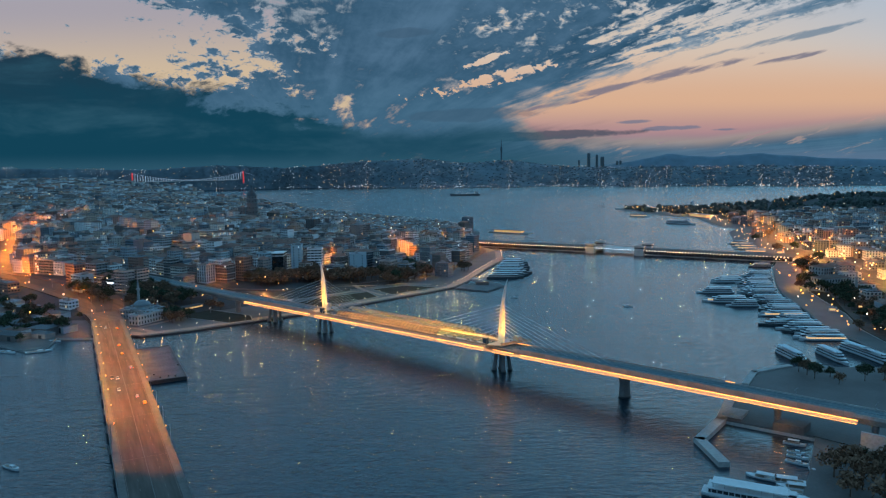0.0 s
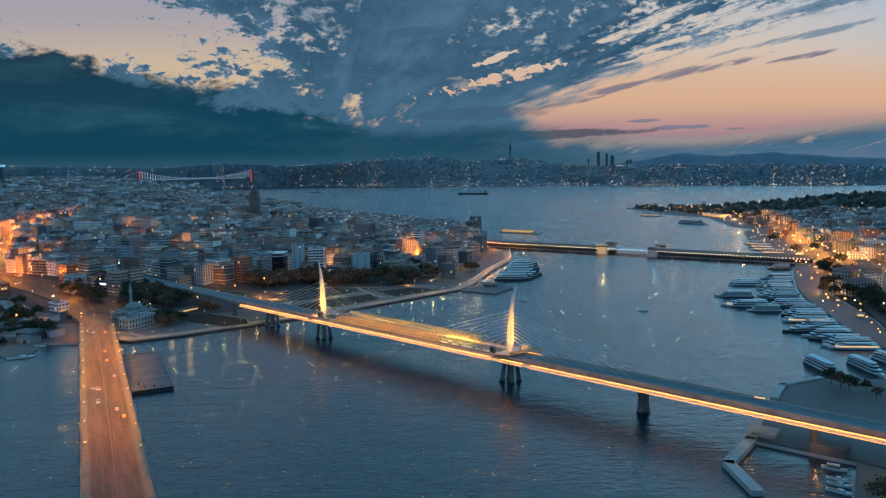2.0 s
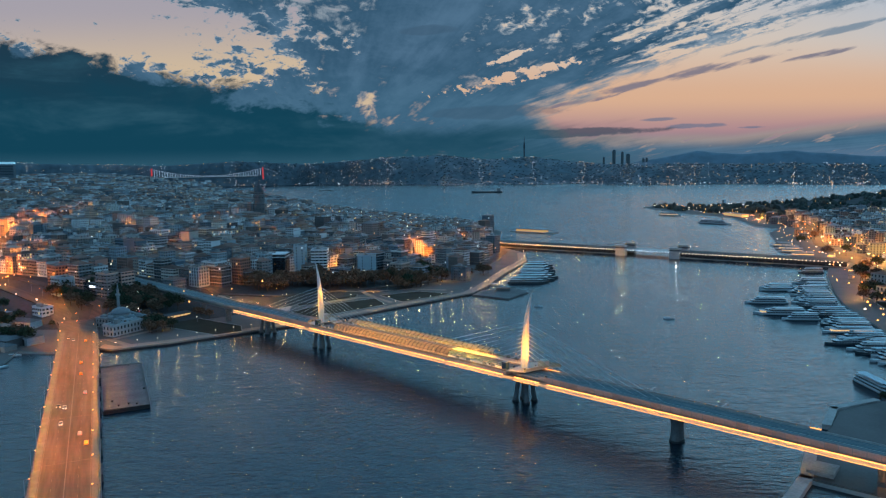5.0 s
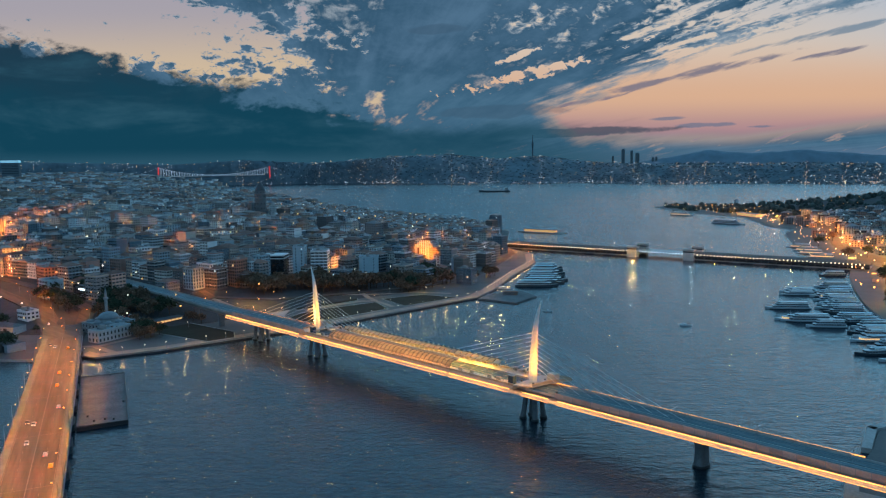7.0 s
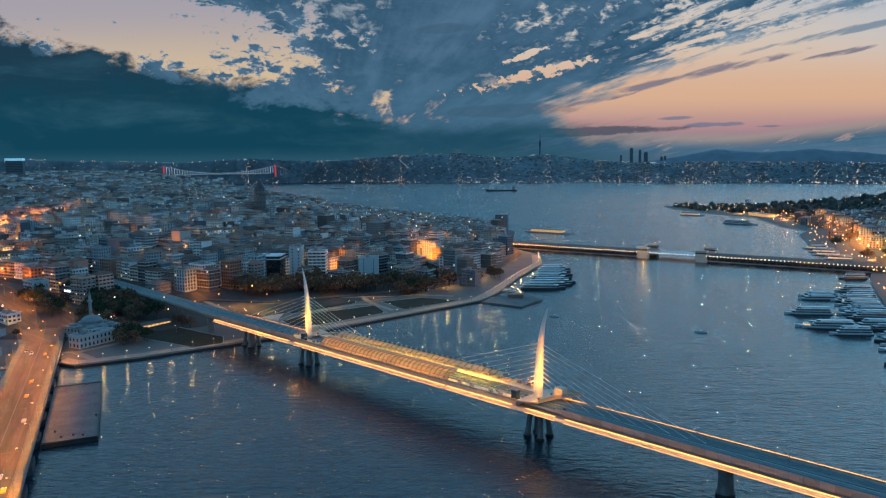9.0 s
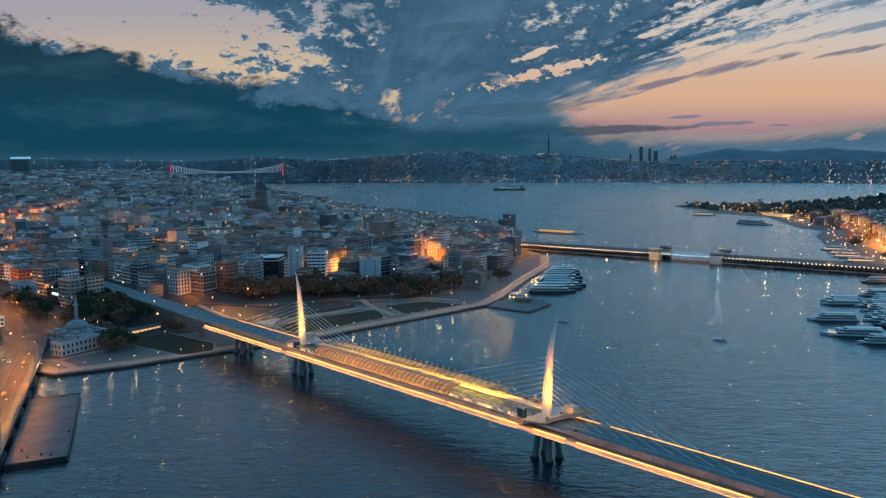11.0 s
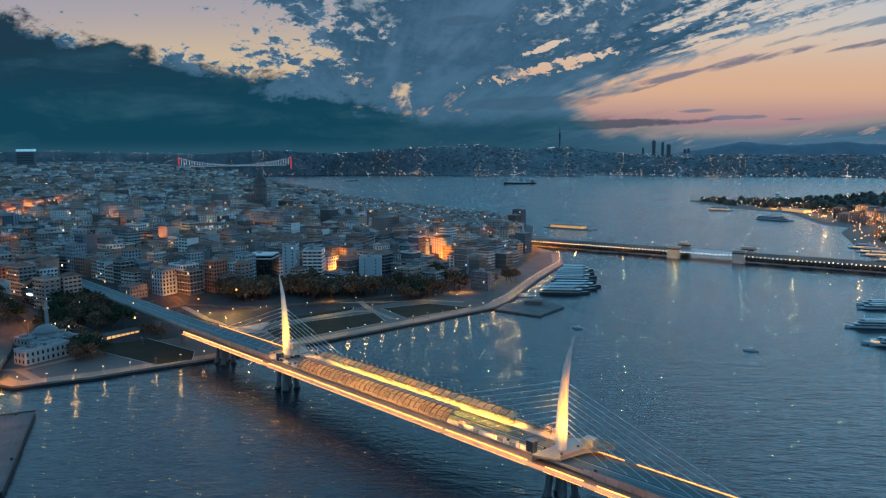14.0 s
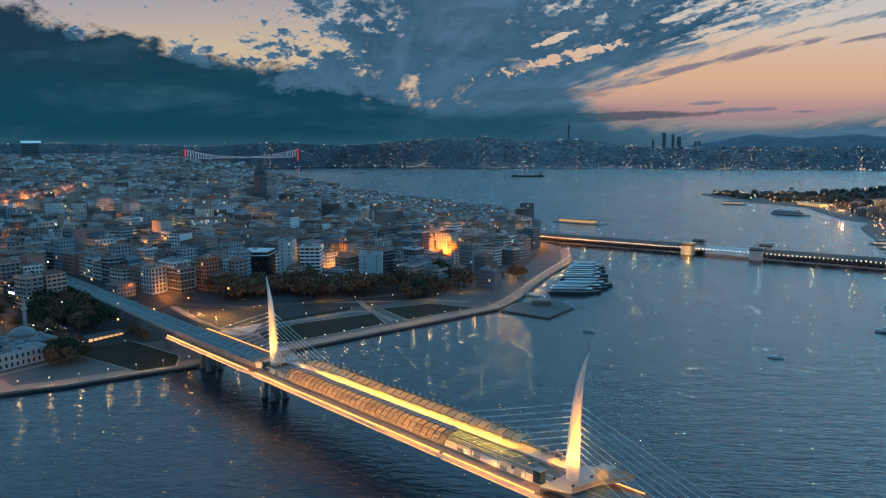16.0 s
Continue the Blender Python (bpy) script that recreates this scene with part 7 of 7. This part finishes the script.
glow_rng = random.Random(41)
for k in range(46):
    x, y = clear_spot(glow_rng.uniform(-900, -330), glow_rng.uniform(30, 620), 30)
    if inside(NORTH, np.array([x]), np.array([y]))[0] and seen(x, y) and math.hypot(x + 673, y - 326) > 75:
        lamp("lane_glow", "POINT", pose(x, y, ground_z(x, y) + 5), glow_rng.uniform(7000, 24000), (1.0, 0.28, 0.03) if k % 4 else (1.0, 0.62, 0.30), 0.4)
spark_w, spark_o = Mesh(), Mesh()
for _ in range(1500):
    x, y = tree_rng.uniform(-1900, -230), tree_rng.uniform(-300, 1100)
    if inside(NORTH, np.array([x]), np.array([y]))[0] and seen(x, y) and shore(NORTH[:26], np.array([x]), np.array([y]), False)[0] > 60:
        s = tree_rng.uniform(0.25, 0.6) * (1.0 if x > -600 else 1.4)
        z = ground_z(x, y) + tree_rng.uniform(7, 17)
        (spark_o if tree_rng.random() < 0.6 else spark_w).tube((x, y, z - s), (x, y, z + s), s, s * 0.6, 6)
thing("street_lights", spark_o, BULB_ORANGE, "scattered orange street lamps among the houses", "lamps", kind="stuff")
thing("white_street_lights", spark_w, BULB_WHITE, "scattered white lamps among the houses", "lamps", kind="stuff")

# ---- south shore: landing of the metro bridge ----
abut = thing("bridge_landing", label="concrete landing under the metro bridge with warm lit walls", category="landing")
m = Mesh()
m.prism([(234, -8), (281, -4), (300, -6), (420, -20), (420, 12), (300, 10), (236, 14)], 1.6, 1.9)
part("forecourt", m, PAVING, abut)
m = Mesh()
m.prism([(302, -14), (330, -16), (420, -24), (420, -22), (330, -13.5), (302, -12.6)], 1.6, 12.0)
part("retaining_wall", m, CONCRETE, abut, "pale retaining wall")
m = Mesh()
m.prism([(262, -7), (276, -6), (276, 5), (262, 5)], 1.6, 5.5)
part("kiosk", m, PAVING, abut, "low pale building")
m = Mesh()
m.box((240, 3, 2.6), (10, 12, 2.0), 0.1)
part("planter", m, CONCRETE, abut)
lamp("landing_light", "POINT", pose(266, -9, 8), 1200, WARM, 0.4)
lamp("landing_light", "POINT", pose(298, -20, 7), 1600, WARM, 0.4)
lamp("landing_light", "POINT", pose(234, -2, 9), 900, WARM, 0.4)
wall_ = Mesh()
for a, b in (((229, 24), (237, -8)), ((237, -8), (240, -42)), ((240, -42), (259, -62))):
    d = Vector((b[0] - a[0], b[1] - a[1]))
    wall_.box(((a[0] + b[0]) / 2, (a[1] + b[1]) / 2, 0.4), (d.length + 3, 5.0, 4.0), math.atan2(d.y, d.x))
thing("breakwater", wall_, CONCRETE, "angular pale concrete breakwater round the marina", "breakwater")
wall_ = Mesh()
for a, b in (((226, 62), (221, 90)), ((221, 90), (233, 118))):
    d = Vector((b[0] - a[0], b[1] - a[1]))
    wall_.box(((a[0] + b[0]) / 2 - 2, (a[1] + b[1]) / 2, 0.4), (d.length + 3, 4.0, 4.0), math.atan2(d.y, d.x))
thing("breakwater", wall_, CONCRETE, "short angular pale concrete jetty wall", "breakwater")
ribbon("road", [(420, -36), (330, -30), (300, -26), (286, -14)], 7, 0.1, PAVING, "pale sloping access road", rise_south)
for x, y, k, s in ((300, -48, 3, 1.2), (306, -38, 1, 1.3), (312, -54, 3, 1.2), (318, -44, 0, 1.3), (310, -64, 1, 1.1), (298, -30, 1, 0.7), (304, -22, 4, 0.8), (322, -66, 3, 1.2), (330, -54, 2, 1.1), (326, -24, 4, 0.9),
                   (240, 108, 2, 0.8), (246, 104, 0, 0.9), (252, 98, 2, 0.8), (258, 108, 4, 0.8), (266, 96, 3, 0.7), (276, 112, 2, 0.9), (284, 124, 0, 0.8), (292, 104, 3, 0.9), (300, 118, 1, 0.8), (282, 140, 4, 0.7), (296, 88, 1, 0.8), (310, 96, 2, 0.9)):
    tree(x, y, 1.6, k, s)

# ---- south shore: town, square and wooded point ----
s_rng = random.Random(17)
south_d = District()
gen = list(plots((-250, 900, 150, 1900), radians(30), (50, 90), (8, 14), s_rng))
gx, gy = np.array([g[0] for g in gen]), np.array([g[1] for g in gen])
okay = inside(SOUTH, gx, gy)
off = shore(SOUTH[:-3], gx, gy, False)
gz = rise_south(gx, gy)
SOUTH_ROADS = [([(300, 190), (250, 262), (214, 345), (150, 500), (105, 640), (40, 740), (-30, 880), (-90, 1050), (-140, 1180), (-300, 1370)], 14), ([(105, 640), (160, 670), (240, 690), (360, 720)], 13),
               ([(28, 785), (89, 703), (140, 635), (193, 520), (238, 424)], 24), ([(-17, 851), (40, 880), (120, 900)], 12)]
SHORE_GLOW = [(60, 700, 1.6), (89, 705, 2.2), (112, 672, 2.2), (140, 635, 2.2), (165, 580, 2.0), (193, 520, 2.2), (215, 470, 1.6), (170, 670, 1.8), (230, 690, 1.8), (95, 760, 1.4), (30, 790, 2.2), (62, 740, 2.0), (60, 860, 1.6),
              (-10, 860, 2.2), (20, 890, 1.6), (-30, 900, 2.0), (-50, 960, 2.0), (-72, 1010, 2.0), (-100, 1080, 2.0), (-130, 1160, 2.0), (-180, 1230, 2.0), (-230, 1290, 2.0), (-290, 1350, 2.2), (-360, 1390, 1.6), (-420, 1420, 1.4),
              (142, 432, 0.7), (130, 520, 1.0), (108, 590, 1.6), (225, 400, 0.8), (300, 560, 1.4), (190, 350, 0.12), (225, 280, 0.10), (140, 1180, 1.2), (250, 900, 1.0), (-560, 1500, 0.8)]
n_near = 0
for i, (x, y, w, d, t) in enumerate(gen):
    keep = 40 if y < 560 else 44
    wood = x < 60 and y > 1330
    square = math.hypot(x - 95, y - 660) < 62 or math.hypot(x - 30, y - 850) < 48
    near_light = min(math.hypot(x - a, y - b) for a, b, _ in SHORE_GLOW) < 17
    near_road = any(shore(line, np.array([x]), np.array([y]), False)[0] < wd / 2 + 9 for line, wd in SOUTH_ROADS)
    if okay[i] and off[i] > keep and not near_light and not near_road and seen(x, y) and not wood and not square and math.hypot(x - 186, y - 400) > 34:
        n = s_rng.choice((3, 3, 4, 4, 5, 6))
        if y < 620 and n_near < 30:
            n_near += 1
            building(x, y, w, d, n, t, gz[i], "tile" if s_rng.random() < 0.5 else "flat", s_rng, 0.04)
        else:
            south_d.add(x, y, w * 1.15, d * 1.1, n, t, gz[i], s_rng, 0.05)
south_d.done("old_town_houses", "low old-town houses with tile and flat roofs")
building(172, 440, 32, 20, 3, 1.05, 2, "tile", s_rng, 0.06, STONE, name="station_building", label="pale stone public building with floodlit front", win=(1.6, 2.4), pitch=3.4, fh=4.2)
building(146, 528, 34, 20, 3, 1.1, 2, "tile", s_rng, 0.05, STONE, name="office_building", label="large grey stone office building with slate roof", win=(1.6, 2.2), pitch=3.2, fh=4.0)
building(40, 985, 70, 24, 5, 1.1, 4, "flat", s_rng, 0.05, WHITE_WALL, name="office_building", label="long white office building with dark windows", win=(2.0, 1.8), pitch=3.0)
building(-20, 1120, 46, 22, 5, 1.2, 6, "flat", s_rng, 0.05, BRICK_WALL, name="office_building", label="red rendered office building on the slope", win=(1.6, 1.8), pitch=3.0)
mosque(214, 408, 30, 0.6, "little lead-domed stone mosque among trees", ((-16, 12),), 30)
mosque(205, 800, 30, 1.5, "great grey-domed stone mosque with slim minarets", ((-17, 12), (17, 12)), 62)
for line, wd in SOUTH_ROADS:
    ribbon("road", line, wd, 0.3, ROAD_WET, "broad waterfront road under orange lamps", rise_south)
for x, y, k in SHORE_GLOW:
    z = max(1.6, float(rise_south(np.array([x]), np.array([y]))[0])) + 7
    lamp("waterfront_glow", "POINT", pose(x, y, z), 40000 * k, (1.0, 0.36, 0.05) if int(x) % 3 else SODIUM, 0.5)
sp_o, sp_w = Mesh(), Mesh()
for _ in range(2200):
    x, y = s_rng.uniform(-650, 420), s_rng.uniform(240, 1600)
    if inside(SOUTH, np.array([x]), np.array([y]))[0]:
        o = shore(SOUTH[:-3], np.array([x]), np.array([y]), False)[0]
        if s_rng.random() < (1.0 if o < 130 else 0.35):
            s = s_rng.uniform(0.35, 0.85)
            z = float(rise_south(np.array([x]), np.array([y]))[0]) + s_rng.uniform(4, 11)
            (sp_o if s_rng.random() < 0.65 else sp_w).tube((x, y, z - s * 0.7), (x, y, z + s * 0.7), s, s * 0.6, 6)
thing("waterfront_lights", sp_o, BULB_ORANGE, "dense orange lamps along the waterfront", "lamps", kind="stuff")
thing("white_waterfront_lights", sp_w, BULB_WHITE, "dense white lamps along the waterfront", "lamps", kind="stuff")
scatter_s = [(s_rng.uniform(110, 260), s_rng.uniform(240, 620)) for _ in range(90)]
for x, y in scatter_s:
    o = shore(SOUTH[:-3], np.array([x]), np.array([y]), False)[0]
    if 18 < o < 70 and inside(SOUTH, np.array([x]), np.array([y]))[0]:
        tree(x, y, 1.6, s_rng.choice((1, 2, 2, 0)), s_rng.uniform(0.8, 1.3))
wood = Mesh()
for _ in range(2600):
    x, y = s_rng.uniform(-660, 500), s_rng.uniform(1330, 2300)
    if inside(SOUTH, np.array([x]), np.array([y]))[0]:
        o = shore(SOUTH[:-3], np.array([x]), np.array([y]), False)[0]
        if o > 60 or (x < -520 and o > 18):
            z = float(rise_south(np.array([x]), np.array([y]))[0])
            r = s_rng.uniform(5, 10)
            for _k in range(2):
                wood.dome((x + s_rng.uniform(-4, 4), y + s_rng.uniform(-4, 4), z), r * s_rng.uniform(0.6, 1), r * s_rng.uniform(0.9, 1.5), 3, 6)
# crown colour lightened and greyed to stand for haze over the headland
thing("woodland", wood, mat("hazed_wood_crowns", (0.042, 0.056, 0.052), 0.95, vary=0.5, scale=0.2, by_island=0.5, bump=0), "dark wooded headland park of dense tree crowns", "woodland", kind="stuff")
lawn([(264, 226), (240, 262), (216, 318), (184, 372), (156, 422), (196, 446), (226, 400), (256, 320), (290, 250)], "dark waterfront lawn under trees")
for k in range(70):
    f = s_rng.random()
    x, y = 268 - 96 * f + s_rng.uniform(-4, 30), 232 + 200 * f + s_rng.uniform(-10, 18)
    if shore(SOUTH[:-3], np.array([x]), np.array([y]), False)[0] > 13:
        tree(x, y, 1.6, s_rng.choice((2, 2, 0, 4, 1)), s_rng.uniform(0.7, 1.2))
# landing halls by the low bridge's north end
hall = thing("landing_hall", label="low warmly lit ferry landing hall on the water", category="pier building")
m = Mesh()
m.box((-492, 790, 0.8), (90, 22, 1.6), 0.1)
part("platform", m, CONCRETE, hall)
m = Mesh()
m.box((-496, 790, 3.6), (60, 14, 4.0), 0.1)
part("hall", m, LED_SOFT, hall, "glowing glazed hall")
m = Mesh()
m.box((-496, 790, 6.0), (70, 18, 0.8), 0.1)
part("hall_roof", m, LEAD, hall)
hall = thing("landing_hall", label="low warmly lit ferry landing hall on the water", category="pier building")
m = Mesh()
m.box((-352, 1362, 5.0), (70, 16, 6.0), -0.6)
part("hall", m, LED_SOFT, hall, "glowing glazed hall")
m = Mesh()
m.box((-352, 1362, 8.3), (76, 20, 0.8), -0.6)
part("hall_roof", m, LEAD, hall)
for k, (x, y) in enumerate(((20, 735), (-5, 770), (-20, 800), (-40, 835))):
    ferry(x - 26, y - 4, 200, 52, 11, 2, "white city ferry at the lit landing", None, False, "ferries at the landing", True)

# sheds, yards and boats west of the road bridge
y_rng = random.Random(33)
for x, y, w, d, h, t in ((-262, -176, 26, 14, 5, 0.4), (-250, -158, 18, 10, 4, 0.4), (-292, -196, 34, 16, 6, 0.35), (-300, -172, 22, 12, 5, 0.4), (-328, -208, 30, 14, 5, 0.3), (-336, -184, 24, 14, 6, 0.35),
                         (-372, -226, 34, 16, 6, 0.3), (-376, -196, 28, 14, 5, 0.35), (-410, -236, 30, 15, 6, 0.3), (-274, -146, 16, 9, 4, 0.4), (-310, -150, 20, 10, 5, 0.4), (-420, -205, 26, 14, 6, 0.3), (-352, -158, 22, 12, 6, 0.3),
                         (-392, -168, 26, 14, 7, 0.3), (-440, -172, 24, 14, 7, 0.3), (-460, -212, 30, 16, 7, 0.3)):
    sh = thing("shed", label="low grey waterside shed with a shallow roof", category="shed", group="yard sheds", at=pose(x, y, ground_z(x, y) - 0.3, 0, 0, math.degrees(t)))
    m = Mesh()
    m.prism(footprint(w, d, 0, 0, 0), -2, h)
    part("wall", m, PLASTER, sh)
    m = Mesh()
    hip(m, footprint(w, d, 0, 0, 0), h, 1.8, 0.5)
    part("roof", m, ROOF_FLAT, sh)
    m = Mesh()
    m.box((w * 0.2, -d / 2 - 0.05, h * 0.4), (3.2, 0.12, h * 0.75))
    part("door", m, DARK, sh)
yard_rng = random.Random(14)
for k in range(54):
    x, y = -262 - (k % 11) * 27 + yard_rng.uniform(-5, 5), -116 - (k // 11) * 19 - (k % 11) * 2.5 + yard_rng.uniform(-3, 3)
    if shore(ROADS[0], np.array([x]), np.array([y]), False)[0] < 20 or shore(NORTH[:26], np.array([x]), np.array([y]), False)[0] < 16:
        continue
    w, d, h = yard_rng.uniform(16, 28), yard_rng.uniform(9, 14), yard_rng.uniform(4, 7.5)
    sh = thing("shed", label="low dark waterside shed with a shallow roof", category="shed", group="yard sheds", at=pose(x, y, ground_z(x, y) - 0.3, 0, 0, yard_rng.uniform(10, 35)))
    m = Mesh()
    m.prism(footprint(w, d, 0, 0, 0), -2, h)
    part("wall", m, PLASTER, sh)
    m = Mesh()
    hip(m, footprint(w, d, 0, 0, 0), h, yard_rng.uniform(1.6, 3.2), 0.6)
    part("roof", m, ROOF_TILE if k % 3 == 0 else ROOF_FLAT, sh)
    m = Mesh()
    m.box((w * 0.2, -d / 2 - 0.05, h * 0.4), (3.2, 0.12, h * 0.75))
    part("door", m, DARK, sh)
scatter(15, -540, -250, -185, -108, (2, 0, 4, 2), (0.8, 1.2), 7)
scatter(16, -246, -214, -64, -46, (2, 0, 1), (0.7, 1.0), 4)
scatter(34, -440, -240, -232, -128, (2, 0, 4, 2), (0.7, 1.1), 6)
for x, y, t, l in ((-206, -176, 70, 18), (-222, -192, 20, 16), (-232, -158, 60, 14), (-246, -200, 20, 18)):
    small_boat(x, y, t, l, l * 0.3, False, "dark work boat moored at the yard")
lamp("yard_light", "POINT", pose(-300, -132, 10), 6000, SODIUM, 0.3)
lamp("yard_light", "POINT", pose(-240, -170, 8), 1200, WHITE, 0.3)
# kiosks, awnings and trees on the south waterfront
for k in range(230):
    x, y = y_rng.uniform(-120, 300), y_rng.uniform(200, 1000)
    o = shore(SOUTH[:-3], np.array([x]), np.array([y]), False)[0]
    if 14 < o < 60 and inside(SOUTH, np.array([x]), np.array([y]))[0]:
        if k % 3 == 0:
            ki = thing("kiosk", label="small waterfront kiosk with a pale flat roof", category="kiosk", group="kiosks", at=pose(x, y, 1.6, 0, 0, y_rng.uniform(0, 90)))
            m = Mesh()
            m.box((0, 0, 1.6), (6, 4, 3.2))
            part("wall", m, PLASTER, ki)
            m = Mesh()
            m.box((0, 0, 3.35), (7.4, 5.4, 0.3))
            part("roof", m, ROOF_FLAT, ki)
            m = Mesh()
            m.box((0, -2.03, 1.7), (4.4, 0.08, 1.4))
            part("counter_window", m, WINDOW_LIT, ki)
        else:
            tree(x, y, 1.6, y_rng.choice((2, 0, 2, 1, 3)), y_rng.uniform(0.9, 1.5))

# the crowded trees along the south waterfront, joined
grove = Mesh()
for kind, m in WATERFRONT_TREES:
    for data, slot_ in ((TREES[kind][0], 0), (TREES[kind][1], 1 if kind in (1, 3) else 2 if kind in (2, 4) else 3)):
        n = len(grove.v)
        grove.v.extend(tuple(m @ q.co) for q in data.vertices)
        grove.f.extend(tuple(n + i for i in poly.vertices) for poly in data.polygons)
        grove.m.extend([slot_] * len(data.polygons))
thing("waterfront_trees", grove, [BARK, LEAF_BROWN, LEAF_GREEN, LEAF], "dark leafy trees crowded along the south waterfront", "trees", kind="stuff")
